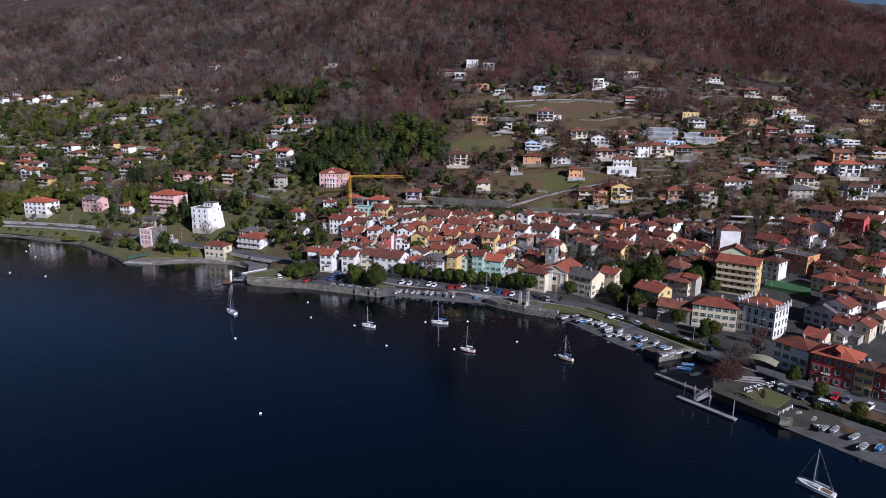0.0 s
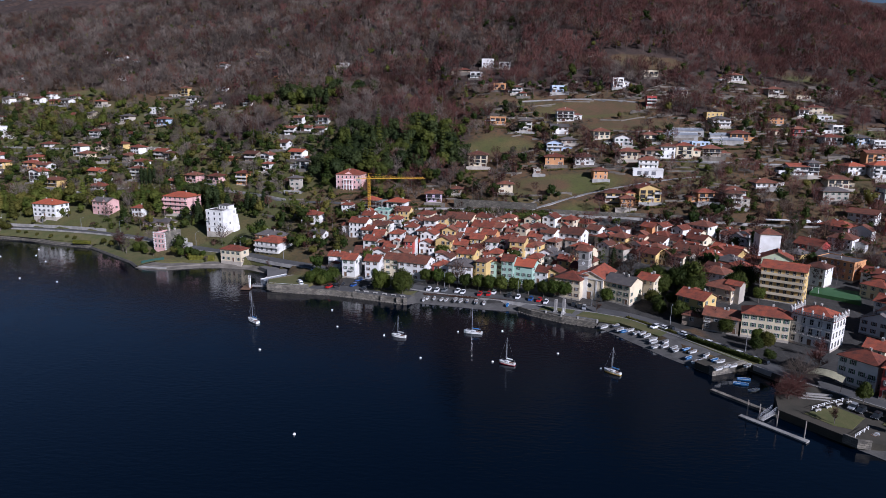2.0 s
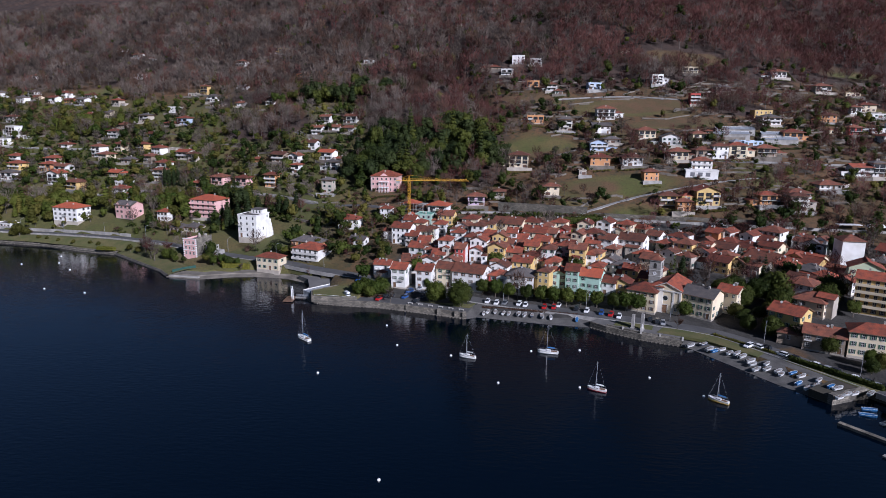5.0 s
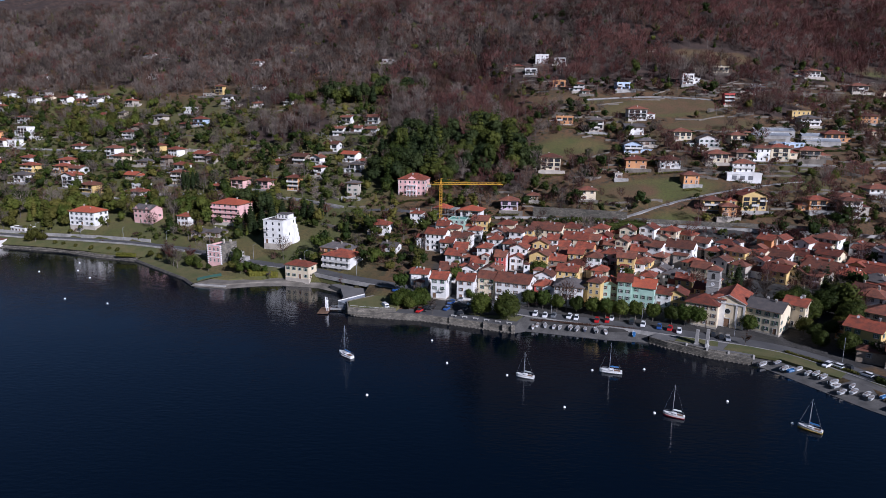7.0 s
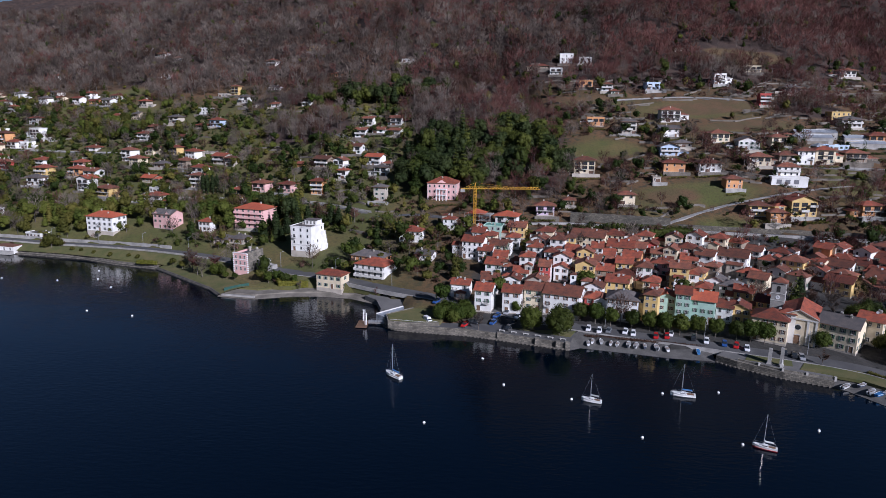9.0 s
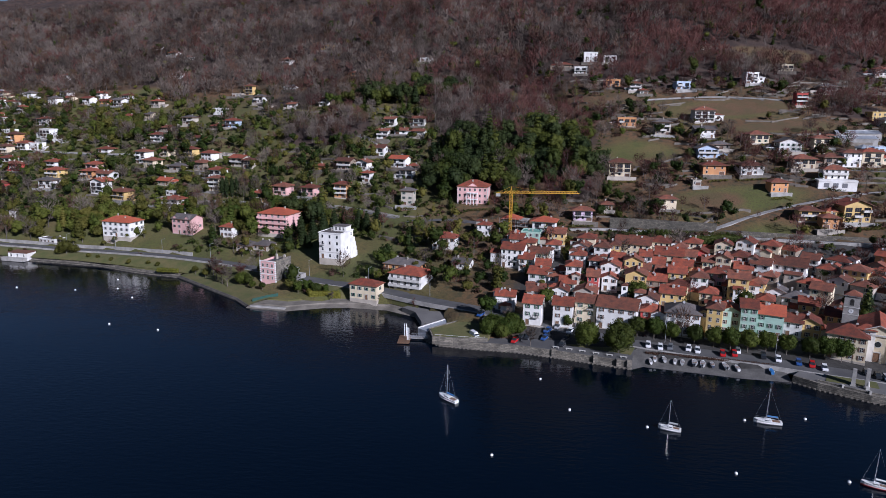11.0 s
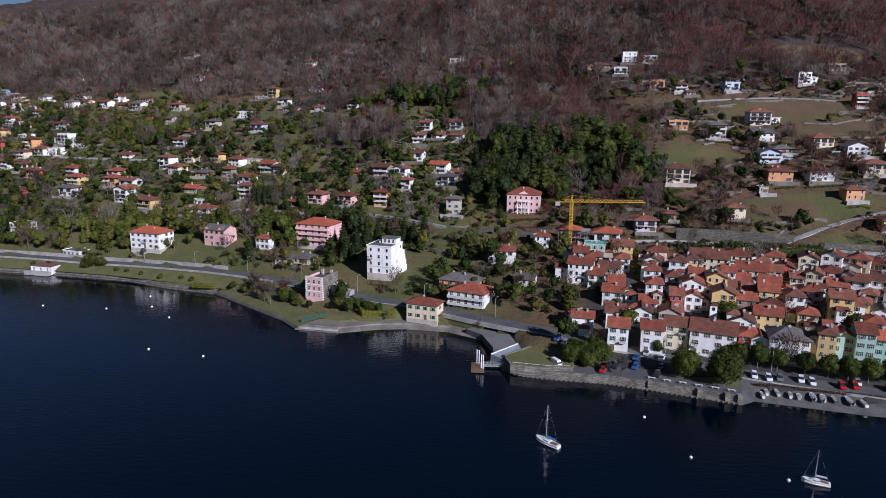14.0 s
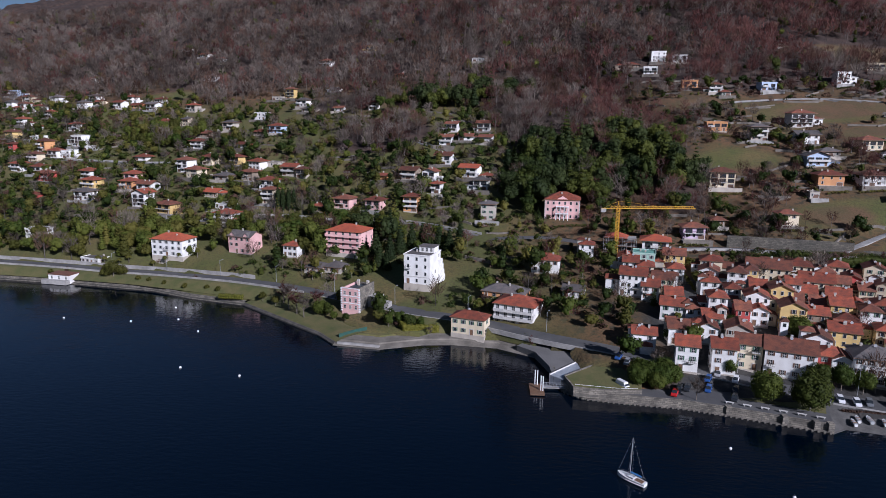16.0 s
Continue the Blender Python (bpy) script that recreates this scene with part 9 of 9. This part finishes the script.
for k, tone in enumerate(("purple-brown", "brown", "grey-brown")):
    mine = [p for p in wild["bare"] if p[4] == k]
    plant("bare_woodland", "%s leafless winter woodland covering the hillside" % tone, [p for p in mine if p[1] < 640], bare_shapes[k::3] + bare_shapes[:1], twigs[k])
    plant("high_woodland", "%s leafless winter woodland on the upper slope" % tone, [p for p in mine if p[1] >= 640], high_shapes, twigs[k])
plant("tree_stems", "pale grey stems of the leafless trees on the hillside", [p for j, p in enumerate(wild["bare"]) if j % 2 == 0 or p[1] < 640], stem_shapes, pale_bark)
for k, (tone, share, east) in enumerate((("dark green", (0, 1, 4, 6, 8), (0, 1, 2, 3, 4, 5, 6, 8)), ("olive green", (2, 5, 9), (9,)), ("fresh green", (3, 7), (7,)))):
    plant("evergreen_woodland", "%s evergreen trees scattered over the hillside gardens" % tone, [p for j, p in enumerate(wild["green"]) if j % 10 in (east if p[0] > -20 else share)], green_shapes, leaves[k])
for k, tone in enumerate(("dark green", "deep olive green")):
    plant("evergreen_grove", "%s dense grove of tall evergreen trees" % tone, [p for j, p in enumerate(p for p in wild["grove"] if p[0] > -190) if (j % 5 < 2) == (k == 0)], grove_shapes, (leaves[0], leaves[3])[k])
for k, tone in enumerate(("fresh green", "olive green")):
    plant("evergreen_grove", "%s dense stand of broad-leaved evergreens near the lake" % tone, [p for p in wild["grove"] if p[0] <= -190][k::2], grove_shapes, (leaves[2], leaves[1])[k])
for k, tone in enumerate(("dark green", "brown")):
    plant("garden_shrubs", "%s garden shrubs between the houses" % tone, [p for j, p in enumerate(wild["shrub"]) if (j % 3 == 0) == (p[0] < 0) and k or (j % 3 == 0) != (p[0] < 0) and not k], shrub_shapes, (leaves[0], twigs[1])[k])


def terrace_walls(count):
    """Low dry-stone walls that follow the contours of the gardens and meadows."""
    s, rnd, made = Shape(), random.Random(21), 0
    while made < count:
        x, y = rnd.uniform(-430, 330) if made % 3 == 0 else rnd.uniform(10, 330), rnd.uniform(395, 640)
        z = ground(x, y)
        if x > 0.66 * y or x < -0.66 * (y - 100) - 130 or z > 105 or z < 14 or within(x, y, WOODS) > 0.15 or within(x, y, MEADOWS) > 0.25 or within(x, y, EVERGREENS) > 0.2:
            continue
        gx, gy = (ground(x + 6, y) - ground(x - 6, y)), (ground(x, y + 6) - ground(x, y - 6))
        q = math.hypot(gx, gy)
        if q < 1.2:
            continue
        turn = rnd.gauss(0, 0.25)
        gx, gy = gx * math.cos(turn) - gy * math.sin(turn), gx * math.sin(turn) + gy * math.cos(turn)
        dx, dy, ln, hi = gy / q, -gx / q, rnd.uniform(3, 11), rnd.uniform(0.6, 1.4)
        line = [(x + dx * ln * f, y + dy * ln * f) for f in (-1, -0.5, 0, 0.5, 1)]
        if any(keep[int((b - GY0) / 2), int((a - GX0) / 2)] for a, b in line):
            continue
        k = len(s.v)
        for a, b in line:
            h = ground(a, b)
            s.v += [(a + gx / q * o, b + gy / q * o, h + u) for o, u in ((-0.25, -0.8), (-0.2, hi), (0.5, hi), (0.5, -0.8))]
        for i in range(4):
            s.f += [(k + i * 4 + j, k + i * 4 + (j + 1) % 4, k + i * 4 + 4 + (j + 1) % 4, k + i * 4 + 4 + j) for j in range(4)]
        s.f += [(k + 3, k + 2, k + 1, k), (k + 16, k + 17, k + 18, k + 19)]
        s.s += [0] * 18
        made += 1
    tagged(new("terrace_walls", s.done("terrace_walls", terrace_stone)), "low grey dry-stone walls terracing the hillside gardens", "wall", kind="stuff")


terrace_walls(330)
